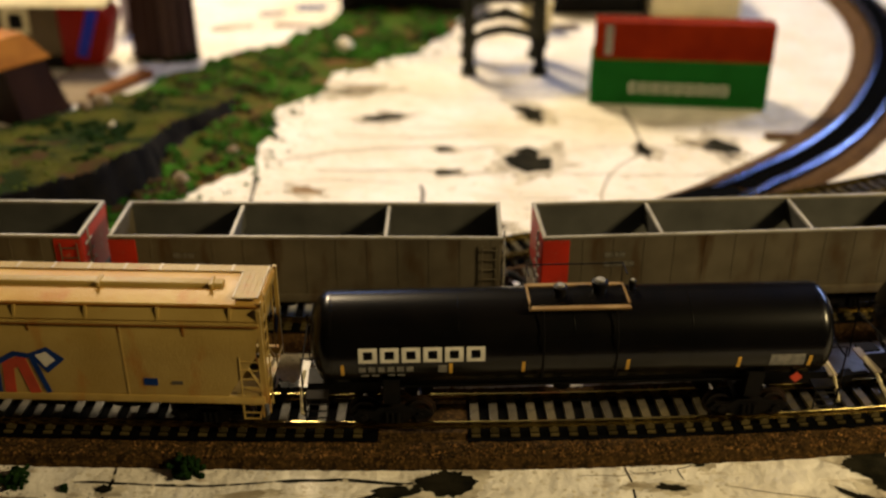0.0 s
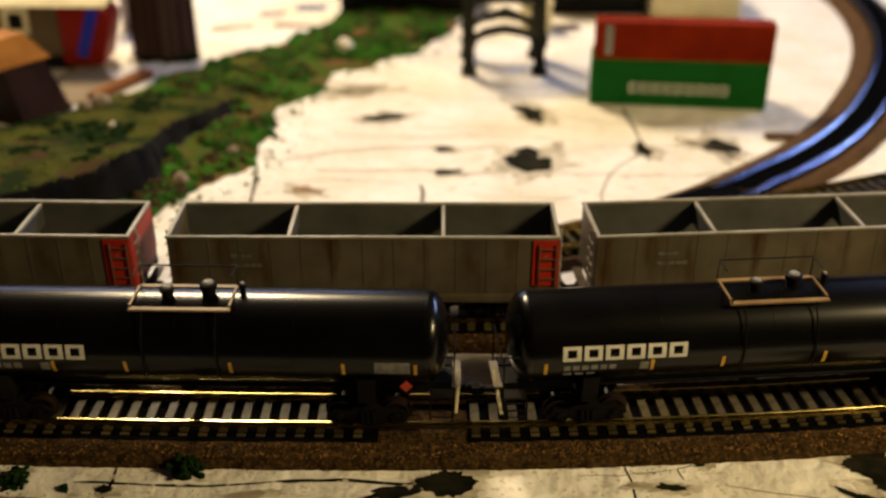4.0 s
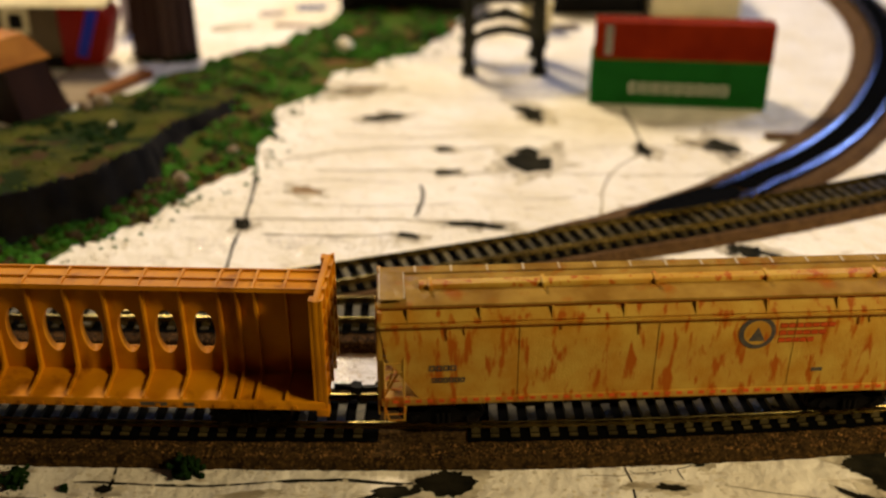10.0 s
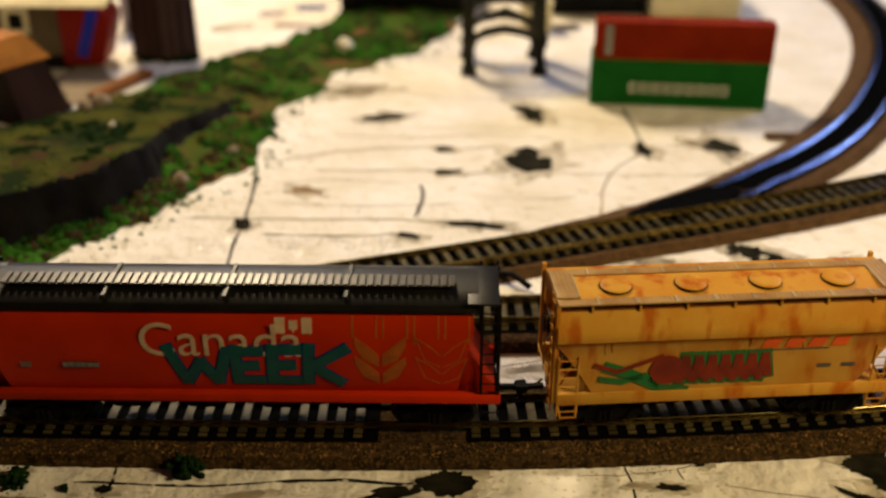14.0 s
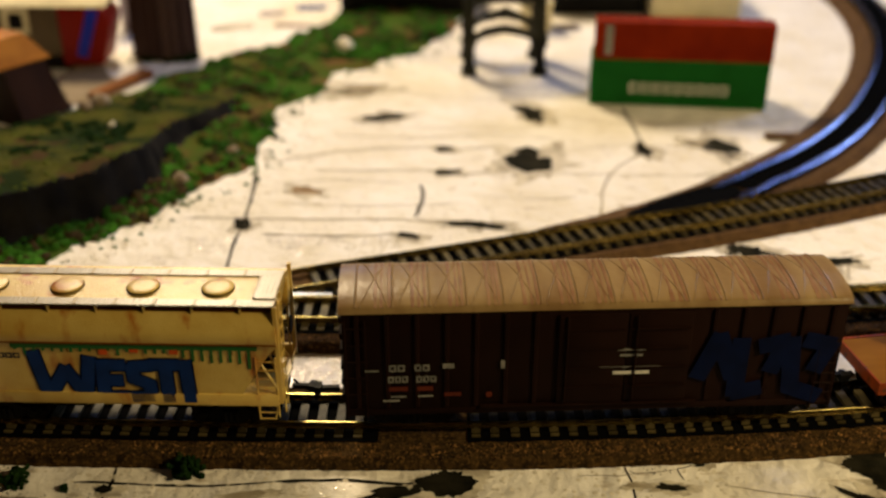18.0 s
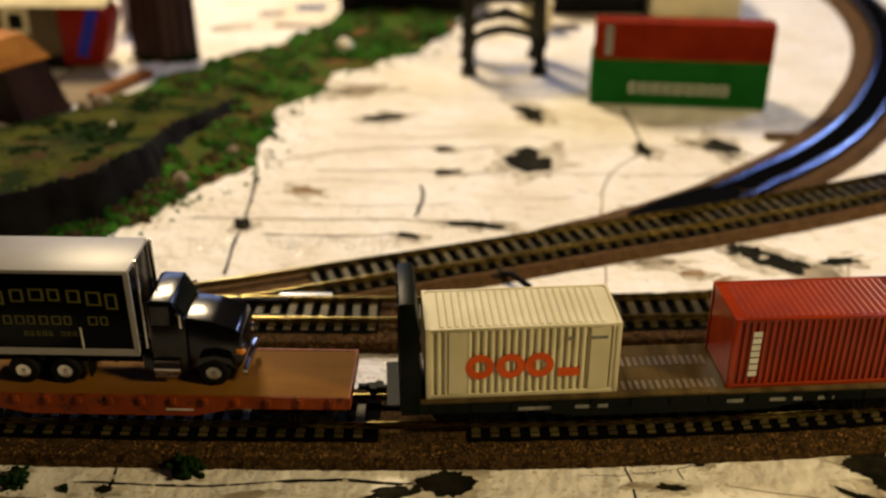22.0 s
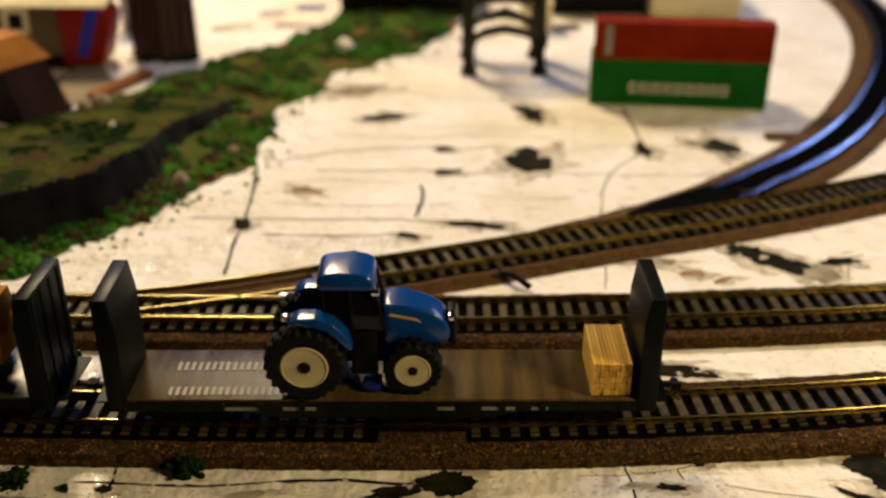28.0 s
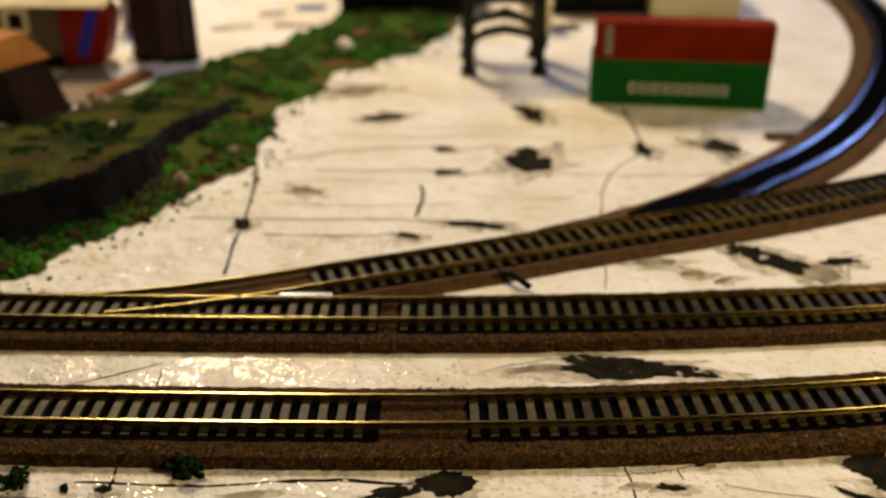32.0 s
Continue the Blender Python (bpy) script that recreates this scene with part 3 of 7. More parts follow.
part("turnout_base", prism_bm([(100, 484), (150, 506), (166, 524), (150, 532), (118, 512), (98, 496)], -4.3, -2.7, "z"), M_BLACKTIE, curve_track, "black plastic turnout base")


# ---- cracks, bare patches and crumbs on the board ----
def ribbon(name, pts, w, material, parent):
    q = spline(pts, 5.0)
    bm = bm_new()
    prev = None
    for i, (x, y, h) in enumerate(q):
        k = w * (0.55 + 0.9 * abs(noise.noise((x * 0.08, y * 0.08, 7.7)))) * (0.4 if i in (0, len(q) - 1) else 1)
        j = 0.9 * noise.noise((x * 0.15, y * 0.15, 2.2))
        c, s = math.cos(h), math.sin(h)
        z = ground_height(x, y) + 0.12
        row = [bm.verts.new((x - s * (u + j), y + c * (u + j), z)) for u in (-k / 2, k / 2)]
        if prev:
            bm.faces.new((prev[0], row[0], row[1], prev[1]))
        prev = row
    return part(name, bm, material, parent, smooth=0)


def blot(name, x, y, rx, ry, material, parent, seed=0.0, turn=0.0, n=64, rough=0.6):
    bm = bm_new()
    vs = []
    for i in range(n):
        a = 2 * math.pi * i / n
        k = 1 + rough * noise.noise((math.cos(a) * 1.6 + seed * 3.1, math.sin(a) * 1.6, seed)) + 0.45 * rough * noise.noise((math.cos(a) * 5, math.sin(a) * 5, seed)) + 0.3 * rough * noise.noise((math.cos(a) * 14, math.sin(a) * 14, seed))
        u, w = rx * k * math.cos(a), ry * k * math.sin(a)
        c, s = math.cos(turn), math.sin(turn)
        px, py = x + u * c - w * s, y + u * s + w * c
        vs.append(bm.verts.new((px, py, ground_height(px, py) + 0.16)))
    m = bm.verts.new((x, y, ground_height(x, y) + 0.2))
    for i in range(n):
        bm.faces.new((vs[i], vs[(i + 1) % n], m))
    return part(name, bm, material, parent, smooth=0)


M_THIN = mat("grey_hairline", (0.16, 0.135, 0.10), (0.34, 0.29, 0.22), 90, 0.8, spec=0.05)
for w, m, pts in ((2.0, M_CRACK, [(-106, 438), (-107, 473), (-106, 496), (-108, 542), (-110, 566)]), (2.4, M_THIN, [(-138, 502), (-80, 500), (-19, 499), (23, 495), (40, 489)]),
                  (2.2, M_THIN, [(-95, 482), (-42, 480), (-25, 484), (-17, 480)]), (2.6, M_CRACK, [(-13, 546), (-11, 527), (-15, 502)]), (2.2, M_THIN, [(-103, 579), (-57, 597), (-5, 603), (2, 599), (41, 605)]),
                  (1.8, M_THIN, [(-75, 566), (-5, 566), (2, 562), (39, 562)]), (2.2, M_CRACK, [(122, 671), (125, 619), (124, 596)]), (1.6, M_THIN, [(122, 592), (103, 570), (92, 542), (85, 502)]), (1.2, M_THIN, [(80, 449), (77, 424)]),
                  (1.4, M_CRACK, [(-119, 298), (-118, 290), (-120, 276), (-121, 262)]), (1.3, M_CRACK, [(-132, 289), (-87, 287), (-60, 289)]), (2.6, M_CRACK, [(-60, 289), (-37, 290), (-13, 288), (0, 289)]),
                  (1.0, M_CRACK, [(66, 299), (67, 290), (67, 270)]), (0.6, M_THIN, [(48, 292), (68, 293), (85, 296)]), (1.0, M_CRACK, [(85, 296), (91, 298), (95, 301)]), (0.9, M_CRACK, [(85, 296), (86, 290)]),
                  (1.1, M_CRACK, [(-151, 349), (-136, 355), (-120, 363)]), (0.8, M_THIN, [(-60, 640), (20, 634), (90, 640)]), (0.9, M_THIN, [(-40, 700), (30, 690), (100, 700)]), (1.0, M_THIN, [(150, 560), (210, 575)]), (0.9, M_THIN, [(60, 760), (160, 750), (260, 765)]), (0.9, M_THIN, [(-90, 520), (-40, 516), (10, 520)]), (0.8, M_THIN, [(20, 530), (60, 526), (75, 530)]), (1.0, M_THIN, [(-70, 622), (-20, 618), (30, 624), (70, 618)]), (0.9, M_THIN, [(80, 600), (120, 606), (165, 600)]), (1.0, M_THIN, [(-95, 548), (-60, 552), (-20, 548)]), (0.9, M_THIN, [(40, 700), (90, 690), (105, 712)]), (0.9, M_THIN, [(215, 690), (260, 676), (300, 684)]), (0.8, M_THIN, [(190, 640), (240, 648), (270, 640)]), (1.0, M_CRACK, [(-117, 360), (-116, 345)]), (0.8, M_THIN, [(15, 357), (27, 362), (52, 368)]), (1.2, M_THIN, [(65, 562), (167, 557)]),
                  (1.4, M_THIN, [(75, 655), (130, 640), (180, 648)]), (1.4, M_THIN, [(-104, 566), (-112, 600)]), (1.2, M_THIN, [(85, 502), (80, 449)]), (1.2, M_THIN, [(200, 450), (190, 420), (196, 408)]), (0.7, M_THIN, [(100, 287), (150, 276), (170, 270)])):
    ribbon("crack", pts, w, m, ground)
for k, (x, y, rx, ry, m, turn) in enumerate(((53, 583, 15, 18, M_BARE, 0.1), (59, 662, 8, 15, M_BARE, 0.4), (-39, 653, 15, 6, M_BARE, 0.2), (172, 602, 9, 16, M_BARE, 0.3), (158, 608, 9, 6, M_THIN, 0.0), (124, 598, 5, 10, M_CRACK, 0.1), (2, 564, 7, 4, M_CRACK, 0.0),
                                            (-79, 537, 9, 5, M_STAIN, -0.4), (-107, 494, 5, 7, M_CRACK, 0.2), (16, 493, 16, 4.5, M_CRACK, -0.1), (-18, 480, 7, 3.4, M_CRACK, -0.3), (0, 600, 6, 4, M_CRACK, 0.0),
                                            (165, 452, 22, 8, M_CRACK, -0.7), (152, 463, 11, 6, M_CRACK, -0.3), (182, 440, 10, 8, M_THIN, 0.3), (122, 440, 6, 3, M_STAIN, 0.1), (134, 434, 5, 2.4, M_STAIN, 0.5), (104, 452, 12, 4, M_THIN, 0.0), (196, 452, 9, 4, M_CRACK, 0.2),
                                            (72, 361, 22, 7.5, M_CRACK, -0.05), (100, 357, 16, 4.2, M_CRACK, -0.15), (40, 360, 12, 2.6, M_THIN, 0.2), (60, 366, 9, 3.4, M_CRACK, 0), (1, 288, 8.5, 6.4, M_CRACK, 0.1), (-16, 284, 14, 3.0, M_CRACK, 0.25),
                                            (157, 299, 12, 9, M_CRACK, -0.6), (163, 288, 9, 8, M_CRACK, 0.2), (152, 276, 14, 5, M_CRACK, -0.6), (81, 286, 5.5, 2.2, M_CRACK, 0), (68, 287, 4, 1.4, M_THIN, 0), (95, 300, 4, 1.8, M_CRACK, 0.6), (-60, 706, 16, 10, M_THIN, 0.2), 
                                            (-120, 285, 3, 2, M_CRACK, 0), (-70, 282, 6, 2, M_THIN, 0.2), (-150, 279, 7, 3, M_THIN, 0))):
    blot("smudge", x + 1.5, y - 1, rx * 1.5, ry * 1.45, M_SMUDGE, ground, k * 2.11 + 5, turn, rough=0.9)
    bare = blot("bare_patch", x, y, rx, ry, m, ground, k * 1.37, turn, rough=0.25 if k == 0 else 0.55)
    bare.location.z += 0.06 * MM
stick = thing("wooden_stick", "short dark brown wooden stick lying on the board", "stick")
part("stick", box(bm_new(), 204, 228, 612, 619, -9.2, -6.0, 0.8), M_STICK, stick)


def scatter(name, places, sizes, material, z_of, seed, label, category, flat=0.7, parent=None):
    """Many small lumps in one mesh."""
    rnd = random.Random(seed)
    base = bm_new()
    bmesh.ops.create_icosphere(base, subdivisions=1, radius=1.0)
    V = np.array([v.co[:] for v in base.verts])
    F = [[v.index for v in f.verts] for f in base.faces]
    base.free()
    vs, fs = [], []
    for x, y in places:
        r = rnd.uniform(*sizes)
        k = np.array([[rnd.uniform(0.65, 1.3)] for _ in V])
        o = len(vs)
        a = rnd.uniform(0, 6.28)
        R = np.array([[math.cos(a), -math.sin(a), 0], [math.sin(a), math.cos(a), 0], [0, 0, flat]])
        vs += [tuple(MM * np.array(q)) for q in (V * k * r) @ R.T + np.array([x, y, z_of(x, y) + r * 0.25])]
        fs += [tuple(i + o for i in f) for f in F]
    me = bpy.data.meshes.new(name)
    me.from_pydata(vs, [], fs)
    me.materials.append(material)
    ob = new(name, me)
    if parent:
        ob.parent = parent
    return tagged(ob, label, category if not parent else "", kind="stuff")


# ---- the grassy bank with its black cut face ----
BASE = [(-330, 350), (-240, 405), (-206, 437), (-192, 463), (-174, 483), (-165, 498), (-150, 516), (-140, 535), (-126, 554), (-115, 566), (-110, 597), (-107, 623), (-112, 655), (-105, 682), (-82, 708), (-75, 743), (-45, 777), (-15, 798), (8, 848), (22, 900), (40, 1100)]
CLIFF = [(-400, 370), (-260, 446), (-224, 467), (-197, 488), (-178, 505), (-168, 532), (-169, 576), (-162, 622), (-144, 655), (-126, 690), (-112, 740)]
FARSIDE = [(-460, 540), (-300, 606), (-262, 640), (-240, 668), (-213, 700), (-195, 728), (-168, 759), (-128, 806), (-92, 862), (-79, 905), (-63, 930), (-50, 1100)]


def side_of(pl, x, y):
    """Signed distance to a polyline; positive on its left."""
    best, sign = 1e9, 1
    for (ax, ay), (bx, by) in zip(pl, pl[1:]):
        dx, dy = bx - ax, by - ay
        t = max(0, min(1, ((x - ax) * dx + (y - ay) * dy) / (dx * dx + dy * dy)))
        d = math.hypot(x - ax - t * dx, y - ay - t * dy)
        if d < best:
            best, sign = d, 1 if dx * (y - ay) - dy * (x - ax) > 0 else -1
    return best * sign


def ramp(a, b, x):
    t = max(0.0, min(1.0, (x - a) / (b - a)))
    return t * t * (3 - 2 * t)


def bank(x, y):
    """Height above the board, and what covers it: 0 foam, 1 black cut, 2 turf."""
    wob = 8 * noise.noise((x * 0.025, y * 0.025, 1.5)) + 5 * noise.noise((x * 0.08, y * 0.08, 4.5)) + 2 * noise.noise((x * 0.2, y * 0.2, 2.5))
    b = side_of(BASE, x, y) + wob
    c = side_of(CLIFF, x, y) + 0.6 * wob
    f = -side_of(FARSIDE, x, y) + wob
    if b < 0 or f < 0:
        return -1.5, -1
    rough = 2.6 * noise.noise((x * 0.06, y * 0.06, 9)) + 1.6 * noise.noise((x * 0.17, y * 0.17, 2))
    low = 3.2 * ramp(0, 12, b) * (0.7 + rough * 0.28)
    fade = 1 - 0.62 * ramp(515, 600, y) - 0.38 * ramp(600, 715, y)
    top = 26 * fade * ramp(-1.0, 3.4, c) * (0.25 + 0.75 * ramp(0, 30, f)) + 4 * ramp(6, 30, b) * (1 - fade)
    h = max(low, top + rough * 0.6 * ramp(0, 10, b))
    kind = 1 if -3.0 < c < 3.8 and fade > 0.12 and top > 1 or (-6 < c < -2 and y < 560) else 2 if c >= 3.8 and y < 690 + 25 * noise.noise((x * 0.03, y * 0.03, 5)) else 0
    return h, kind


def make_bank():
    hill = thing("grassy_bank", "green foam-covered bank with a black cut face", "hillside")
    step = 3.2
    xs = [-420 + step * i for i in range(146)]
    ys = [395 + step * i for i in range(190)]
    H = [[bank(x, y) for y in ys] for x in xs]
    for k, (name, m, label) in enumerate((("foam_slope", M_GRASS, "rough green foam with earth showing"), ("cut_face", M_CLIFF, "black painted cut face"), ("turf_top", M_OLIVE, "olive turf"))):
        bm, made = bm_new(), {}

        def vert(i, j):
            if (i, j) not in made:
                made[i, j] = bm.verts.new((xs[i], ys[j], ground_height(xs[i], ys[j]) + H[i][j][0]))
            return made[i, j]
        for i in range(len(xs) - 1):
            for j in range(len(ys) - 1):
                q = [H[a][b][1] for a, b in ((i, j), (i + 1, j), (i + 1, j + 1), (i, j + 1))]
                if max(q) < 0:
                    continue
                kind = 1 if 1 in q else max(q)
                if kind == k:
                    bm.faces.new((vert(i, j), vert(i + 1, j), vert(i + 1, j + 1), vert(i, j + 1)))
        part(name, bm, m, hill, label, 60)
    rnd = random.Random(5)
    spots, olive, pale = [], [], []
    while len(spots) < 3600:
        x, y = rnd.uniform(-330, 60), rnd.uniform(400, 990)
        h, kind = bank(x, y)
        if kind == 0 and noise.noise((x * 0.035, y * 0.035, 8.1)) > -0.08:
            spots.append((x, y))
        elif kind == 2 and rnd.random() < 0.2:
            olive.append((x, y))
        elif kind == -1 and 0 > side_of(BASE, x, y) > -30 and rnd.random() < 0.5:
            pale.append((x, y))
    zz = lambda x, y: ground_height(x, y) + max(0, bank(x, y)[0])
    scatter("foam", spots, (1.2, 3.6), M_CLUMP, zz, 1, "", "", 0.75, hill)
    scatter("turf", olive[:420], (0.8, 2.0), M_TUFT, zz, 2, "", "", 0.3, hill)
    scatter("stray_foam", [p for p in pale if side_of(BASE, *p) > -16][:220], (0.5, 1.7), M_CLUMP, zz, 8, "", "", 0.7, hill)
    dark = [(rnd.uniform(-330, -190), rnd.uniform(520, 680)) for _ in range(900)]
    scatter("dark_turf", [p for p in dark if bank(*p)[1] == 2 and noise.noise((p[0] * 0.03, p[1] * 0.045, 2.7)) > 0.05], (1.2, 3.4), M_CLUMP2, zz, 14, "", "", 0.5, hill)
    scatter("earth_clod", [(x + rnd.uniform(-4, 4), y + rnd.uniform(-4, 4)) for x, y in spots[::4]], (1.5, 4.2), M_EARTH, zz, 3, "", "", 0.7, hill)
    scatter("plaster_crumb", pale[:260] + spots[::40], (0.4, 1.1), M_CRUMB, zz, 4, "", "", 0.8, hill)
    return hill


make_bank()
rnd = random.Random(9)
flakes = [(rnd.uniform(-170, 180), rnd.uniform(262, 298)) for _ in range(2600)] + [(rnd.uniform(-190, 190), rnd.uniform(345, 372)) for _ in range(700)]
scatter("paint_flakes", [(x, y) for x, y in flakes if noise.noise((x * 0.045, y * 0.09, 6.6)) > 0.27], (0.10, 0.42), M_CRACK, ground_height, 6, "", "", 0.3, ground)


def varnish_drops(regions, seed):
    """Flat glossy drops of varnish on the paint, which catch the lamp."""
    rnd = random.Random(seed)
    vs, fs = [], []
    for count, x0, x1, y0, y1, swell in regions:
        made = 0
        while made < count:
            x, y = rnd.uniform(x0, x1), rnd.uniform(y0, y1)
            if noise.noise((x * 0.05, y * 0.05, 3.3)) < -0.12 or bank(x, y)[1] >= 0:
                continue
            made += 1
            R, a = rnd.uniform(3.5, 7.5) * swell, rnd.uniform(0.5, 1.0) * swell
            o, z = len(vs), ground_height(x, y) + 0.05
            vs.append((x * MM, y * MM, (z + a * a / 2 / R) * MM))
            for q in (0.5, 1.0):
                for k in range(8):
                    t = 2 * math.pi * k / 8
                    vs.append(((x + a * q * math.cos(t)) * MM, (y + a * q * math.sin(t)) * MM, (z + a * a * (1 - q * q) / 2 / R) * MM))
            for k in range(8):
                j = (k + 1) % 8
                fs += [(o, o + 1 + k, o + 1 + j), (o + 1 + k, o + 9 + k, o + 9 + j, o + 1 + j)]
    me = bpy.data.meshes.new("varnish_drops")
    me.from_pydata(vs, [], fs)
    me.materials.append(M_DROP)
    me.shade_smooth()
    ob = new("varnish_drops", me)
    ob.parent = ground
    return tagged(ob, "glossy specks of varnish", kind="stuff")


varnish_drops([(620, -190, 110, 254, 298, 1.0), (900, -200, 60, 344, 375, 1.0), (700, -170, -20, 425, 478, 1.1), (300, -200, 60, 460, 520, 1.0), (200, 90, 260, 344, 460, 1.0)], 17)


def bush(x, y, r, seed):
    b = thing("foam_bush", "small dark green foam bush on the white board", "bush", "foam bushes at the near track")
    rnd = random.Random(seed)
    lumps = [(x + rnd.gauss(0, r * 0.45), y + rnd.gauss(0, r * 0.45), rnd.uniform(0, r * 1.5)) for _ in range(110)]
    hs = {(a, c): h for a, c, h in lumps}
    scatter("foliage", [(a, c) for a, c, h in lumps], (r * 0.12, r * 0.3), M_CLUMP2, lambda p, q: GROUND_Z + hs[p, q] * (1 - 0.35 * math.hypot(p - x, q - y) / r), seed, "", "", 1.0, b)
    part("stem", cyl(bm_new(), (x, y, GROUND_Z - 0.1), (x, y, GROUND_Z + r), 0.5, 6), M_EARTH, b)


bush(-152, 288.5, 4.2, 1), bush(-92, 293.5, 5.0, 2), bush(-134, 285, 1.5, 3)


TRAIN, COAL = [], []
SHARED = {}


def shared(key, build, material):
    if key not in SHARED:
        SHARED[key] = mesh_of(key, build(), material)
    return SHARED[key]


def bogie_mesh():
    bm = bm_new()
    for s in (-1, 1):
        prism(bm, [(-15, 5.6), (-12.5, 7.6), (-7, 7.4), (-4.2, 9.4), (4.2, 9.4), (7, 7.4), (12.5, 7.6), (15, 5.6), (12.5, 3.9), (7.5, 4.2), (4, 2.0), (-4, 2.0), (-7.5, 4.2), (-12.5, 3.9)],
              s * 11.6 - 0.9, s * 11.6 + 0.9, "y")
        for x in (-10.2, 10.2):
            cyl(bm, (x, s * 12.3, 5.4), (x, s * 13.5, 5.4), 1.5, 10)
        for x in (-2, 0, 2):
            cyl(bm, (x, s * 12.9, 3), (x, s * 12.9, 7.6), 0.9, 8)
    box(bm, -3, 3, -11, 11, 5, 9)
    return bm


def wheelset_mesh():
    bm = bm_new()
    cyl(bm, (0, -10, 0), (0, 10, 0), 1.0, 8)
    for s in (-1, 1):
        lathe(bm, [(s * 7.2, 5.9), (s * 7.7, 5.9), (s * 7.9, 5.15), (s * 9.8, 5.05), (s * 9.9, 4.1), (s * 9.4, 3.8), (s * 9.4, 1.6), (s * 9.9, 1.4)], axis="y", n=24)
    return bm


def coupler_mesh():
    bm = bm_new()
    box(bm, 0, 7.5, -0.9, 0.9, 9.2, 10.9)
    prism(bm, [(6.5, -2.4), (10.2, -2.2), (11, -0.8), (9.4, -0.3), (9.4, 1.6), (7.2, 2.0), (6.5, 1.0)], 8.6, 11.6, "z")
    rod(bm, [(8.5, 0, 9), (8.8, -0.4, 4.5), (10.5, -1.6, 3.6)], 0.3)
    return bm


def underframe(car, half, length, trim=None):
    """Two bogies with two wheelsets each, and couplers."""
    for s in (-1, 1):
        b = new("bogie", shared("bogie", bogie_mesh, M_BLACK))
        b.parent = car
        b.matrix_local = mm(s * half, 0, 0)
        for x in (-10.2, 10.2):
            w = new("wheelset", shared("wheelset", wheelset_mesh, M_WHEEL))
            w.parent = b
            w.matrix_local = mm(x, 0, 5.1)
        c = new("coupler", shared("coupler", coupler_mesh, M_BLACK))
        c.parent = car
        c.matrix_local = mm(s * (length / 2 - 1), 0, 0, 0, 0, 0 if s > 0 else 180)


def bars(car, material, rows, y=-17.12, name="marking"):
    """Flat markings on a side: (x0, x1, z0, z1)."""
    for x0, x1, z0, z1 in rows:
        part(name, box(bm_new(), x0, x1, y, y + 0.14, z0, z1), material, car, smooth=0)


def blocks(car, material, x0, x1, z0, z1, n, y=-17.12, name="marking", gap=0.14, hollow=True, weight=0.24):
    """A word as a row of plain shapes of its size."""
    p = (x1 - x0) / n
    for i in range(n):
        a, b = x0 + p * i, x0 + p * (i + 1 - gap)
        t = (z1 - z0) * weight
        bm = bm_new()
        box(bm, a, b, y, y + 0.14, z1 - t, z1)
        box(bm, a, b, y, y + 0.14, z0, z0 + t)
        if hollow:
            box(bm, a, a + t, y, y + 0.14, z0, z1)
            box(bm, b - t, b, y, y + 0.14, z0, z1)
        else:
            box(bm, a, b, y, y + 0.14, z0, z1)
        part(name, bm, material, car, smooth=0)


def ladder(car, material, x0, x1, y, z0, z1, n, r=0.32, name="ladder"):
    bm = bm_new()
    for x in (x0, x1):
        rod(bm, [(x, y, z0), (x, y, z1)], r)
    for i in range(n):
        z = z0 + (z1 - z0) * (i + 0.5) / n
        rod(bm, [(x0, y, z), (x1, y, z)], r * 0.85)
    return part(name, bm, material, car)


# ---- tank cars ----
TZ, TR = 32.8, 16.9


def wrap(bm, out=0.12):
    """Lay flat shapes (x, *, z) round the tank."""
    for v in bm.verts:
        a = (v.co.z - 34.5) / 17.3
        r = TR + out if v.co.y < -17.05 else TR - 0.05
        v.co.y, v.co.z = -r * math.cos(a), TZ + r * math.sin(a)
    return bm


def strip(bm, x0, x1, z0, z1, n=4):
    for i in range(n):
        box(bm, x0, x1, -17.12, -17.0, z0 + (z1 - z0) * i / n, z0 + (z1 - z0) * (i + 1) / n)
    return bm


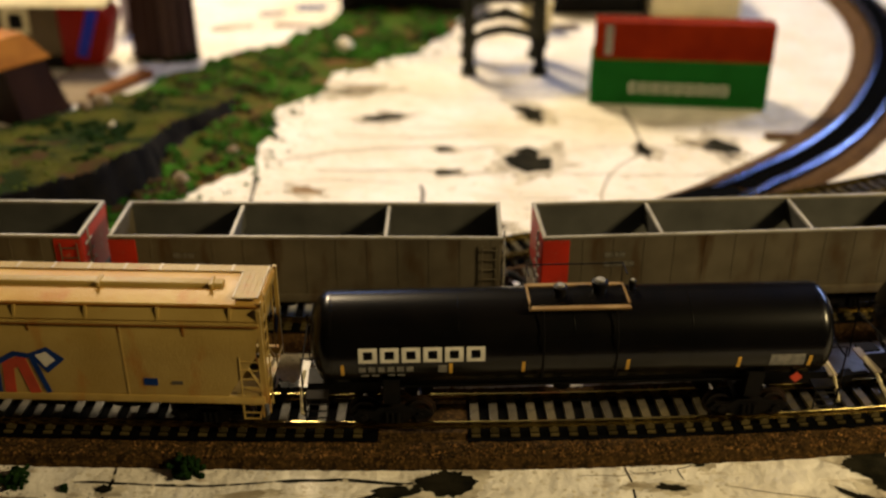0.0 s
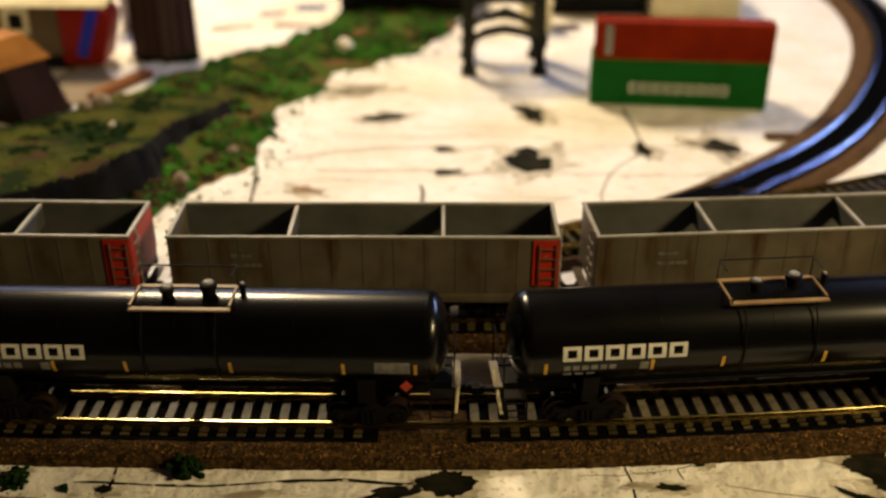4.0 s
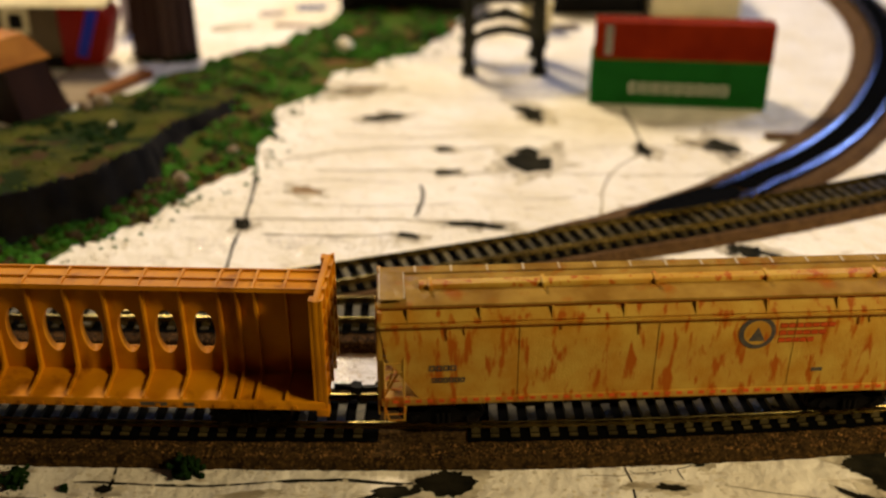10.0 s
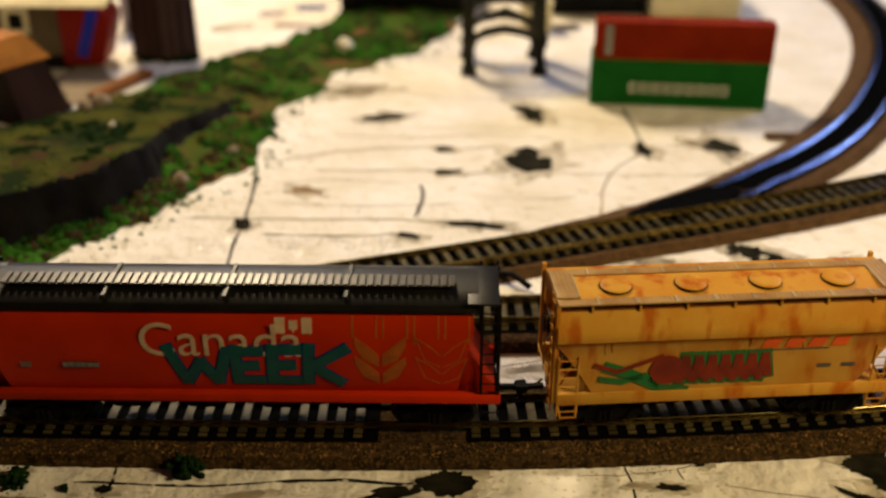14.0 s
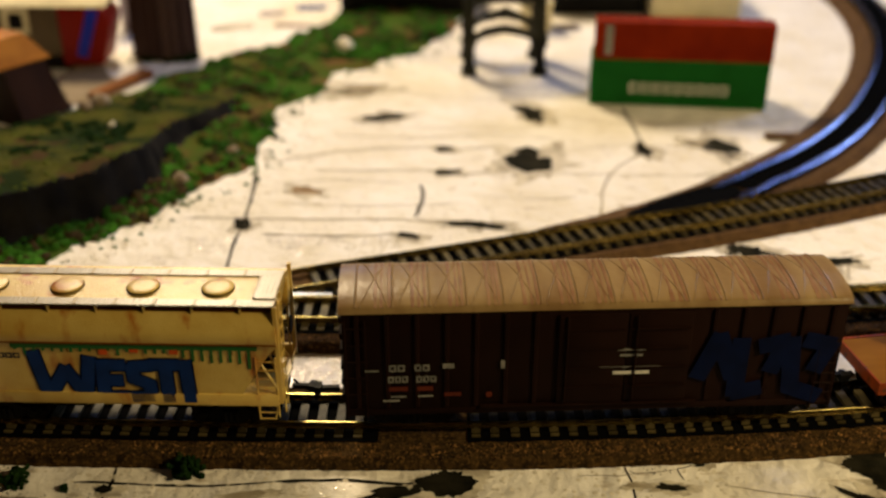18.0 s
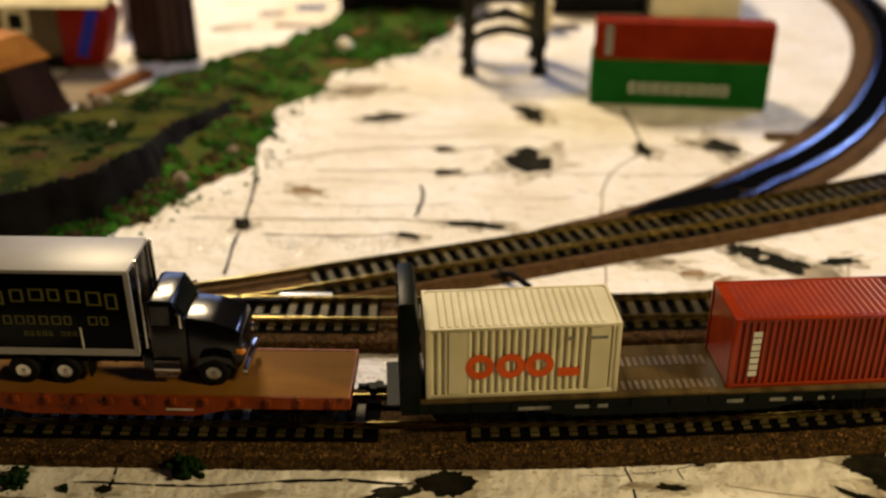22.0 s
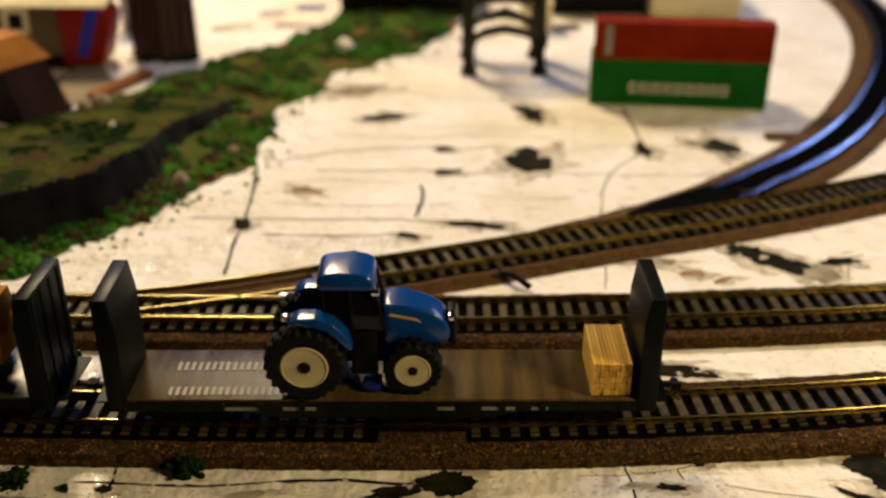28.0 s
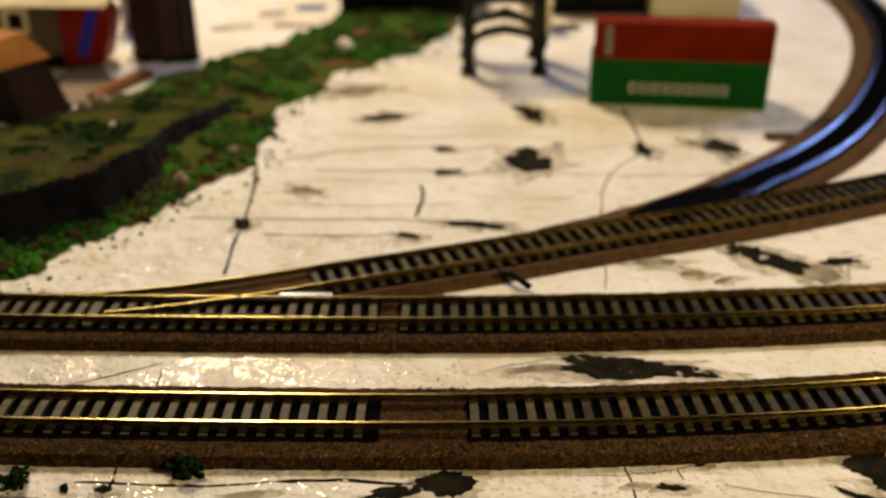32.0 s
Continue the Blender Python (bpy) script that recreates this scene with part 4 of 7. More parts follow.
def tank_car(at, number_rows, walk_material):
    car = thing("tank_car", "glossy black tank car model with white lettering", "tank car", "tank cars of the train")
    bm = bm_new()
    heads = [(math.cos(a), math.sin(a)) for a in [math.pi / 2 * i / 7 for i in range(8)]]
    prof = [(-88 - 7.2 * s, TR * c) for c, s in reversed(heads[:-1])] + [(-87.5, TR), (88, TR)] + [(88.5 + 7.2 * s, TR * c) for c, s in heads[:-1]]
    tank = part("tank", lathe(bm, prof, (0, 0, TZ), "x", 48), M_TANK, car, "long glossy black tank barrel")
    for x in (-87, -42, -1, 41, 87):
        part("weld_seam", lathe(bm_new(), [(x - 0.35, TR - 0.1), (x - 0.2, TR + 0.10), (x + 0.2, TR + 0.10), (x + 0.35, TR - 0.1)], (0, 0, TZ), "x", 40), M_TANK, tank)
    # lettering
    x0, w = -77.2, 7.6
    for i in range(6):
        bm, a = bm_new(), x0 + i * w
        b = a + w * 0.86
        strip(bm, a, b, 38.2, 39.5, 2), strip(bm, a, b, 33.6, 34.9, 2)
        strip(bm, a, a + 1.6, 33.6, 39.5), strip(bm, b - 1.6, b, 33.6, 39.5)
        part("lettering", wrap(bm), M_WHITE, tank, "row of white letter shapes", 0)
    for k, (a, b, z0, z1) in enumerate(number_rows):
        n = max(1, int((b - a) / 3.2))
        for i in range(n):
            p = (b - a) / n
            part("number_mark", wrap(strip(bm_new(), a + p * i, a + p * (i + 0.72), z0, z1, 2)), M_GREYMARK, tank, smooth=0)
    for x in (-83, -44.7, -18.9, 18.4, 58.4, 84.0):
        part("reflector", wrap(strip(bm_new(), x - 0.6, x + 0.6, 27.5, 32.8)), M_YELLOW, tank, "yellow reflector stripe", 0)
    part("notice_panel", wrap(strip(bm_new(), 69.5, 82, 28.2, 33.6)), M_GREYMARK, tank, "grey notice panel", 0)
    part("class_mark", wrap(strip(bm_new(), -49.2, -46, 28.3, 32.0)), M_GREYMARK, tank, smooth=0)
    bm = bm_new()
    d = 2.3
    prism(bm, [(80.5 - d, 21), (80.5, 21 - d), (80.5 + d, 21), (80.5, 21 + d)], -15.6, -15.2, "y")
    part("placard", bm, M_REDMARK, car, "red diamond placard", 0)
    part("placard_holder", box(bm_new(), 80, 81, -15.2, -10, 19.5, 20.5), M_BLACK, car)
    # top platform, valves and railing
    bm = bm_new()
    for y0, y1 in ((-11.5, -9.4), (4.6, 6.6)):
        box(bm, -17, 19, y0, y1, 48.8, 49.5)
    box(bm, -17, -16.2, -9.4, 4.6, 49.8, 50.3), box(bm, 18.2, 19, -9.4, 4.6, 49.8, 50.3)
    part("platform", bm, walk_material, car, "pale walkway round the valves")
    bm = bm_new()
    rod(bm, [(-16.6, 6.2, 49), (-16.6, 6.2, 57.5), (18.6, 6.2, 57.5), (18.6, 6.2, 49)], 0.28)
    rod(bm, [(-16.6, -11.2, 49), (-16.6, -11.2, 52.5)], 0.28)
    rod(bm, [(-16.6, 6.2, 57.5), (-16.6, -2, 57.5)], 0.28), rod(bm, [(18.6, 6.2, 57.5), (18.6, -2, 57.5)], 0.28)
    part("railing", bm, M_BLACK, car)
    for x, y, r, h in ((-5, -2, 2.6, 4.4), (9.5, 0, 3.1, 5.2), (21.5, 1, 1.3, 4.2)):
        v = part("valve", lathe(bm_new(), [(0, r * 0.8), (h * 0.5, r * 0.8), (h * 0.55, r), (h * 0.9, r), (h, r * 0.7)], (x, y, TZ + TR - 0.6), "z", 16), M_BLACK, car)
        part("valve_cap", lathe(bm_new(), [(h - 0.2, r * 0.72), (h + 0.5, r * 0.5)], (x, y, TZ + TR - 0.6), "z", 14), M_GREYMARK, v)
    for x in (-12, 14):
        part("ladder_hanger", rod(bm_new(), [(x, -11.2, 49), (x, -16.6, 41), (x, -17.7, 34), (x, -16.6, 24)], 0.3), M_BLACK, car)
    # frame ends
    for s in (-1, 1):
        part("stub_sill", box(bm_new(), s * 70, s * 97, -5, 5, 10.5, 15.5), M_BLACK, car)
        part("bolster", prism_bm([(-14, 12), (14, 12), (16, 24), (10, 20), (-10, 20), (-16, 24)], s * 66 - 3, s * 66 + 3), M_BLACK, car)
        part("end_platform", box(bm_new(), min(s * 89, s * 97), max(s * 89, s * 97), -13.5, -8, 14.0, 14.8), M_SOOT, car)
        part("end_platform", box(bm_new(), min(s * 89, s * 97), max(s * 89, s * 97), 8, 13.5, 14.0, 14.8), M_SOOT, car)
        bm = bm_new()
        for y in (-14.6, 14.6):
            rod(bm, [(s * 97.6, y, 8), (s * 97.6, y, 33), (s * 88, y, 33)], 0.32)
        rod(bm, [(s * 97.6, -14.6, 29), (s * 97.6, 14.6, 29)], 0.3)
        part("end_rail", bm, M_SOOT, car)
        ladder(car, M_BLACK, s * 89, s * 97, -15.2, 6, 15, 3)
        part("cut_lever", rod(bm_new(), [(s * 98.5, 3, 15.5), (s * 99, -6, 15), (s * 98.2, -15.5, 9.5)], 0.75), M_CREAMRIM, car, "pale coupling lever across the end")
        part("crossover_step", box(bm_new(), min(s * 96.8, s * 100), max(s * 96.8, s * 100), -7, 10, 14.9, 15.5), M_TREAD, car)
    part("centre_sill", box(bm_new(), -70, 70, -4, 4, 13.5, 17.6), M_BLACK, car)
    part("side_running_pipe", rod(bm_new(), [(-66, -9, 16.4), (66, -9, 16.4)], 0.8), M_BLACK, car)
    part("outlet_valve", lathe(bm_new(), [(0, 3.4), (4, 3.4), (5, 2), (9, 2)], (-2, 0, 9), "z", 14), M_BLACK, car)
    underframe(car, 66, 198)
    TRAIN.append((car, at, 66, None))
    return car


# ---- covered hoppers ----
def hopper_shell(length, prof, cut, low):
    """Side outline: full length above `low`, its lower corners cut away by `cut`."""
    bm = bm_new()
    rings = []
    for s, x in ((-1, -length / 2), (1, length / 2)):
        ring = []
        for y, z in prof:
            f = max(0.0, min(1.0, (low - z) / (low - prof[0][1])))
            ring.append(bm.verts.new((x - s * cut * f ** 0.8, y, z)))
        rings.append(ring)
    k = len(prof)
    for i in range(k):
        bm.faces.new((rings[0][i], rings[0][(i + 1) % k], rings[1][(i + 1) % k], rings[1][i]))
    bm.faces.new(rings[0][::-1]), bm.faces.new(rings[1])
    return bm


def mirror(half):
    return half + [(-y, z) for y, z in reversed(half)]


def roof_walk(car, material, x0, x1, y0, y1, z, pitch, name="running_board"):
    """A dull plate with paler cross joints and edges."""
    board = part(name, box(bm_new(), x0, x1, y0, y1, z, z + 0.4), material, car)
    n = max(1, int((x1 - x0) / 13))
    bm = bm_new()
    for i in range(n + 1):
        x = x0 + (x1 - x0) * i / n
        box(bm, max(x0, x - 0.4), min(x1, x + 0.4), y0 + 0.1, y1 - 0.1, z + 0.38, z + 0.7)
    part("cross_joint", bm, M_WALKEDGE, board)
    m = max(2, int((x1 - x0) / 1.6))
    bm = bm_new()
    for i in range(m):
        x = x0 + (x1 - x0) * (i + 0.5) / m
        box(bm, x - 0.35, x + 0.35, y0 + 0.3, y1 - 0.3, z + 0.38, z + 0.55)
    part("tread", bm, material, board)
    return board


def drips(car, xs, z, lean, seed, y=-17.15):
    """Rust stains run down from the eaves."""
    rnd = random.Random(seed)
    for x in xs:
        w, d = rnd.uniform(0.2, 0.55), rnd.uniform(2.0, 6.0)
        part("rust_stain", prism_bm([(x - w, z), (x + w, z), (x + w * 0.5, z - d * 0.5), (x + lean + 0.25, z - d), (x + lean - 0.25, z - d), (x - w * 0.6, z - d * 0.45)], y, y + 0.12, "y"), M_RUSTSTAIN, car, smooth=0)


def hopper_ends(car, length, material, zt, ladders=True):
    for s in (-1, 1):
        e = s * length / 2
        part("end_platform", box(bm_new(), min(e, e - s * 17), max(e, e - s * 17), -14, 14, 13.6, 14.6), material, car)
        for y in (-15.8, 15.8):
            part("end_post", box(bm_new(), e - 0.7, e + 0.7, y - 0.8, y + 0.8, 14, zt), material, car)
        part("end_brace", rod(bm_new(), [(e - s * 1, -12, 15), (e - s * 12, -9, 34), (e - s * 1, -12, zt - 6)], 0.5), material, car)
        ladder(car, material, min(e - s * 1, e - s * 8), max(e - s * 1, e - s * 8), -17.0, 8.5, 34, 7)
        ladder(car, material, e - s * 0.2 - 0.01, e - s * 0.2 + 0.01, 8, 12, zt, 8)
        bm = bm_new()
        lathe(bm, [(e + s * 0.8, 3.4), (e + s * 1.3, 3.4)], (0, 6, 34), "x", 16)
        part("brake_wheel", bm, M_BLACK, car)
        bm = bm_new()
        for y in (-14.6, -9.4):
            rod(bm, [(e + s * 1.0, y, 9), (e + s * 1.0, y, zt + 2.4)], 0.34)
        for k in range(9):
            z = 12 + (zt - 12) * k / 8
            rod(bm, [(e + s * 1.0, -14.6, z), (e + s * 1.0, -9.4, z)], 0.3)
        part("end_ladder", bm, material, car)
        bm = bm_new()
        rod(bm, [(e - s * 2, 12, 15), (e - s * 11, 10, 33)], 0.6), rod(bm, [(e - s * 2, -6, 15), (e - s * 11, 4, 36)], 0.5)
        part("end_strut", bm, material, car)
        part("brake_cylinder", lathe(bm_new(), [(-3, 2.2), (-2.6, 2.6), (4, 2.6), (4.4, 2.0)], (e - s * 9, 5, 17.4), "x", 14), M_SOOT, car)
        part("air_hose", rod(bm_new(), [(e + s * 1, 3, 11), (e + s * 3.5, 3.4, 8), (e + s * 6.5, 3.2, 6)], 0.45), M_BLACK, car)
        part("grab_iron", rod(bm_new(), [(e + s * 0.8, 2, 21), (e + s * 1.6, 2, 21), (e + s * 1.6, 12, 21), (e + s * 0.8, 12, 21)], 0.3), material, car)
        part("stirrup", rod(bm_new(), [(e - s * 1, -16.6, 14), (e - s * 2.5, -17, 7.6), (e - s * 8, -17, 7.6), (e - s * 8.5, -16.6, 14)], 0.4), material, car)
    part("centre_sill", box(bm_new(), -length / 2, length / 2, -3, 3, 10.2, 13.6), M_BLACK, car)


def outlets(car, xs, material, w=24, z0=4.5):
    for x in xs:
        bm = bm_new()
        v = []
        for a, b, z in ((w / 2, 13, 16.5), (w / 5, 7, z0)):
            v.append([bm.verts.new((x + sx * a, sy * b, z)) for sx, sy in ((-1, -1), (1, -1), (1, 1), (-1, 1))])
        for i in range(4):
            bm.faces.new((v[0][i], v[0][(i + 1) % 4], v[1][(i + 1) % 4], v[1][i]))
        bm.faces.new(v[0]), bm.faces.new(v[1][::-1])
        part("outlet", bm, material, car)


def long_hopper(at, body_m, roof_m, label, kind):
    """Four-bay hopper, 196 long, with a trough hatch along the roof."""
    L = 196
    car = thing("covered_hopper", label, "hopper car", "covered hoppers of the train")
    prof = mirror([(-10, 14.2), (-16.9, 15.5), (-16.95, 34), (-16.9, 46.6), (-16.2, 47.6), (-16.6, 48.6), (-13.6, 53.4), (-6.5, 55.4)])
    shell = part("shell", hopper_shell(L, prof, 15, 36), body_m, car, "weathered side sheets streaked with rust")
    part("side_sill", box(bm_new(), -L / 2, L / 2, -17.4, -15.4, 14.2, 17.2, 0.2), body_m, car)
    part("side_sill", box(bm_new(), -L / 2, L / 2, 15.4, 17.4, 14.2, 17.2, 0.2), body_m, car)
    part("side_ledge", box(bm_new(), -L / 2, L / 2, -17.5, -16.2, 46.9, 47.8), body_m, car)
    roof = part("roof", prism_bm([(-14.4, 53.2), (-14.2, 54.0), (-6.5, 55.8), (5.0, 55.8), (13.0, 52.6), (13.2, 51.8)], -L / 2 - 0.6, L / 2 + 0.6), roof_m, car, "dull brownish roof sheet")
    part("hatch_cover", prism_bm([(-6.4, 55.8), (-5.6, 57.2), (-2.2, 57.5), (-1.2, 55.8)], -L / 2 + 14, L / 2 - 14, bev=0.3), body_m, roof, "long trough hatch cover")
    n = 5
    for i in range(n):
        x = -L / 2 + 18 + (L - 36) * i / (n - 1)
        part("hatch_clamp", box(bm_new(), x - 0.7, x + 0.7, -7.2, -1.0, 55.6, 57.7, 0.2), body_m, roof)
    roof_walk(roof, M_TANROOF if kind == "b" else body_m, -L / 2, L / 2, 5.0, 9.6, 55.9, 3.2)
    roof_walk(roof, M_TANROOF if kind == "b" else body_m, -L / 2, -L / 2 + 9, -13.5, 5.0, 55.9, 3.2)
    roof_walk(roof, M_TANROOF if kind == "b" else body_m, L / 2 - 9, L / 2, -13.5, 5.0, 55.9, 3.2)
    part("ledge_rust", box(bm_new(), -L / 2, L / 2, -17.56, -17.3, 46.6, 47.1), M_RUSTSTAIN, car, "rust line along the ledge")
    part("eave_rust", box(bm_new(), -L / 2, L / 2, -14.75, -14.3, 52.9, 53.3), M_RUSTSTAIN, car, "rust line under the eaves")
    for k in range(8):
        x = -L / 2 + 10 + (L - 20) * k / 7
        part("eave_bracket", prism_bm([(-16.7, 48.4), (-15.9, 48.4), (-13.9, 53.0), (-15.2, 53.0)], x - 0.45, x + 0.45), body_m, car)
    for x in (-L / 4, 0, L / 4):
        part("side_seam", box(bm_new(), x - 0.3, x + 0.3, -17.12, -16.9, 17, 46.5), body_m, car, smooth=0)
    hopper_ends(car, L, body_m, 53)
    rnd = random.Random(at)
    drips(car, [rnd.uniform(-90, 90) for _ in range(8)], 46.7, 0.3, at)
    outlets(car, (-44, -15, 15, 44), M_BLACK)
    underframe(car, 76, L + 4)
    TRAIN.append((car, at, 76, None))
    return car


def short_hopper(at, upper_m, lower_m, label):
    """Two-bay hopper, 124 long, with round hatches and gratings along the eaves."""
    L = 124
    car = thing("covered_hopper", label, "hopper car", "covered hoppers of the train")
    prof = mirror([(-10, 14), (-16.8, 15.2), (-16.9, 33), (-17.0, 38.8), (-17.4, 39.4), (-17.5, 43.6), (-17.0, 44.4), (-15.2, 50.5), (-12.5, 53.2), (0, 54.6)][:-1])
    part("shell", hopper_shell(L, prof, 16, 38), lower_m, car, "pale weathered hopper sides")
    part("upper_band", prism_bm([(-17.35, 39.2), (-17.75, 39.8), (-17.75, 43.4), (-17.3, 44.4), (-15.5, 50.6), (-12.8, 53.4), (-10, 53.2), (-10, 40)], -L / 2, L / 2), upper_m, car, "rusty upper side band")
    part("upper_band", prism_bm([(17.35, 39.2), (17.75, 39.8), (17.75, 43.4), (17.3, 44.4), (15.5, 50.6), (12.8, 53.4), (10, 53.2), (10, 40)][::-1], -L / 2, L / 2), upper_m, car, "rusty upper side band")
    for s in (-1, 1):
        part("side_sill", box(bm_new(), -L / 2 + 1, L / 2 - 1, min(s * 17.4, s * 15.6), max(s * 17.4, s * 15.6), 13.2, 18.2, 0.3), upper_m, car)
    roof = part("roof", prism_bm([(-12.9, 53.3), (-12.2, 54.2), (0, 55.1), (9.5, 54.2), (12.9, 51.0)], -L / 2, L / 2), upper_m, car, "rusty slightly peaked roof")
    for x in (-40, -13, 14, 40.5):
        part("hatch", lathe(bm_new(), [(0, 5.6), (0.55, 5.6), (0.75, 5.3), (0.85, 3.2), (0.9, 0.8)], (x, -4.6, 54.9), "z", 24), upper_m, roof, "round roof hatch")
        part("hatch_rim", lathe(bm_new(), [(0, 5.9), (0.25, 5.9), (0.3, 5.5)], (x, -4.6, 54.8), "z", 24), M_SOOT, roof)
    for i in range(7):
        x = -L / 2 + 12 + (L - 24) * i / 6
        part("roof_bracket", prism_bm([(-15.6, 50.8), (-12.6, 52.8), (-12.6, 53.8), (-15.8, 53.4)], x - 0.35, x + 0.35), upper_m, car)
    boards = M_WALKWAY if upper_m is M_CREAM else M_RUSTWALK
    roof_walk(car, boards, -L / 2, L / 2, -16.6, -12.2, 54.3, 2.6)
    roof_walk(car, boards, -L / 2, L / 2, 3.6, 7.8, 54.8, 2.6)
    for s in (-1, 1):
        roof_walk(car, boards, min(s * L / 2, s * (L / 2 - 8)), max(s * L / 2, s * (L / 2 - 8)), -12.2, 3.6, 54.9, 2.6)
    hopper_ends(car, L, upper_m, 54)
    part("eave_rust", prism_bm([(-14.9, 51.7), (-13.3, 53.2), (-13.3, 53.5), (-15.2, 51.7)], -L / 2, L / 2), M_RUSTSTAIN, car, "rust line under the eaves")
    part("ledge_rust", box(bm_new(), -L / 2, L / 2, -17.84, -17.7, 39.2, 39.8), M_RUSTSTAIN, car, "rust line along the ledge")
    rnd = random.Random(at)
    drips(car, [rnd.uniform(-56, 56) for _ in range(9)], 39.4, 0.3, at, -17.05)
    outlets(car, (-20, 20), M_BLACK, 32)
    underframe(car, 42, L + 4)
    TRAIN.append((car, at, 42, None))
    return car


def zigzag(bm, pts, w, y=-17.2):
    """A flat painted stroke of width w through points (x, z)."""
    for i, ((xa, za), (xb, zb)) in enumerate(zip(pts, pts[1:])):
        y, d = y - 0.004 * i, math.hypot(xb - xa, zb - za)
        nx, nz = -(zb - za) / d * w / 2, (xb - xa) / d * w / 2
        ex, ez = (xb - xa) / d * w * 0.25, (zb - za) / d * w * 0.25
        prism(bm, [(xa + nx - ex, za + nz - ez), (xb + nx + ex, zb + nz + ez), (xb - nx + ex, zb - nz + ez), (xa - nx - ex, za - nz - ez)], y, y + 0.12, "y")
    return bm


def build_train():
    # cream hopper at the head, with sprayed lettering
    a = long_hopper(-131, M_BUFF, M_BUFFROOF, "dull buff covered hopper model with rust stains and spray paint", "a")
    part("graffiti", zigzag(bm_new(), [(2, 18), (3, 30), (10, 34), (16, 33), (20, 18)], 2.0), M_BLUEPAINT, a, "blue sprayed outline", 0)
    part("graffiti", zigzag(bm_new(), [(6, 18), (7, 29), (12, 31), (15, 18)], 4.0, -17.15), M_REDMARK, a, "red sprayed letters", 0)
    part("graffiti", prism_bm([(15, 34), (22, 37), (28, 32), (21, 26)], -17.2, -17.05, "y"), M_BLUEPAINT, a, "blue sprayed diamond", 0)
    part("graffiti", prism_bm([(17.5, 33.5), (21.5, 35), (24.5, 31.5), (20.5, 28.5)], -17.26, -17.1, "y"), M_WHITE, a, "pale heart of the diamond", 0)
    bars(a, M_BLUEPAINT, [(55, 60, 21.5, 24.5)])
    bars(a, M_DARKMARK, [(65, 69, 22, 23.4)])
    rows1 = [(-77.2, -57, 29.2, 31.6), (-76.5, -69, 26.4, 27.3), (-67, -60, 26.4, 27.3)]
    tank_car(76.9, rows1, M_BRASSY)
    tank_car(290.4, [(-77.2, -55, 29.2, 31.6), (-76.5, -66, 26.4, 27.3)], M_BRASSY)
    tank_car(501.8, [(-76.5, -57, 29.2, 31.4), (-76.5, -64, 26.4, 27.3)], M_BRASSY)
    centerbeam(746.7)
    b = long_hopper(990.6, M_TAN, M_TANROOF, "tan covered hopper model streaked with heavy rust", "b")
    part("emblem", lathe(bm_new(), [(-17.14, 6.6), (-17.0, 6.6)], (35, 0, 40.6), "y", 28), M_DARKMARK, b, "round dark emblem")
    part("emblem_field", lathe(bm_new(), [(-17.22, 4.9), (-17.1, 4.9)], (35, 0, 40.6), "y", 28), M_TAN, b)
    part("emblem_heart", prism_bm([(32, 37.2), (38, 37.2), (36, 41), (35, 43), (34, 41)], -17.3, -17.2, "y"), M_DARKMARK, b, smooth=0)
    for k, (x1, z) in enumerate(((63, 44.2), (60, 41.2), (56, 38.2))):
        blocks(b, M_ORANGEMARK, 43, x1, z - 1.9, z, 7 - k, hollow=False)
    blocks(b, M_DARKMARK, -81, -71, 28.6, 30.8, 4)
    blocks(b, M_DARKMARK, -80, -68, 23.6, 25.6, 6)
    bars(b, M_DARKMARK, [(57, 61, 23.5, 25)])
    for i in range(46):
        part("sill_stripe", box(bm_new(), -94 + i * 4.1, -92 + i * 4.1, -17.5, -17.38, 15.4, 16.7), M_ORANGEMARK, b, smooth=0)
    canada(1201.5)
    o = short_hopper(1377.3, M_RUSTY, M_RUSTYLOW, "rusty orange two-bay covered hopper model with graffiti")
    part("graffiti", zigzag(bm_new(), [(-44, 29), (-36, 26), (-28, 22), (-20, 17)], 4.5), M_GREENPAINT, o, "green sprayed flames", 0)
    part("graffiti", zigzag(bm_new(), [(-46, 24), (-38, 22.5), (-30, 25), (-24, 20), (-14, 18.5)], 2.4), M_GREENPAINT, o, "green sprayed flames", 0)
    part("graffiti", zigzag(bm_new(), [(-48, 30), (-40, 27), (-32, 30), (-24, 33)], 1.8, -17.28), M_GRAFRED, o, "dull red sprayed flames", 0)
    for i in range(7):
        x = -17 + i * 4.8
        part("graffiti_outline", zigzag(bm_new(), [(x, 21.5), (x + 1.5, 33), (x + 3.4, 23)], 4.4, -17.05 - 0.012 * i), M_GREENPAINT, o, "green sprayed outline", 0)
        part("graffiti", zigzag(bm_new(), [(x, 22), (x + 1.5, 32), (x + 3.4, 23.5)], 2.8, -17.3), M_GRAFRED, o, "dull red sprayed letters", 0)
    part("graffiti", lathe(bm_new(), [(-17.34, 6.2), (-17.2, 6.2)], (-22, 0, 27), "y", 16), M_GRAFRED, o, "dull red sprayed letters")
    for i in range(4):
        x = 11 + i * 8.4
        part("marking", prism_bm([(x, 34.6), (x + 5.8, 34.6), (x + 7.6, 38.2), (x + 1.8, 38.2)], -17.2, -17.0, "y"), M_ORANGEMARK, o, "slanting orange shape", 0)
    bars(o, M_DARKMARK, [(8, 36, 33.4, 33.9), (33, 38, 25.5, 27), (42, 47, 25.5, 27)])
    m = short_hopper(1523.1, M_CREAM, M_CREAM, "cream two-bay covered hopper model with blue graffiti")
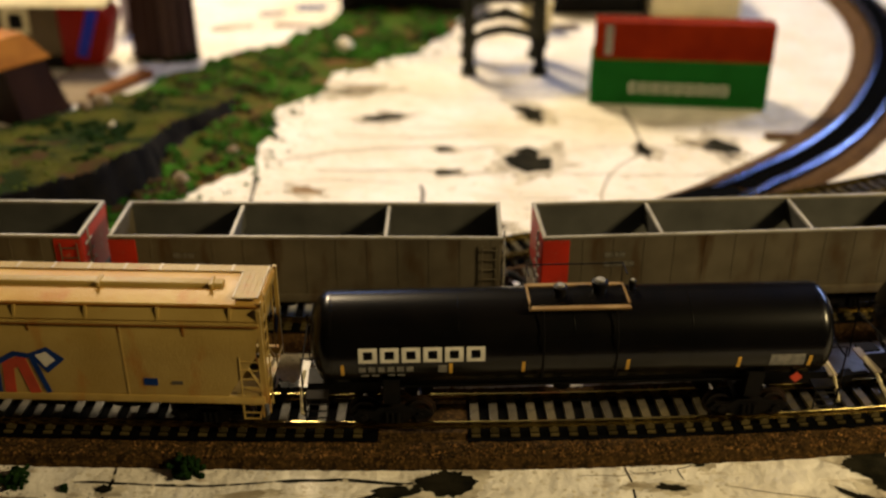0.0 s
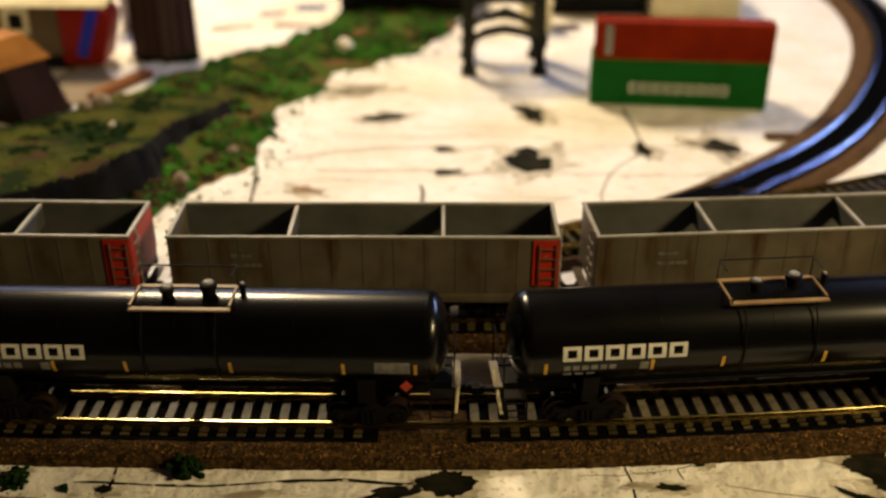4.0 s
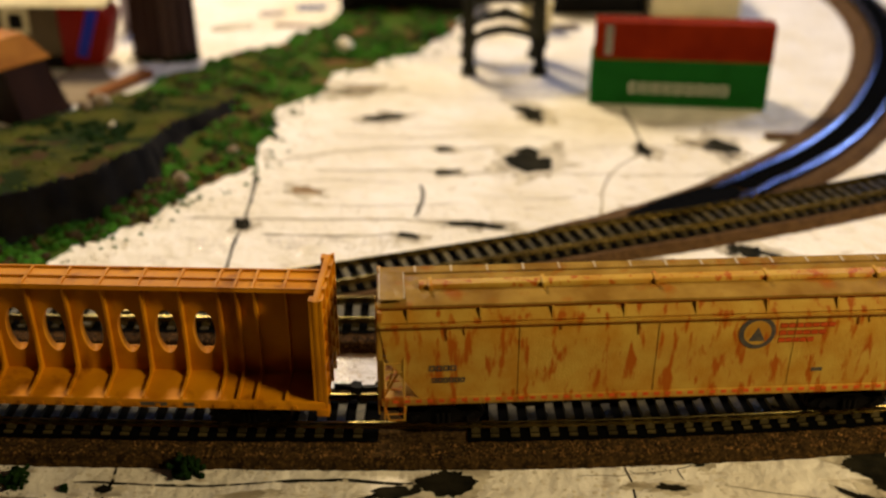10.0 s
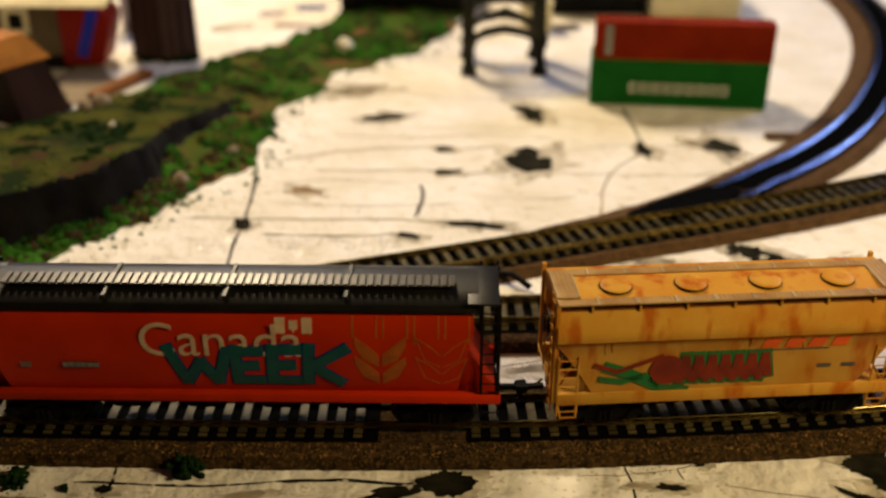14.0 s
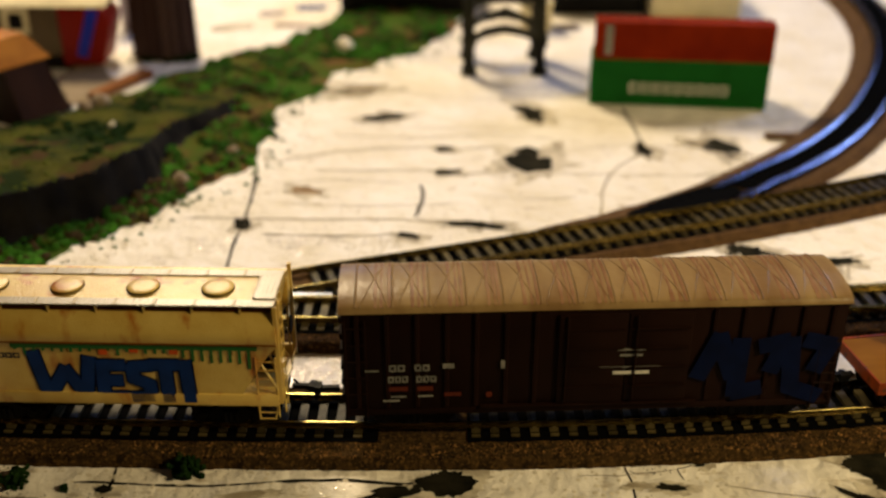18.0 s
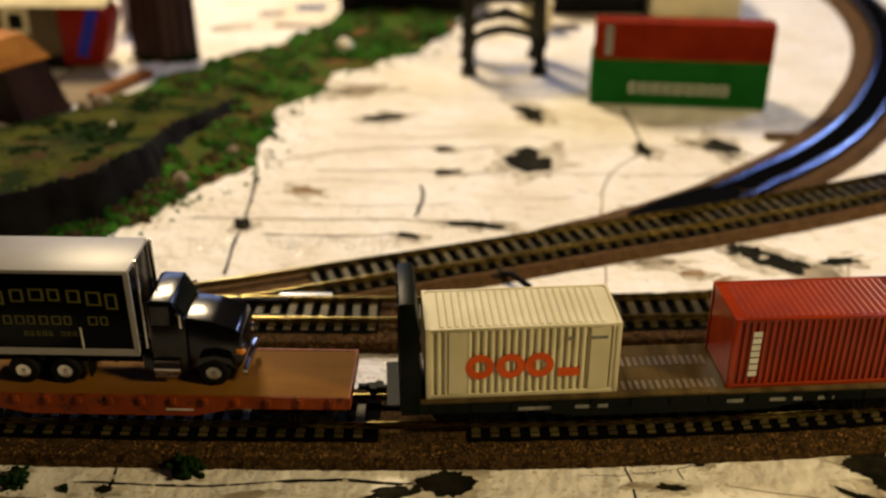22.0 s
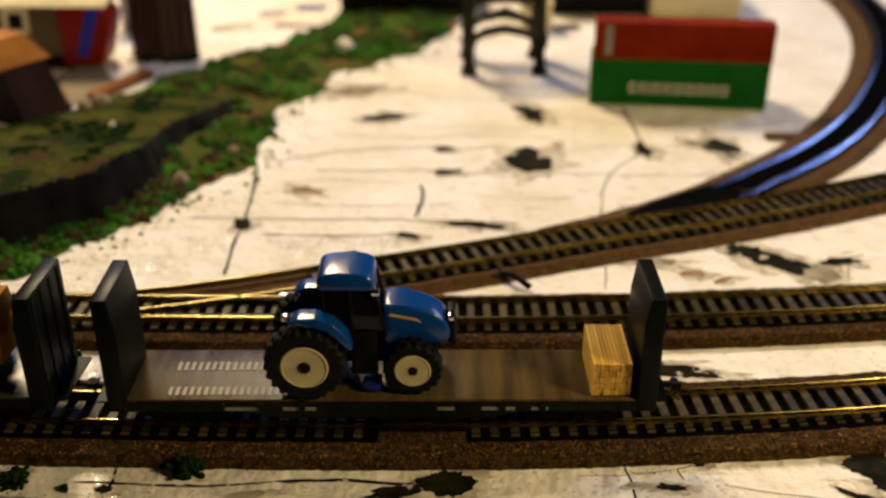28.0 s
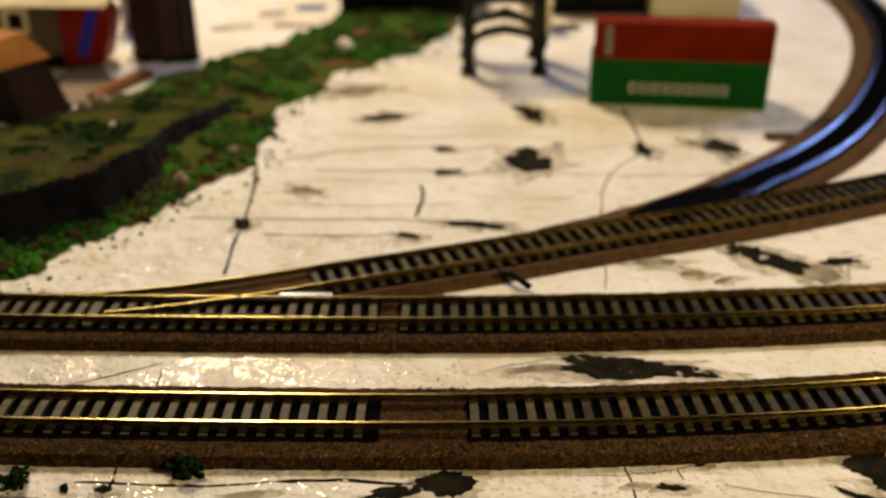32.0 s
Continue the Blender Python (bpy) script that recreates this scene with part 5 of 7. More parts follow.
    part("graffiti", box(bm_new(), -32, 55, -17.3, -17.1, 36.9, 38.7), M_GREENPAINT, m, "green sprayed band", 0)
    for i in range(26):
        x = -31 + i * 3.3
        d = 2 + 5 * abs(noise.noise((i * 1.7, 0, 0))) + (4 if i > 18 else 0)
        part("paint_drip", box(bm_new(), x, x + 1.0, -17.25, -17.1, 38.2 - d, 38.4), M_GREENPAINT, m, smooth=0)
    for k, pts in enumerate(([(-24.5, 34.5), (-21.5, 16), (-14, 28), (-8, 16), (-5, 32.5)], [(-0.5, 31), (-1.5, 16)], [(-1, 30), (6.5, 30)], [(-1, 23.5), (5, 23.5)], [(-1, 16.5), (6.5, 16.5)],
                              [(15.5, 30), (10, 29.5), (10, 24.5), (15.5, 22), (15.5, 17), (9.5, 16.5)], [(17.5, 30.5), (26, 30.5)], [(21.8, 30), (21.8, 15.5)], [(29, 31.5), (29.5, 15.5)])):
        part("graffiti_outline", zigzag(bm_new(), pts, 5.8, -17.12 - 0.02 * k), M_DARKBLUE, m, "dark outline of the letters", 0)
        part("graffiti", zigzag(bm_new(), pts, 4.5, -17.26 - 0.02 * k), M_BLUEPAINT, m, "large blue sprayed letter shapes", 0)
    bars(m, M_ORANGEMARK, [(10, 13, 35.5, 37.2), (24, 27, 35, 36.8), (-1, 2, 34.5, 36.6)], y=-17.3)
    blocks(m, M_DARKMARK, -40, -29, 32.4, 34.6, 4)
    boxcar(1695.4)
    flat_with_van(1887.8)
    bulkhead_flats()


# ---- centre-beam car ----
def oval_panel(bm, x0, x1, z0, z1, cx, cz, rx, rz, y, t, n=20):
    """A plate from x0 to x1 with an oval opening through it."""
    ring = []
    for i in range(n):
        a = 2 * math.pi * (i + 0.5) / n
        c, s = math.cos(a), math.sin(a)
        k = min((x1 - cx) / abs(c) if abs(c) > 1e-6 else 1e9, (z1 - cz if s > 0 else cz - z0) / abs(s) if abs(s) > 1e-6 else 1e9, )
        ring.append(((cx + rx * c, cz + rz * s), (cx + k * c, cz + k * s)))
    rows = []
    for yy in (y, y + t):
        rows.append(([bm.verts.new((p[0], yy, p[1])) for p, q in ring], [bm.verts.new((q[0], yy, q[1])) for p, q in ring]))
    for i in range(n):
        j = (i + 1) % n
        bm.faces.new((rows[0][0][i], rows[0][0][j], rows[0][1][j], rows[0][1][i]))
        bm.faces.new((rows[1][0][i], rows[1][1][i], rows[1][1][j], rows[1][0][j]))
        bm.faces.new((rows[0][0][i], rows[1][0][i], rows[1][0][j], rows[0][0][j]))
    corners = [(x1, z1), (x0, z1), (x0, z0), (x1, z0)]
    for px, pz in corners:
        near = sorted(range(n), key=lambda i: math.hypot(ring[i][1][0] - px, ring[i][1][1] - pz))[:2]
        a, b = sorted(near) if abs(near[0] - near[1]) == 1 else sorted(near, reverse=True)
        for k, r in enumerate(rows):
            c = bm.verts.new((px, y + t * k, pz))
            bm.faces.new((r[1][a], r[1][b], c))
    return bm


def centerbeam(at):
    L = 254
    car = thing("centerbeam_car", "yellow-orange centre-beam lumber car model with oval openings", "freight car")
    P, N = 13.83, 13
    x0 = -91.0
    edges = [-125, -115, -104, -97.5, x0]
    for i in range(N):
        a, b = x0 + i * P, x0 + (i + 1) * P
        part("wall_panel", oval_panel(bm_new(), a, b, 17, 54.7, (a + b) / 2, 34.2, 4.1, 9.2, -1.6, 3.2), M_CENTER, car, "panel with an oval opening")
    edges2 = [x0 + N * P, 95.5, 102, 113, 125]
    for row in (edges, edges2):
        for a, b in zip(row, row[1:]):
            part("wall_panel", box(bm_new(), a, b, -1.6, 1.6, 17, 54.7), M_CENTER, car)
    rib_xs = [-115, -104, -97.5] + [x0 + i * P for i in range(N + 1)] + [95.5, 102, 113]
    for x in rib_xs:
        for s in (-1, 1):
            bm = bm_new()
            prism(bm, [(s * 1.5, 54.7), (s * 5.4, 54.7), (s * 4.0, 48), (s * 3.4, 30), (s * 4.0, 20), (s * 5.6, 18.0), (s * 16.8, 16.0), (s * 16.8, 15.0), (s * 1.5, 16)], x - 0.5, x + 0.5)
            part("rib", bm, M_CENTER, car)
    part("top_chord", box(bm_new(), -L / 2 + 2, L / 2 - 2, -7, 7, 54.4, 55.6, 0.25), M_CENTER, car)
    for y in (-7, -0.4, 6.4):
        part("chord_flange", box(bm_new(), -L / 2 + 2, L / 2 - 2, y, y + 0.7, 55.5, 56.4), M_CENTER, car)
    for x in rib_xs:
        part("chord_rib", box(bm_new(), x - 0.45, x + 0.45, -6.3, 6.4, 55.4, 56.3), M_CENTER, car)
    for s in (-1, 1):
        part("deck", prism_bm([(s * 1.5, 17.4), (s * 17, 15.0), (s * 17, 12.6), (s * 1.5, 12.6)][:: -s], -L / 2, L / 2), M_CENTER, car, "sloping deck beside the centre wall")
        part("side_sill", box(bm_new(), -L / 2, L / 2, min(s * 17.6, s * 16.4), max(s * 17.6, s * 16.4), 12.0, 15.6, 0.2), M_CENTER, car)
        for i in range(34):
            x = -118 + i * 7.1
            part("tie_down", box(bm_new(), x - 0.8, x + 0.8, min(s * 18, s * 17.4), max(s * 18, s * 17.4), 12.4, 14.0), M_CENTER, car)
        e = s * L / 2
        bm = bm_new()
        box(bm, min(e, e - s * 2.4), max(e, e - s * 2.4), -17.2, 17.2, 12.5, 57.3, 0.3)
        bulk = part("bulkhead", bm, M_CENTER, car, "tall ribbed end wall")
        for y in (-16.6, -8.3, 0, 8.3, 16.6):
            part("bulkhead_rib", box(bm_new(), min(e, e + s * 1.1), max(e, e + s * 1.1), y - 0.7, y + 0.7, 13, 57.7), M_CENTER, bulk)
        for k in range(7):
            z = 16 + k * 6.6
            part("bulkhead_rung", box(bm_new(), min(e, e + s * 1.0), max(e, e + s * 1.0), -16.4, 16.4, z, z + 0.7), M_CENTER, bulk)
        for y in (-15.4, 15.4):
            part("corner_flange", box(bm_new(), min(e - s * 2.2, e - s * 3.6), max(e - s * 2.2, e - s * 3.6), y - 1.6, y + 1.6, 13, 57.5), M_CENTER, bulk)
        part("jacking_pad", box(bm_new(), e - 3, e + 1.5, -18, -14, 9.6, 12.6, 0.3), M_CENTER, car)
    part("centre_sill", box(bm_new(), -L / 2 + 3, L / 2 - 3, -5, 5, 7.5, 12.7), M_BLACK, car)
    bars(car, M_GREENPAINT, [(-71, -60, 13.0, 14.6)], y=-17.75)
    bars(car, M_DARKMARK, [(60, 70, 12.9, 14.4), (76, 80, 12.9, 14.4)], y=-17.75)
    underframe(car, 98, L + 4)
    TRAIN.append((car, at, 98, None))


# ---- red cylindrical hopper ----
def hug(bm):
    """Lay flat markings made for y = -17.2 on the rounded red side."""
    for z in (22, 26, 30.5, 35, 39.5, 44, 47, 50):
        bmesh.ops.bisect_plane(bm, geom=list(bm.verts) + list(bm.edges) + list(bm.faces), plane_co=(0, 0, z), plane_no=(0, 0, 1))
    side = [(13, -13.0), (18, -14.4), (26, -16.3), (35, -17.2), (44, -16.9), (50, -15.6), (53.6, -13.0)]
    for v in bm.verts:
        for (za, ya), (zb, yb) in zip(side, side[1:]):
            if za <= v.co.z <= zb:
                v.co.y += 17.2 + ya + (yb - ya) * (v.co.z - za) / (zb - za)
                break
    return bm


def canada(at):
    L = 172
    car = thing("covered_hopper", "red cylindrical grain hopper model with a black roof", "hopper car", "covered hoppers of the train")
    prof = mirror([(-9, 13.8), (-14.4, 18.0), (-16.3, 26), (-17.2, 35), (-16.9, 44), (-15.6, 50), (-13, 53.6), (-7, 55.6)])
    part("shell", hopper_shell(L, prof, 6, 44), M_CANADA, car, "bright red rounded side sheets")
    part("side_sill", box(bm_new(), -94, 96, -17.4, -14, 14.6, 18.0, 0.3), M_CANADA, car)
    part("side_sill", box(bm_new(), -94, 96, 14, 17.4, 14.6, 18.0, 0.3), M_CANADA, car)
    roof = part("roof", prism_bm([(-16.2, 52.0), (-14.6, 54.0), (-7, 56.2), (7.3, 56.0), (13.5, 54.1), (16.5, 51.0)], -L / 2 - 1.5, L / 2 + 1.5), M_ROOFBLACK, car, "glossy black roof")
    bm = bm_new()
    box(bm, -79, 79, -7.5, -1.0, 57.0, 57.5)
    part("running_board_bed", bm, M_ROOFBLACK, roof)
    for i in range(56):
        x = -78.5 + 157 * i / 55
        part("slat", box(bm_new(), x - 0.95, x + 0.95, -8.0, -0.6, 57.5, 58.3, 0.1), M_SLAT, roof, smooth=0)
    for x in (-42, 0, 42):
        part("roof_seam", box(bm_new(), x - 0.6, x + 0.6, -14.2, 9, 55.0, 57.0), M_ROOFBLACK, roof)
    for s in (-1, 1):
        e = s * 95
        part("end_roof", box(bm_new(), min(e, s * 84), max(e, s * 84), -16, 11, 54.7, 55.6, 0.15), M_ROOFBLACK, car, "black end platform roof")
        part("end_floor", box(bm_new(), min(e, s * 84), max(e, s * 84), -15, 15, 13.6, 14.6), M_BLACK, car)
        for y in (-15.5, -11.5, 11.5, 15.5):
            part("end_post", box(bm_new(), e - 0.6, e + 0.6, y - 0.5, y + 0.5, 13, 55.4), M_BLACK, car)
            part("end_post", box(bm_new(), e - s * 6 - 0.5, e - s * 6 + 0.5, y - 0.5, y + 0.5, 13, 55.4), M_BLACK, car)
        ladder(car, M_BLACK, min(e, e - s * 6), max(e, e - s * 6), -16.2, 8, 54, 11)
        part("slope_sheet", prism_bm([(s * 80, 40), (s * 94, 18), (s * 94, 16), (s * 78, 16)][:: s], -12, 12, "y"), M_CANADA, car, "sloping red end sheet")
    part("centre_sill", box(bm_new(), -95, 95, -3, 3, 10, 13.8), M_BLACK, car)
    faded = mat("faded_white_lettering", (0.50, 0.37, 0.26), (0.42, 0.28, 0.18), 300, 0.6, spec=0.1)
    letters("lettering", "Canada", 13.6, -31.5, -17.3, 34.4, faded, car, bold=-0.06, label="faded white word")
    for x0, x1, z0, z1 in ((17.0, 20.6, 43.6, 49.4), (26.4, 30.0, 43.6, 49.4), (22.0, 25.0, 45.2, 48.4), (23.1, 23.9, 44.2, 45.2)):
        part("marking", hug(box(bm_new(), x0, x1, -17.32, -17.2, z0, z1)), faded, car, smooth=0)
    g = [[(-20, 38), (-14, 20), (-8.5, 31), (-3, 20), (1, 37)], [(4, 38), (4, 20)], [(4, 36), (13, 36.5)], [(4, 28.5), (11, 29)], [(4, 21), (13, 21)],
         [(17, 38.5), (16.5, 20)], [(17, 37), (26.5, 37.5)], [(17, 29), (24, 29.5)], [(17, 21), (26, 21)], [(30, 39), (29, 20)], [(43, 38), (31, 29), (41, 20)]]
    for k, pts in enumerate(g):
        low = [(x - 1.5, 22.4 + (z - 20) * 0.86) for x, z in pts]
        part("graffiti_outline", hug(zigzag(bm_new(), low, 4.8, -17.34 - 0.012 * k)), M_BLUEPAINT, car, "blue sprayed outline", 0)
        part("graffiti", hug(zigzag(bm_new(), low, 3.7, -17.5 - 0.012 * k)), M_TEAL, car, "thick teal sprayed letters", 0)
    # the two wheat ears
    for cx, m, w in ((53.5, M_WHEAT, 0), (75, M_WHEAT, 1)):
        for s in (-1, 1):
            bm = bm_new()
            if not w:
                for z in (22, 30):
                    prism(bm, [(cx + s * 0.6, z), (cx + s * 6, z + 3), (cx + s * 9, z + 9), (cx + s * 9, z + 12.5), (cx + s * 4, z + 8.5), (cx + s * 0.6, z + 5)][:: s], -17.55, -17.4, "y")
                zigzag(bm, [(cx + s * 9.5, 42), (cx + s * 9.5, 50)], 0.8, -17.5)
            else:
                for z in (22, 30):
                    zigzag(bm, [(cx + s * 0.6, z), (cx + s * 6, z + 3), (cx + s * 9, z + 12), (cx + s * 4, z + 8.5), (cx + s * 0.6, z + 5)], 0.4, -17.5)
                zigzag(bm, [(cx + s * 9.5, 40), (cx + s * 9.5, 50)], 0.6, -17.5)
            zigzag(bm, [(cx + s * 1.2, 42), (cx + s * 1.2, 50)], 0.6, -17.5)
            for vert in bm.verts:
                vert.co.y += 0.22
            part("wheat_marking", hug(bm), m, car, "gold wheat ear marking", 0)
    blocks(car, M_GREYMARK, -74, -70, 29, 31, 2, y=-17.3)
    blocks(car, M_GREYMARK, -59, -46, 29, 31.2, 6, y=-17.3, hollow=False)
    outlets(car, (-42, -14, 14, 42), M_BLACK)
    underframe(car, 72, 194)
    TRAIN.append((car, at, 72, None))


# ---- brown boxcar ----
def boxcar(at):
    L = 179
    car = thing("boxcar", "dark brown boxcar model with a weathered tan roof", "boxcar")
    part("shell", box(bm_new(), -L / 2 + 1, L / 2 - 1, -16.6, 16.6, 11, 53, 0.3), M_BOXCAR, car, "dark brown ribbed sides")
    arc = [(16.9 * math.cos(a), 53 + 3.7 * math.sin(a)) for a in [math.pi * i / 12 for i in range(13)]]
    roof = part("roof", prism_bm([(17.2, 52.4)] + arc + [(-17.2, 52.4)], -L / 2, L / 2), M_BOXROOF, car, "tan weathered arched roof")

    def up(y):
        c = max(-1.0, min(1.0, y / 16.9))
        return 53 + 3.7 * math.sqrt(1 - c * c)
    n = 13
    for i in range(n + 1):
        x = -L / 2 + 6 + (L - 12) * i / n
        ys = [-16 + 32 * k / 10 for k in range(11)]
        part("roof_rib", rod(bm_new(), [(x, y, up(y) + 0.05) for y in ys], 0.38, 5), M_BOXROOF, roof)
        if i < n:
            p = (L - 12) / n
            for q in (0.0, 1.0):
                part("roof_brace", rod(bm_new(), [(x + p * (0.12 + 0.38 * (1 - abs(y) / 16) if q == 0 else 0.88 - 0.38 * (1 - abs(y) / 16)), y, up(y)) for y in ys], 0.26, 5), M_BOXROOF, roof)
            for off, w in ((0.55, 1.5), (0.72, 1.1), (0.88, 1.4)):
                c = x + p * off + random.uniform(-0.4, 0.4)
                bm, rows = bm_new(), []
                for k, y in enumerate(ys):
                    g = w * (0.5 + 0.5 * abs(noise.noise((c, y * 0.2, 0.5))) * 2) / 2
                    rows.append([bm.verts.new((xx, y, up(y) + z)) for xx, z in ((c - g, 0.0), (c - g * 0.9, 0.13), (c + g * 0.9, 0.13), (c + g, 0.0))])
                for q, r in zip(rows, rows[1:]):
                    for k in range(3):
                        bm.faces.new((q[k], q[k + 1], r[k + 1], r[k]))
                part("rust_streak", bm, M_ROOFRUST, roof, "rust-brown streak on the roof")
    for i in range(17):
        x = -L / 2 + 6 + (L - 12) * i / 16
        if -14 < x < 34:
            continue
        part("side_rib", prism_bm([(x - 1.0, -16.5), (x - 0.6, -17.3), (x + 0.6, -17.3), (x + 1.0, -16.5)], 13, 51.5, "z"), M_BOXCAR, car)
    door = part("door", box(bm_new(), -13, 11, -17.6, -16.4, 13.5, 50.5, 0.3), M_BOXCAR, car, "plain sliding door")
    door2 = part("door", box(bm_new(), 11.4, 34, -17.4, -16.4, 13.5, 50.5, 0.3), M_BOXCAR, car, "plain sliding door")
    for d, a, b in ((door, -12, 10), (door2, 12.4, 33)):
        for z in (20, 28, 36, 44):
            part("door_rib", box(bm_new(), a, b, -17.9, -17.3, z, z + 0.7), M_BOXCAR, d)
        part("locking_bar", rod(bm_new(), [(a + 2, -18, 14), (a + 2, -18, 50)], 0.35), M_BOXCAR, d)
    part("door_track", box(bm_new(), -40, 38, -18.0, -16.4, 12.2, 13.2), M_BOXCAR, car)
    part("side_sill", box(bm_new(), -L / 2 + 1, L / 2 - 1, -17.0, -15.5, 9.5, 12, 0.2), M_BOXCAR, car)
    for s in (-1, 1):
        e = s * (L / 2 - 1)
        for k in range(6):
            z = 15 + k * 6.4
            part("end_corrugation", box(bm_new(), min(e, e + s * 1.1), max(e, e + s * 1.1), -14.5, 14.5, z, z + 2.6, 0.5), M_BOXCAR, car)
        ladder(car, M_BOXCAR, e - s * 1, e - s * 8, -17.3, 9, 34 if s > 0 else 50, 6)
    bars(car, M_WHITE, [(7, 20, 25.6, 26.9)], y=-17.8)
    bars(car, M_GREYMARK, [(8, 18, 35.6, 36.4), (9, 17, 33.2, 34.0), (2, 24, 28.4, 28.8), (-81, -76, 29.0, 29.6), (-75, -69, 16.0, 16.8)], y=-17.8)
    blocks(car, M_GREYMARK, -72.5, -66.5, 28.6, 31.4, 2, y=-17.4), blocks(car, M_GREYMARK, -63.5, -57.8, 28.6, 31.4, 2, y=-17.4)
    blocks(car, M_GREYMARK, -73, -65.5, 23.8, 26.6, 3, y=-17.4), blocks(car, M_GREYMARK, -63, -55.5, 23.8, 26.6, 3, y=-17.4)
    bars(car, M_OLDRED, [(-72.6, -66, 20.2, 22.0), (-62.6, -57, 20.2, 22.0), (-53, -47, 17.6, 19.2)], y=-17.35)
    bars(car, M_GREYMARK, [(-53.6, -49.5, 29.6, 31.6), (-33, -31.6, 29, 32.4), (-72, -66.5, 17.5, 18.2), (-62.4, -57, 17.5, 18.2)], y=-17.4)
    for pts in ([(38, 24), (44, 40), (50, 24)], [(52, 38), (52, 16), (60, 18)], [(60, 36), (68, 38), (64, 26)], [(70, 38), (72, 18), (82, 14)], [(76, 38), (84, 36), (80, 26)]):
        part("graffiti", zigzag(bm_new(), pts, 6.5, -17.55), M_DARKBLUE, car, "dark blue sprayed letters", 0)
    for x in (-37, 63):
        part("rivet_plate", lathe(bm_new(), [(-17.5, 1.2), (-17.3, 1.2)], (x, 0, 18), "y", 10), M_OLDRED if x < 0 else M_BOXCAR, car)
    part("centre_sill", box(bm_new(), -L / 2 + 2, L / 2 - 2, -5, 5, 7.5, 11.2), M_BLACK, car)
    underframe(car, 64, L + 6)
    TRAIN.append((car, at, 64, None))


# ---- wheels ----
def tyre_mesh(r, w, lugs):
    """A tyre; with lugs, its tread steps in and out round each half."""
    def build():
        if not lugs:
            return lathe(bm_new(), [(-w / 2, r * 0.6), (-w / 2, r * 0.9), (-w * 0.38, r), (w * 0.38, r), (w / 2, r * 0.9), (w / 2, r * 0.6)], axis="y", n=32)
        bm, n, rings = bm_new(), lugs * 4, []
        for k, q, half in ((-0.5, 0.6, 0), (-0.5, 0.88, -1), (-0.42, 0.94, -1), (-0.04, 0.95, -1), (0.04, 0.95, 1), (0.42, 0.94, 1), (0.5, 0.88, 1), (0.5, 0.6, 0)):
            ring = []
            for i in range(n):
                up = half and ((i + (0 if half < 0 else 2)) % 4) in (0, 1)
                a, rr = 2 * math.pi * i / n, r * (q + (0.075 if up else 0))
                ring.append(bm.verts.new((rr * math.cos(a), k * w, rr * math.sin(a))))
            rings.append(ring)
        for p, q in zip(rings, rings[1:]):
            for i in range(n):
                bm.faces.new((p[i], p[(i + 1) % n], q[(i + 1) % n], q[i]))
        bm.faces.new(rings[0][::-1]), bm.faces.new(rings[-1])
        return bm
    return build


def rim_mesh(r, w, dish=0.25):
    def build():
        bm = bm_new()
        lathe(bm, [(-w * 0.51, r), (-w * 0.54, r * 0.93), (-w * dish, r * 0.72), (-w * dish, r * 0.32), (-w * 0.45, r * 0.26), (-w * 0.45, r * 0.05), (w * 0.45, r * 0.05), (w * 0.5, r)], axis="y", n=28)
        return bm
    return build


def wheel(parent, key, x, y, z, r, w, rim_r, tyre_m, rim_m, lugs, face=-1, name="wheel"):
    t = new(name, shared(key + "_tyre", tyre_mesh(r, w, lugs), tyre_m))
    t.parent = parent
    t.matrix_local = mm(x, y, z, 0, 0, 0 if face < 0 else 180)
    k = new("rim", shared(key + "_rim", rim_mesh(rim_r, w), rim_m))
    k.parent = t
    h = new("hub", shared(key + "_hub", lambda: lathe(bm_new(), [(-w * 0.56, rim_r * 0.18), (-w * 0.54, rim_r * 0.27), (-w * 0.2, rim_r * 0.3), (0, rim_r * 0.3)], axis="y", n=14), M_BLACK if rim_m is M_CREAMRIM else rim_m))
    h.parent = t
    if rim_m is M_LOADER:
        g = new("rim_groove", shared(key + "_groove", lambda: lathe(bm_new(), [(-w * 0.5, rim_r * 0.50), (-w * 0.5 - 0.15, rim_r * 0.52), (-w * 0.5 - 0.15, rim_r * 0.68), (-w * 0.5, rim_r * 0.70)], axis="y", n=24), M_SLAT))
        g.parent = t
    return t


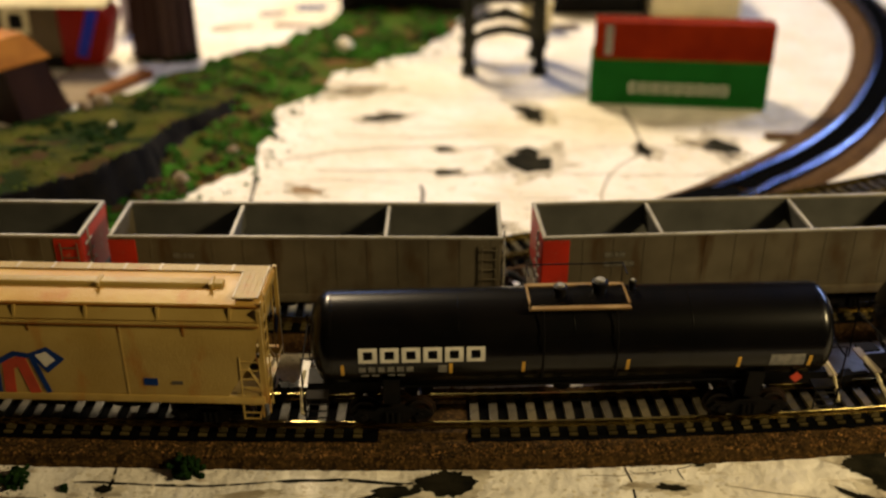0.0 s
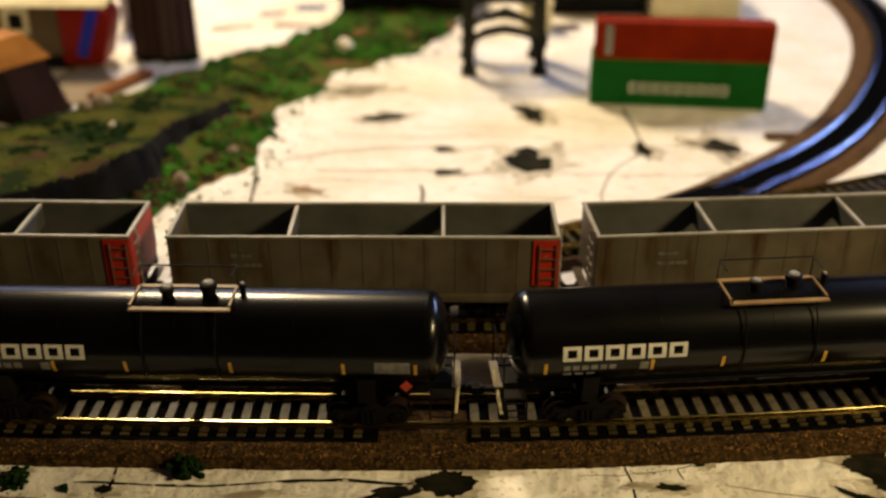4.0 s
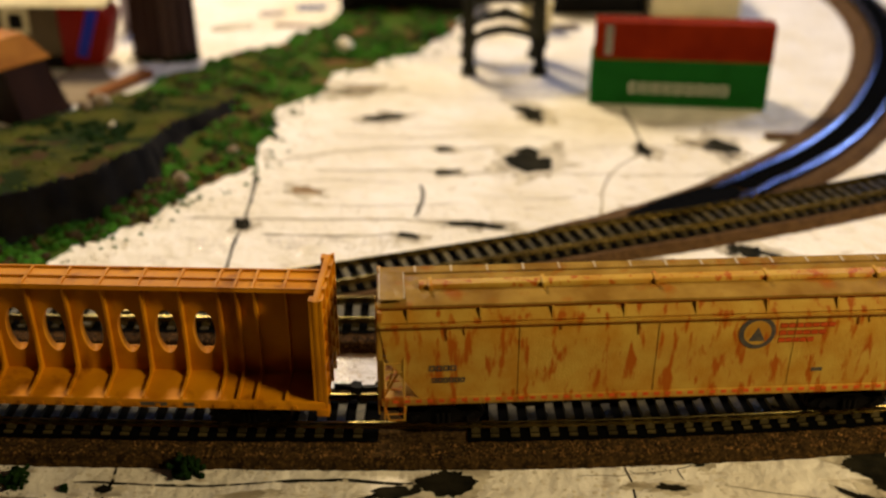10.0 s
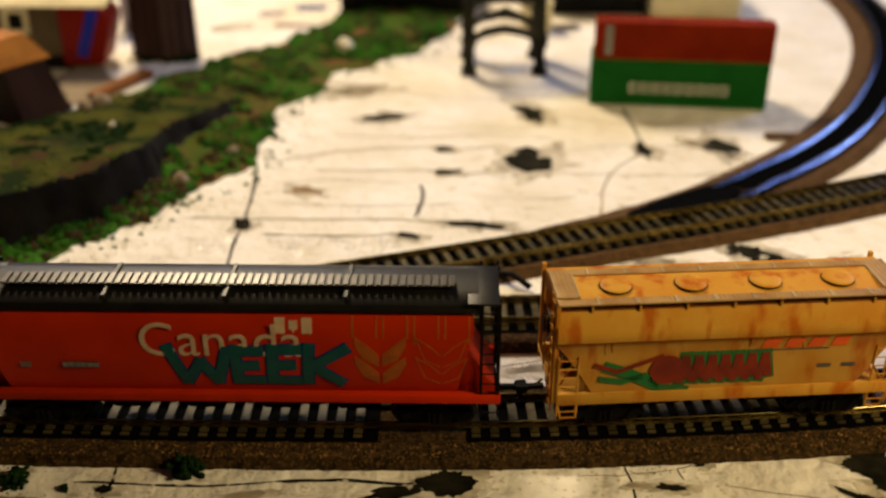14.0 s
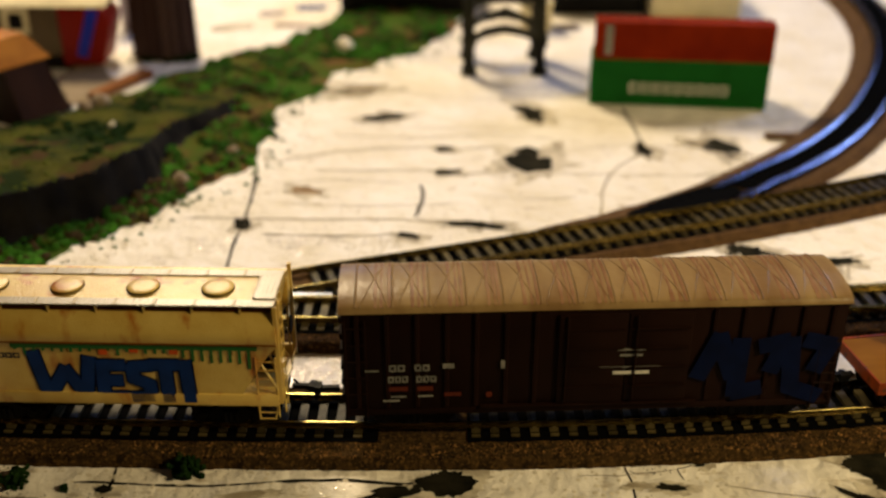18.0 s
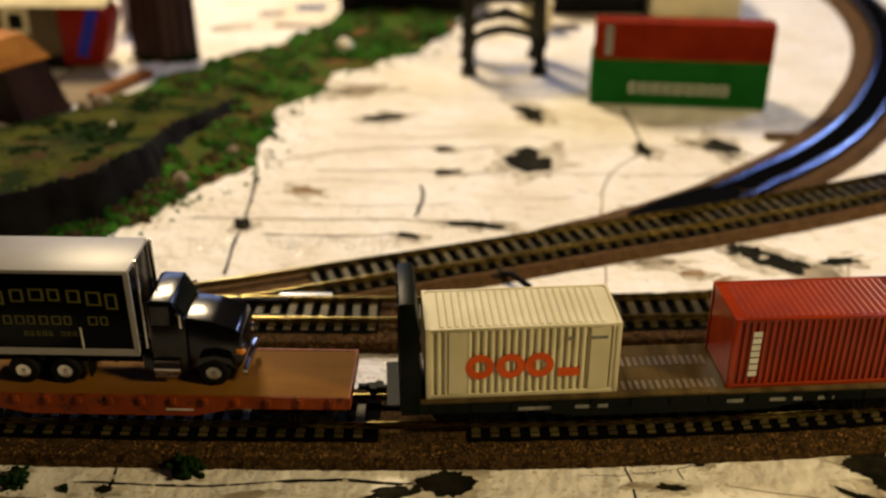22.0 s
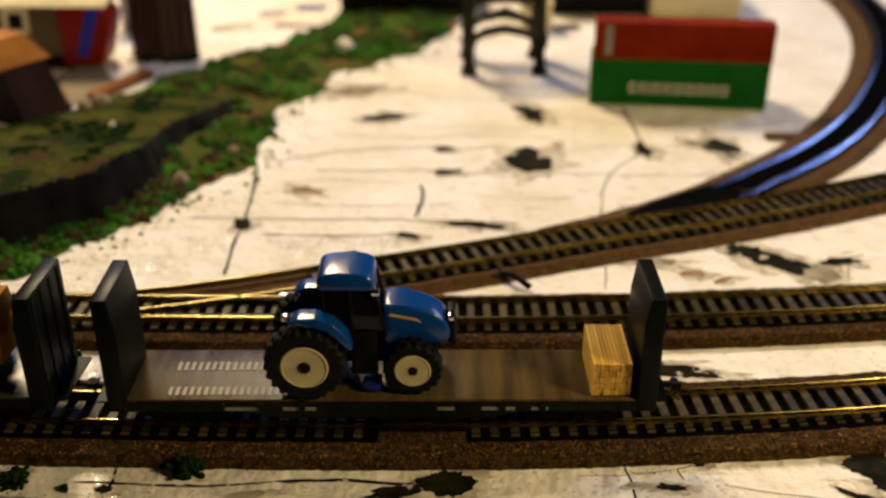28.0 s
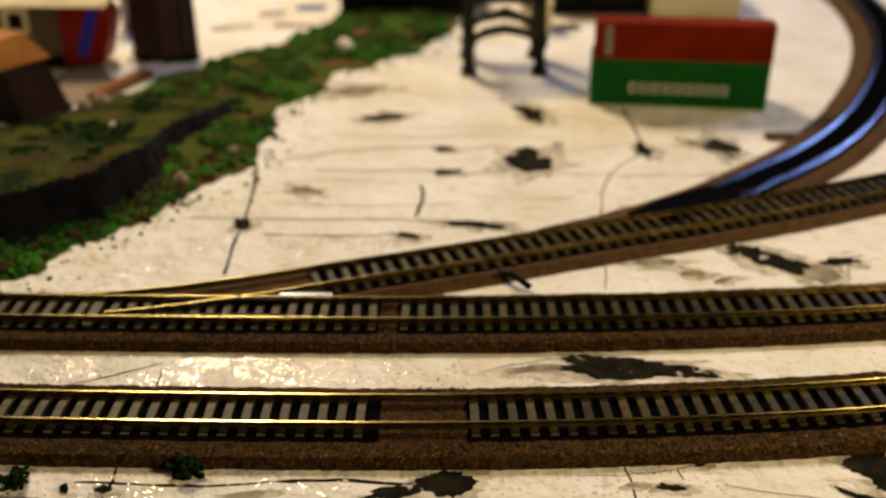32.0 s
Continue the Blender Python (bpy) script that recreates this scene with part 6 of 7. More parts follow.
# ---- flat car with a delivery lorry ----
def flat_with_van(at):
    L, Z = 173, 16.2
    car = thing("flat_car", "brown-decked flat car model with orange-red sides", "flat car")
    n = 24
    for i in range(n):
        p = L / n
        part("deck_board", box(bm_new(), -L / 2 + p * i + 0.02, -L / 2 + p * (i + 1) - 0.02, -15.4, 14.0, Z - 1.2, Z), M_DECK, car, smooth=0)
    for s in (-1, 1):
        part("side_sill", prism_bm([(-L / 2, Z - 0.2), (L / 2, Z - 0.2), (L / 2, Z - 5.2), (45, Z - 5.6), (30, Z - 9), (-30, Z - 9), (-45, Z - 5.6), (-L / 2, Z - 5.2)][:: s], s * 15.4 - 0.5, s * 15.4 + 0.5, "y"), M_FLATSIDE, car, "orange-red deep side sill")
        for i in range(15):
            x = -L / 2 + 6 + (L - 12) * i / 14
            part("stake_pocket", box(bm_new(), x - 1.1, x + 1.1, min(s * 16.8, s * 15.8), max(s * 16.8, s * 15.8), Z - 3.8, Z - 0.8, 0.15), M_FLATSIDE, car)
        part("end_sill", box(bm_new(), s * L / 2 - 0.7, s * L / 2 + 0.7, -15.9, 15.9, Z - 5, Z - 0.1), M_FLATSIDE, car)
    part("centre_sill", box(bm_new(), -L / 2 + 2, L / 2 - 2, -4, 4, 8, Z - 1.3), M_BLACK, car)
    part("brake_stand", cyl(bm_new(), (-66, 6, Z), (-66, 6, Z + 9), 2.6, 12, 2.0), M_BOXCAR, car, "rusty brake stand")
    bars(car, M_WHITE, [(20, 30, Z - 6.6, Z - 5.9)], y=-15.98)
    underframe(car, 66, L + 6)
    TRAIN.append((car, at, 66, None))

    v = thing("delivery_lorry", "toy box lorry with black sides and a white roof", "lorry")
    z = 16.2
    w = 12.4
    body = part("box_body", box(bm_new(), -47.5, 11, -w, w, z + 15.0, z + 46.5, 0.3), M_TRUCKBOX, v, "black box body")
    part("box_roof", box(bm_new(), -48, 11.5, -w - 0.4, w + 0.4, z + 46.3, z + 47.8, 0.3), M_VANROOF, body, "pale grey roof")
    for x in (-47.8, 10.8):
        for s in (-1, 1):
            part("corner_trim", box(bm_new(), x - 0.9, x + 0.9, s * w - 0.5, s * w + 0.5, z + 14.2, z + 46.6), M_VANROOF, body)
    for s in (-1, 1):
        part("bottom_trim", box(bm_new(), -48, 11.4, s * w - 0.5, s * w + 0.5, z + 13.0, z + 15.6), M_VANROOF, body)
    # the firm's sign as plain shapes
    m_sign = mat("dull_gold_lettering", (0.11, 0.10, 0.016), None, 200, 0.5, spec=0.1)

    def upright(x, wide, z0, tall, t, k):
        """A plain slender frame, narrower for some."""
        bm, yy = bm_new(), -w - 0.13
        wide = wide * (1.0, 0.8, 0.9)[k % 3]
        for a in (x, x + wide - t):
            box(bm, a, a + t, yy, yy + 0.14, z0, z0 + tall)
        for b in (z0, z0 + tall - t * 0.8):
            box(bm, x + t, x + wide - t, yy, yy + 0.14, b, b + t * 0.8)
        part("sign_shape", bm, m_sign, v, "slender dull gold shape", 0)
    for i in range(8):
        u = (i + 0.5) / 8
        upright(-44.8 + i * 6.7, 5.2, z + 31.4 + 4.0 * math.sin(math.pi * u), 6.6 - 1.8 * math.sin(math.pi * u), 0.75, i)
    for i in range(10):
        if i != 7:
            upright(-40 + i * 4.35, 3.3, z + 25.6, 3.5, 0.5, i + 1)
    for i in range(9):
        if i != 5:
            upright(-29 + i * 2.2, 1.5, z + 20.8, 1.9, 0.32, i)
    part("side_handle", rod(bm_new(), [(-8.5, -w - 0.3, z + 16), (-8.5, -w - 0.3, z + 24.5)], 0.4), M_SILVER, v)
    part("battery_box", box(bm_new(), 11.8, 15.4, -w + 0.8, w - 0.8, z + 4.2, z + 13.0, 0.3), M_TRUCKCAB, v)
    for x in (-25, 2):
        part("body_crossmember", box(bm_new(), x - 1, x + 1, -w + 1, w - 1, z + 9.3, z + 13.2), M_BLACK, v)
    part("mud_flap", box(bm_new(), -8.6, -7.8, -w + 1, -w + 6, z + 2.5, z + 10, 0.1), M_BLACK, v)
    part("chassis", box(bm_new(), -47, 44, -5, 5, z + 5.2, z + 9.4), M_BLACK, v)
    part("exhaust_stack", rod(bm_new(), [(13.4, -9, z + 12), (13.4, -9, z + 50)], 0.7, 10), M_CHROME, v, "chrome exhaust stack")
    part("exhaust_stack", rod(bm_new(), [(13.4, 9, z + 12), (13.4, 9, z + 49)], 0.7, 10), M_CHROME, v, "chrome exhaust stack")
    cab = part("cab", prism_bm([(15.2, z + 5), (15.2, z + 34.0), (17, z + 35.0), (24.6, z + 34.6), (28.6, z + 27), (28, z + 5)], -11, 11, "y", bev=0.6), M_TRUCKCAB, v, "black lorry cab")
    part("bonnet", prism_bm([(27, z + 5), (27, z + 27.4), (38, z + 25.6), (46.5, z + 22.6), (48.2, z + 20), (48.2, z + 9), (46, z + 6)], -9.6, 9.6, "y", bev=0.8), M_TRUCKCAB, v, "rounded black bonnet")
    part("windscreen", prism_bm([(25.2, z + 33.6), (28.2, z + 27.6), (28.7, z + 27.8), (25.7, z + 33.8)], -9.6, 9.6, "y"), M_PANE, cab)
    for s in (-1, 1):
        part("side_window", box(bm_new(), 16.6, 23.4, min(s * 11.15, s * 10.9), max(s * 11.15, s * 10.9), z + 25, z + 32.6), M_GLASSLIT, cab)
        part("mirror", rod(bm_new(), [(26, s * 11, z + 30), (27.5, s * 12.6, z + 30), (27.5, s * 12.6, z + 25)], 0.5), M_CHROME, cab)
        part("fuel_tank", cyl(bm_new(), (16, s * 10.6, z + 7.6), (25.6, s * 10.6, z + 7.6), 3.0, 16), M_CHROME, v, "chrome fuel tank")
        part("step", box(bm_new(), 15.6, 24, min(s * 12, s * 10.6), max(s * 12, s * 10.6), z + 3.2, z + 4.1), M_CHROME, v)
        part("headlight", box(bm_new(), 46.6, 48.9, min(s * 8.6, s * 5.8), max(s * 8.6, s * 5.8), z + 12.2, z + 14.6, 0.3), M_CHROME, v)
        part("indicator", box(bm_new(), 45.6, 48.4, min(s * 10, s * 8.8), max(s * 10, s * 8.8), z + 12.2, z + 14.4, 0.3), M_LAMPORANGE, v)
        part("mudguard", prism_bm([(30.6, z + 8.2), (32.4, z + 12), (38, z + 13.2), (43.6, z + 12), (45.4, z + 8.2), (43.6, z + 9.4), (38, z + 11.4), (32.4, z + 9.4)][:: s], s * 10.6 - 1.8, s * 10.6 + 1.8, "y"), M_TRUCKCAB, v)
        for x in (-32.5, -17.2):
            wheel(v, "van", x, s * 10.2, z + 5.6, 5.6, 4.4, 2.9, M_TYRE, M_RIMGREY, 0, s)
        wheel(v, "van", 37.2, s * 10.2, z + 5.6, 5.6, 4.4, 2.9, M_TYRE, M_RIMGREY, 0, s)
    part("bumper", box(bm_new(), 47.4, 49.4, -10.6, 10.6, z + 3.6, z + 6.6, 0.4), M_CHROME, v)
    TRAIN.append((v, at, 66, mm(0, 2.6, 0)))


# ---- bulkhead flats with their loads ----
def bulkhead_flat(at, label, deck_m, treads):
    L, Z = 198, 14.8
    car = thing("bulkhead_flat_car", label, "flat car", "bulkhead flat cars")
    part("deck", box(bm_new(), -L / 2 + 6, L / 2 - 6, -16.2, 16.2, Z - 1.4, Z, 0.15), deck_m, car, "worn level deck")
    for x0, x1, y0, y1 in treads:
        i, x = 0, x0
        while x < x1:
            part("tread_bar", box(bm_new(), x, x + 1.3, y0, y1, Z - 0.02, Z + 0.25), M_TREAD if deck_m is M_GREYDECK else M_DULLTREAD, car, smooth=0)
            x += 2.6
    for s in (-1, 1):
        part("side_sill", prism_bm([(-L / 2, Z - 1), (L / 2, Z - 1), (L / 2, Z - 5), (50, Z - 5), (36, Z - 8), (-36, Z - 8), (-50, Z - 5), (-L / 2, Z - 5)][:: s], s * 16.2 - 0.5, s * 16.2 + 0.5, "y"), M_BULK, car)
        for i in range(13):
            x = -L / 2 + 12 + (L - 24) * i / 12
            part("stake_pocket", box(bm_new(), x - 1.2, x + 1.2, min(s * 17.3, s * 16.6), max(s * 17.3, s * 16.6), Z - 4, Z - 1), M_BULK, car)
        e = s * L / 2
        bulk = part("bulkhead", prism_bm([(e, Z - 5), (e, 56.5), (e - s * 5.5, 56.5), (e - s * 7.0, 45), (e - s * 7.0, Z - 5)][:: -s], -16.8, 13.2, "y", bev=0.35), M_BULK, car, "thick dark green end wall")
        for y in (-14, -6, 2, 10):
            part("bulkhead_post", box(bm_new(), min(e, e + s * 0.5), max(e, e + s * 0.5), y - 1, y + 1, Z - 4, 54.6), M_BULK, bulk)
        part("end_walk", box(bm_new(), min(e, e + s * 5), max(e, e + s * 5), -14, 14, Z - 3, Z - 2.2), M_BULK, car)
    part("centre_sill", box(bm_new(), -L / 2 + 2, L / 2 - 2, -5, 5, 6.8, Z - 1.4), M_BLACK, car)
    bars(car, M_GREYMARK, [(-58, -44, Z - 4.4, Z - 3), (-36, -24, Z - 4.4, Z - 3), (20, 26, Z - 4.4, Z - 3), (36, 48, Z - 4.4, Z - 3), (54, 60, Z - 4.4, Z - 3)], y=-16.85)
    underframe(car, 72, L + 6)
    TRAIN.append((car, at, 72, None))
    return car


def container_box(label, at, half, x, y, yaw, z0, m, L=69.6, W=27.4, H=29.6, group="containers on the flat car", ribs=24, sign=None, fixed=None):
    c = thing("shipping_container", label, "container", group, fixed)
    p = (L - 4.4) / ribs
    out = []
    for i in range(ribs):
        x0 = -L / 2 + 2.2 + i * p
        out += [(x0, 0.0), (x0 + p * 0.22, 0.75), (x0 + p * 0.5, 0.75), (x0 + p * 0.72, 0.0)]
    front = [(a, -W / 2 + 0.2 + b) for a, b in out] + [(L / 2 - 0.6, -W / 2 + 0.2)]
    back = [(a, W / 2 - 0.2 - b) for a, b in out] + [(L / 2 - 0.6, W / 2 - 0.2)]
    part("side_sheet", prism_bm([(-L / 2 + 0.6, -W / 2 + 0.2)] + front + back[::-1] + [(-L / 2 + 0.6, W / 2 - 0.2)], z0 + 0.8, z0 + H - 0.8, "z"), m, c, "corrugated side sheets", 25)
    roof = part("roof", box(bm_new(), -L / 2 + 0.5, L / 2 - 0.5, -W / 2 + 0.5, W / 2 - 0.5, z0 + H - 1.0, z0 + H - 0.35), m, c)
    for i in range(ribs - 2):
        a = -L / 2 + 2.2 + (i + 1) * p
        part("roof_rib", prism_bm([(a, z0 + H - 0.4), (a + p * 0.2, z0 + H + 0.05), (a + p * 0.55, z0 + H + 0.05), (a + p * 0.75, z0 + H - 0.4)], -W / 2 + 1.6, W / 2 - 1.6, "y"), m, roof)
    for s in (-1, 1):
        for q in (-1, 1):
            part("corner_post", box(bm_new(), s * (L / 2 - 0.9) - 0.95, s * (L / 2 - 0.9) + 0.95, q * (W / 2 - 0.8) - 0.85, q * (W / 2 - 0.8) + 0.85, z0, z0 + H + 0.1, 0.2), m, c)
        part("side_rail", box(bm_new(), -L / 2 + 1, L / 2 - 1, s * (W / 2 - 0.45) - 0.45, s * (W / 2 - 0.45) + 0.45, z0 + H - 1.3, z0 + H, 0.15), m, c)
        part("side_rail", box(bm_new(), -L / 2 + 1, L / 2 - 1, s * (W / 2 - 0.45) - 0.45, s * (W / 2 - 0.45) + 0.45, z0 + 0.0, z0 + 1.7, 0.15), m, c)
        part("end_panel", box(bm_new(), s * (L / 2 - 0.6) - 0.3, s * (L / 2 - 0.6) + 0.3, -W / 2 + 1, W / 2 - 1, z0 + 1, z0 + H - 1), m, c)
        part("end_rail", box(bm_new(), s * (L / 2 - 0.5) - 0.5, s * (L / 2 - 0.5) + 0.5, -W / 2 + 1, W / 2 - 1, z0 + H - 1.3, z0 + H), m, c)
    if sign:
        sign(c, -W / 2 - 0.02, z0)
    if at is not None:
        TRAIN.append((c, at, half, mm(x, y, 0, 0, 0, yaw)))
    return c


def sign_white(c, y, z):
    for i, x in enumerate((-20.5, -9.5, 1.0)):
        bm = bm_new()
        n, whole = 16, True
        ring = []
        for k in range(n if whole else n - 2):
            a = 2 * math.pi * (k if whole else k + 1.5) / n
            ring.append([bm.verts.new((x + 5 + q * math.cos(a), yy, z + 13.2 + q * math.sin(a))) for q, yy in ((5.2, y - 0.08), (2.4, y - 0.08), (2.4, y + 0.12), (5.2, y + 0.12))])
        for k in range(len(ring) if whole else len(ring) - 1):
            p, q = ring[k], ring[(k + 1) % len(ring)]
            for j in range(4):
                bm.faces.new((p[j], p[(j + 1) % 4], q[(j + 1) % 4], q[j]))
        part("sign_shape", bm, M_ORANGEMARK, c, "orange-red ring shape", 0)
    bm = bm_new()
    box(bm, 12.6, 20.5, y - 0.08, y + 0.12, z + 8, z + 11.6)
    part("sign_shape", bm, M_ORANGEMARK, c, smooth=0)
    part("plain_panel", box(bm_new(), 24, 31, y - 0.02, y + 0.2, z + 2, z + 28), M_BOX_WHITE, c, smooth=0)
    part("plain_panel", box(bm_new(), -26.6, -20, y + 0.0, y + 0.2, z + 2, z + 28), M_BOX_WHITE, c, smooth=0)
    bars(c, M_GREYMARK, [(24, 30, z + 23.4, z + 24.6), (16, 18, z + 23.4, z + 24.6)], y=y - 0.14)


def sign_red(c, y, z):
    for i in range(7):
        part("sign_shape", box(bm_new(), -27.6, -24.4, y - 0.08, y + 0.12, z + 5.2 + i * 2.8, z + 7.3 + i * 2.8), M_WHITE, c, "white vertical marking", 0)
    part("plain_panel", box(bm_new(), 25.5, 33, y - 0.02, y + 0.4, z + 1.7, z + 28), M_BOX_RED, c, smooth=0)


def red_tractor(at, x, y):
    v = thing("tractor", "small red vintage toy tractor with red wheels", "tractor", "farm machines on the flat cars")
    z = 18.2
    part("bonnet", prism_bm([(-23, z + 11.6), (-23, z + 20.6), (-21, z + 21.6), (8, z + 22.0), (8, z + 12)], -3.9, 3.9, "y", bev=0.8, seg=3), M_TRED, v, "long red bonnet")
    part("grille", box(bm_new(), -23.9, -22.8, -3.6, 3.6, z + 10, z + 20.8, 0.3), M_TRED, v)
    for k in range(3):
        part("side_vent", box(bm_new(), -18 + k * 7, -13 + k * 7, -4.1, -3.8, z + 13.2, z + 17.2, 0.1), M_BLACK, v)
    part("axle_beam", box(bm_new(), -20, 14, -2.6, 2.6, z + 7.5, z + 12), M_TRED, v)
    part("front_pedestal", box(bm_new(), -19.4, -15.4, -2, 2, z + 4, z + 9, 0.3), M_TRED, v)
    part("exhaust_pipe", cyl(bm_new(), (-12, -1.6, z + 20), (-12, -1.6, z + 27), 0.9, 10), M_CHROME, v)
    part("filler_cap", cyl(bm_new(), (-19.5, 0, z + 19.8), (-19.5, 0, z + 22), 1.4, 10), M_CHROME, v)
    part("air_cleaner", cyl(bm_new(), (-6, 1.5, z + 20.4), (-6, 1.5, z + 23), 1.2, 10), M_TRED, v)
    part("steering_column", rod(bm_new(), [(2, 0, z + 20), (8.5, 0, z + 25)], 0.5), M_TRED, v)
    part("steering_wheel", lathe(bm_new(), [(-0.3, 2.6), (0.3, 2.6)], (9, 0, z + 25.4), "z", 14), M_TRED, v)
    part("seat", prism_bm([(13, z + 19.6), (13, z + 21), (19, z + 21), (20.6, z + 24.4), (21.6, z + 24.4), (20.4, z + 19.6)], -3.2, 3.2, "y", bev=0.4), M_TRED, v)
    part("rear_body", box(bm_new(), 8, 21, -5.6, 5.6, z + 8, z + 20, 1.0), M_TRED, v)
    for s in (-1, 1):
        part("fender", prism_bm([(7, z + 16.5), (8.5, z + 20), (12, z + 22.8), (16, z + 23.8), (20.5, z + 22.6), (24, z + 19), (22, z + 18.6), (16, z + 22.2), (11, z + 20)][:: s], s * 8.6 - 2.4, s * 8.6 + 2.4, "y", bev=0.4, seg=3), M_TRED, v, "glossy curved red fender", 60)
        wheel(v, "redfront", -17.4, s * 6.0, z + 6.4, 5.8, 4.4, 3.5, M_TYRE, M_DULLRED, 0, s, "front_wheel")
        wheel(v, "redrear", 16, s * 10.6, z + 11.6, 11.6, 6.4, 6.0, M_TYRE, M_DULLRED, 18, s, "rear_wheel")
    for sx, r in ((-17.4, 3.0), (25, 3.2)):
        part("wheel_chock", lathe(bm_new(), [(-11, r * 0.5), (-10, r * 0.9), (-8, r), (8, r), (10, r * 0.9), (11, r * 0.5)], (sx, 0, 14.8 + r * 0.9), "y", 16), M_BLUEBASE, v, "round blue plastic chock")
    part("wheel_chock", box(bm_new(), 11, 21, -13, 13, 14.7, 18.3, 0.8), M_BLUEBASE, v, "blue plastic chock")
    TRAIN.append((v, at, 72, mm(x, y, 0)))


def loader(at, x, y):
    v = thing("wheel_loader", "yellow toy wheel loader with raised black lift arms", "loader", "farm machines on the flat cars")
    z = 14.2
    yw = 14.0
    for s in (-1, 1):
        for k, wx in enumerate((-23.5, 23.5)):
            wheel(v, "loader", wx, s * yw, z + 12.0, 12.0, 9.0, 5.7, M_TYRE, M_LOADER, 20, s)
    part("rear_frame", prism_bm([(-4, z + 9), (-4, z + 24), (10, z + 26), (40, z + 27), (42, z + 22), (40, z + 10)], -7.5, 7.5, "y", bev=0.7), M_LOADER, v, "yellow rear chassis")
    part("engine_cover", prism_bm([(10, z + 26), (11, z + 34), (28, z + 33), (41, z + 36), (42, z + 27)], -7, 7, "y", bev=0.8), M_LOADER, v, "yellow engine cover")
    part("engine_top", box(bm_new(), 12, 29, -6.8, 6.8, z + 33, z + 35.2, 0.4), M_BLACK, v)
    part("exhaust_pipe", rod(bm_new(), [(27, 0, z + 33), (27, 0, z + 43), (33, 0, z + 48)], 1.1, 8), M_BLACK, v)
    cab = part("cab_roof", prism_bm([(-5, z + 54.4), (-4, z + 56.2), (11, z + 56.2), (13.5, z + 54.4), (13.5, z + 53.4), (-5, z + 53.4)], -9, 9, "y", bev=0.5), M_LOADER, v, "yellow cab roof")
    part("cab_glass", prism_bm([(-6.6, z + 26), (-3.6, z + 53.5), (12, z + 53.5), (10.6, z + 28)], -8.0, 8.0, "y", bev=0.4), M_PANE, v, "dark cab glazing")
    for px, qx in ((-6.6, -3.8), (1.8, 2.4), (10.6, 12)):
        for s in (-1, 1):
            part("cab_post", rod(bm_new(), [(px, s * 8.1, z + 26), (qx, s * 8.1, z + 54)], 0.8, 6), M_BLACK, v)
    for s in (-1, 1):
        part("access_ladder", box(bm_new(), -1, 9, s * 11 - 1.2, s * 11 + 1.2, z + 8, z + 27, 0.4), M_LOADER, v)
        for k in range(4):
            part("ladder_tread", box(bm_new(), 0.2, 7.8, s * 12.2 - 0.7, s * 12.2 + 0.7, z + 10 + k * 4.2, z + 11.2 + k * 4.2), M_BLACK, v)
        part("mudguard", prism_bm([(10, z + 24), (14, z + 28), (22, z + 29.4), (32, z + 28.4), (33, z + 27.4), (22, z + 28.4), (15, z + 26.6)][:: s], s * 8 - 1.5, s * 8 + 1.5, "y"), M_LOADER, v)
        part("tower", prism_bm([(-20, z + 18), (-21, z + 36), (-16, z + 42), (-12, z + 36), (-8, z + 20)][:: -s], s * 6.4 - 1, s * 6.4 + 1, "y", bev=0.3), M_LOADER, v, "yellow lift-arm tower")
        part("lift_arm", prism_bm([(-14, z + 38), (-16, z + 41), (-38, z + 33), (-52, z + 13), (-48.5, z + 12), (-36, z + 28)][:: -s], s * 5.0 - 0.9, s * 5.0 + 0.9, "y"), M_TRUCKCAB, v, "black lift arm")
        part("lift_ram", rod(bm_new(), [(-14, s * 5, z + 22), (-42, s * 5, z + 29)], 1.4, 8), M_BLACK, v, "black hydraulic ram")
        part("bucket_bracket", cyl(bm_new(), (-50.5, s * 5.6, z + 14.0), (-44, s * 5.6, z + 13.2), 2.3, 12), M_LOADER, v, "rounded yellow bracket behind the bucket")
        part("bucket_hinge", cyl(bm_new(), (-50, s * 9.5, z + 6.0), (-43.6, s * 9.5, z + 6.4), 2.5, 12), M_LOADER, v, "rounded yellow hinge boss")
    part("front_frame", box(bm_new(), -32, -4, -6, 6, z + 8, z + 21, 0.6), M_BLACK, v)
    part("tilt_link", rod(bm_new(), [(-18, 0, z + 37), (-38, 0, z + 39.5), (-45, 0, z + 33)], 1.6, 8), M_TRUCKCAB, v)
    part("tilt_ram", rod(bm_new(), [(-15, 0, z + 32), (-35, 0, z + 38.5)], 1.2, 8), M_CHROME, v)
    part("bucket_pin", cyl(bm_new(), (-40, -6, z + 38.5), (-40, 6, z + 38.5), 2.2, 12), M_TRUCKCAB, v)
    for s in (-1, 1):
        part("rocker", prism_bm([(-42.6, z + 24.5), (-44.2, z + 27), (-43.6, z + 38), (-41.6, z + 41), (-38.6, z + 41), (-36.8, z + 38.4), (-38, z + 33), (-37.4, z + 27), (-39.2, z + 24.5)][:: -s], s * 2.6 - 0.8, s * 2.6 + 0.8, "y", bev=0.3), M_TRUCKCAB, v, "upright black rocker plate")
        for zz in (27.4, 37.6):
            part("rocker_pin", cyl(bm_new(), (-40.2, s * 3.3, z + zz), (-40.2, s * 4.2, z + zz), 1.1, 10), M_CHROME, v)
    shape = [(-62.5, z + 0.4), (-54, z + 0.2), (-49, z + 5), (-48.4, z + 11), (-53, z + 15), (-57.6, z + 22), (-60.2, z + 22.5), (-56.5, z + 14.5), (-52, z + 11), (-52.5, z + 6), (-55.5, z + 2.2), (-62.5, z + 1.6)]
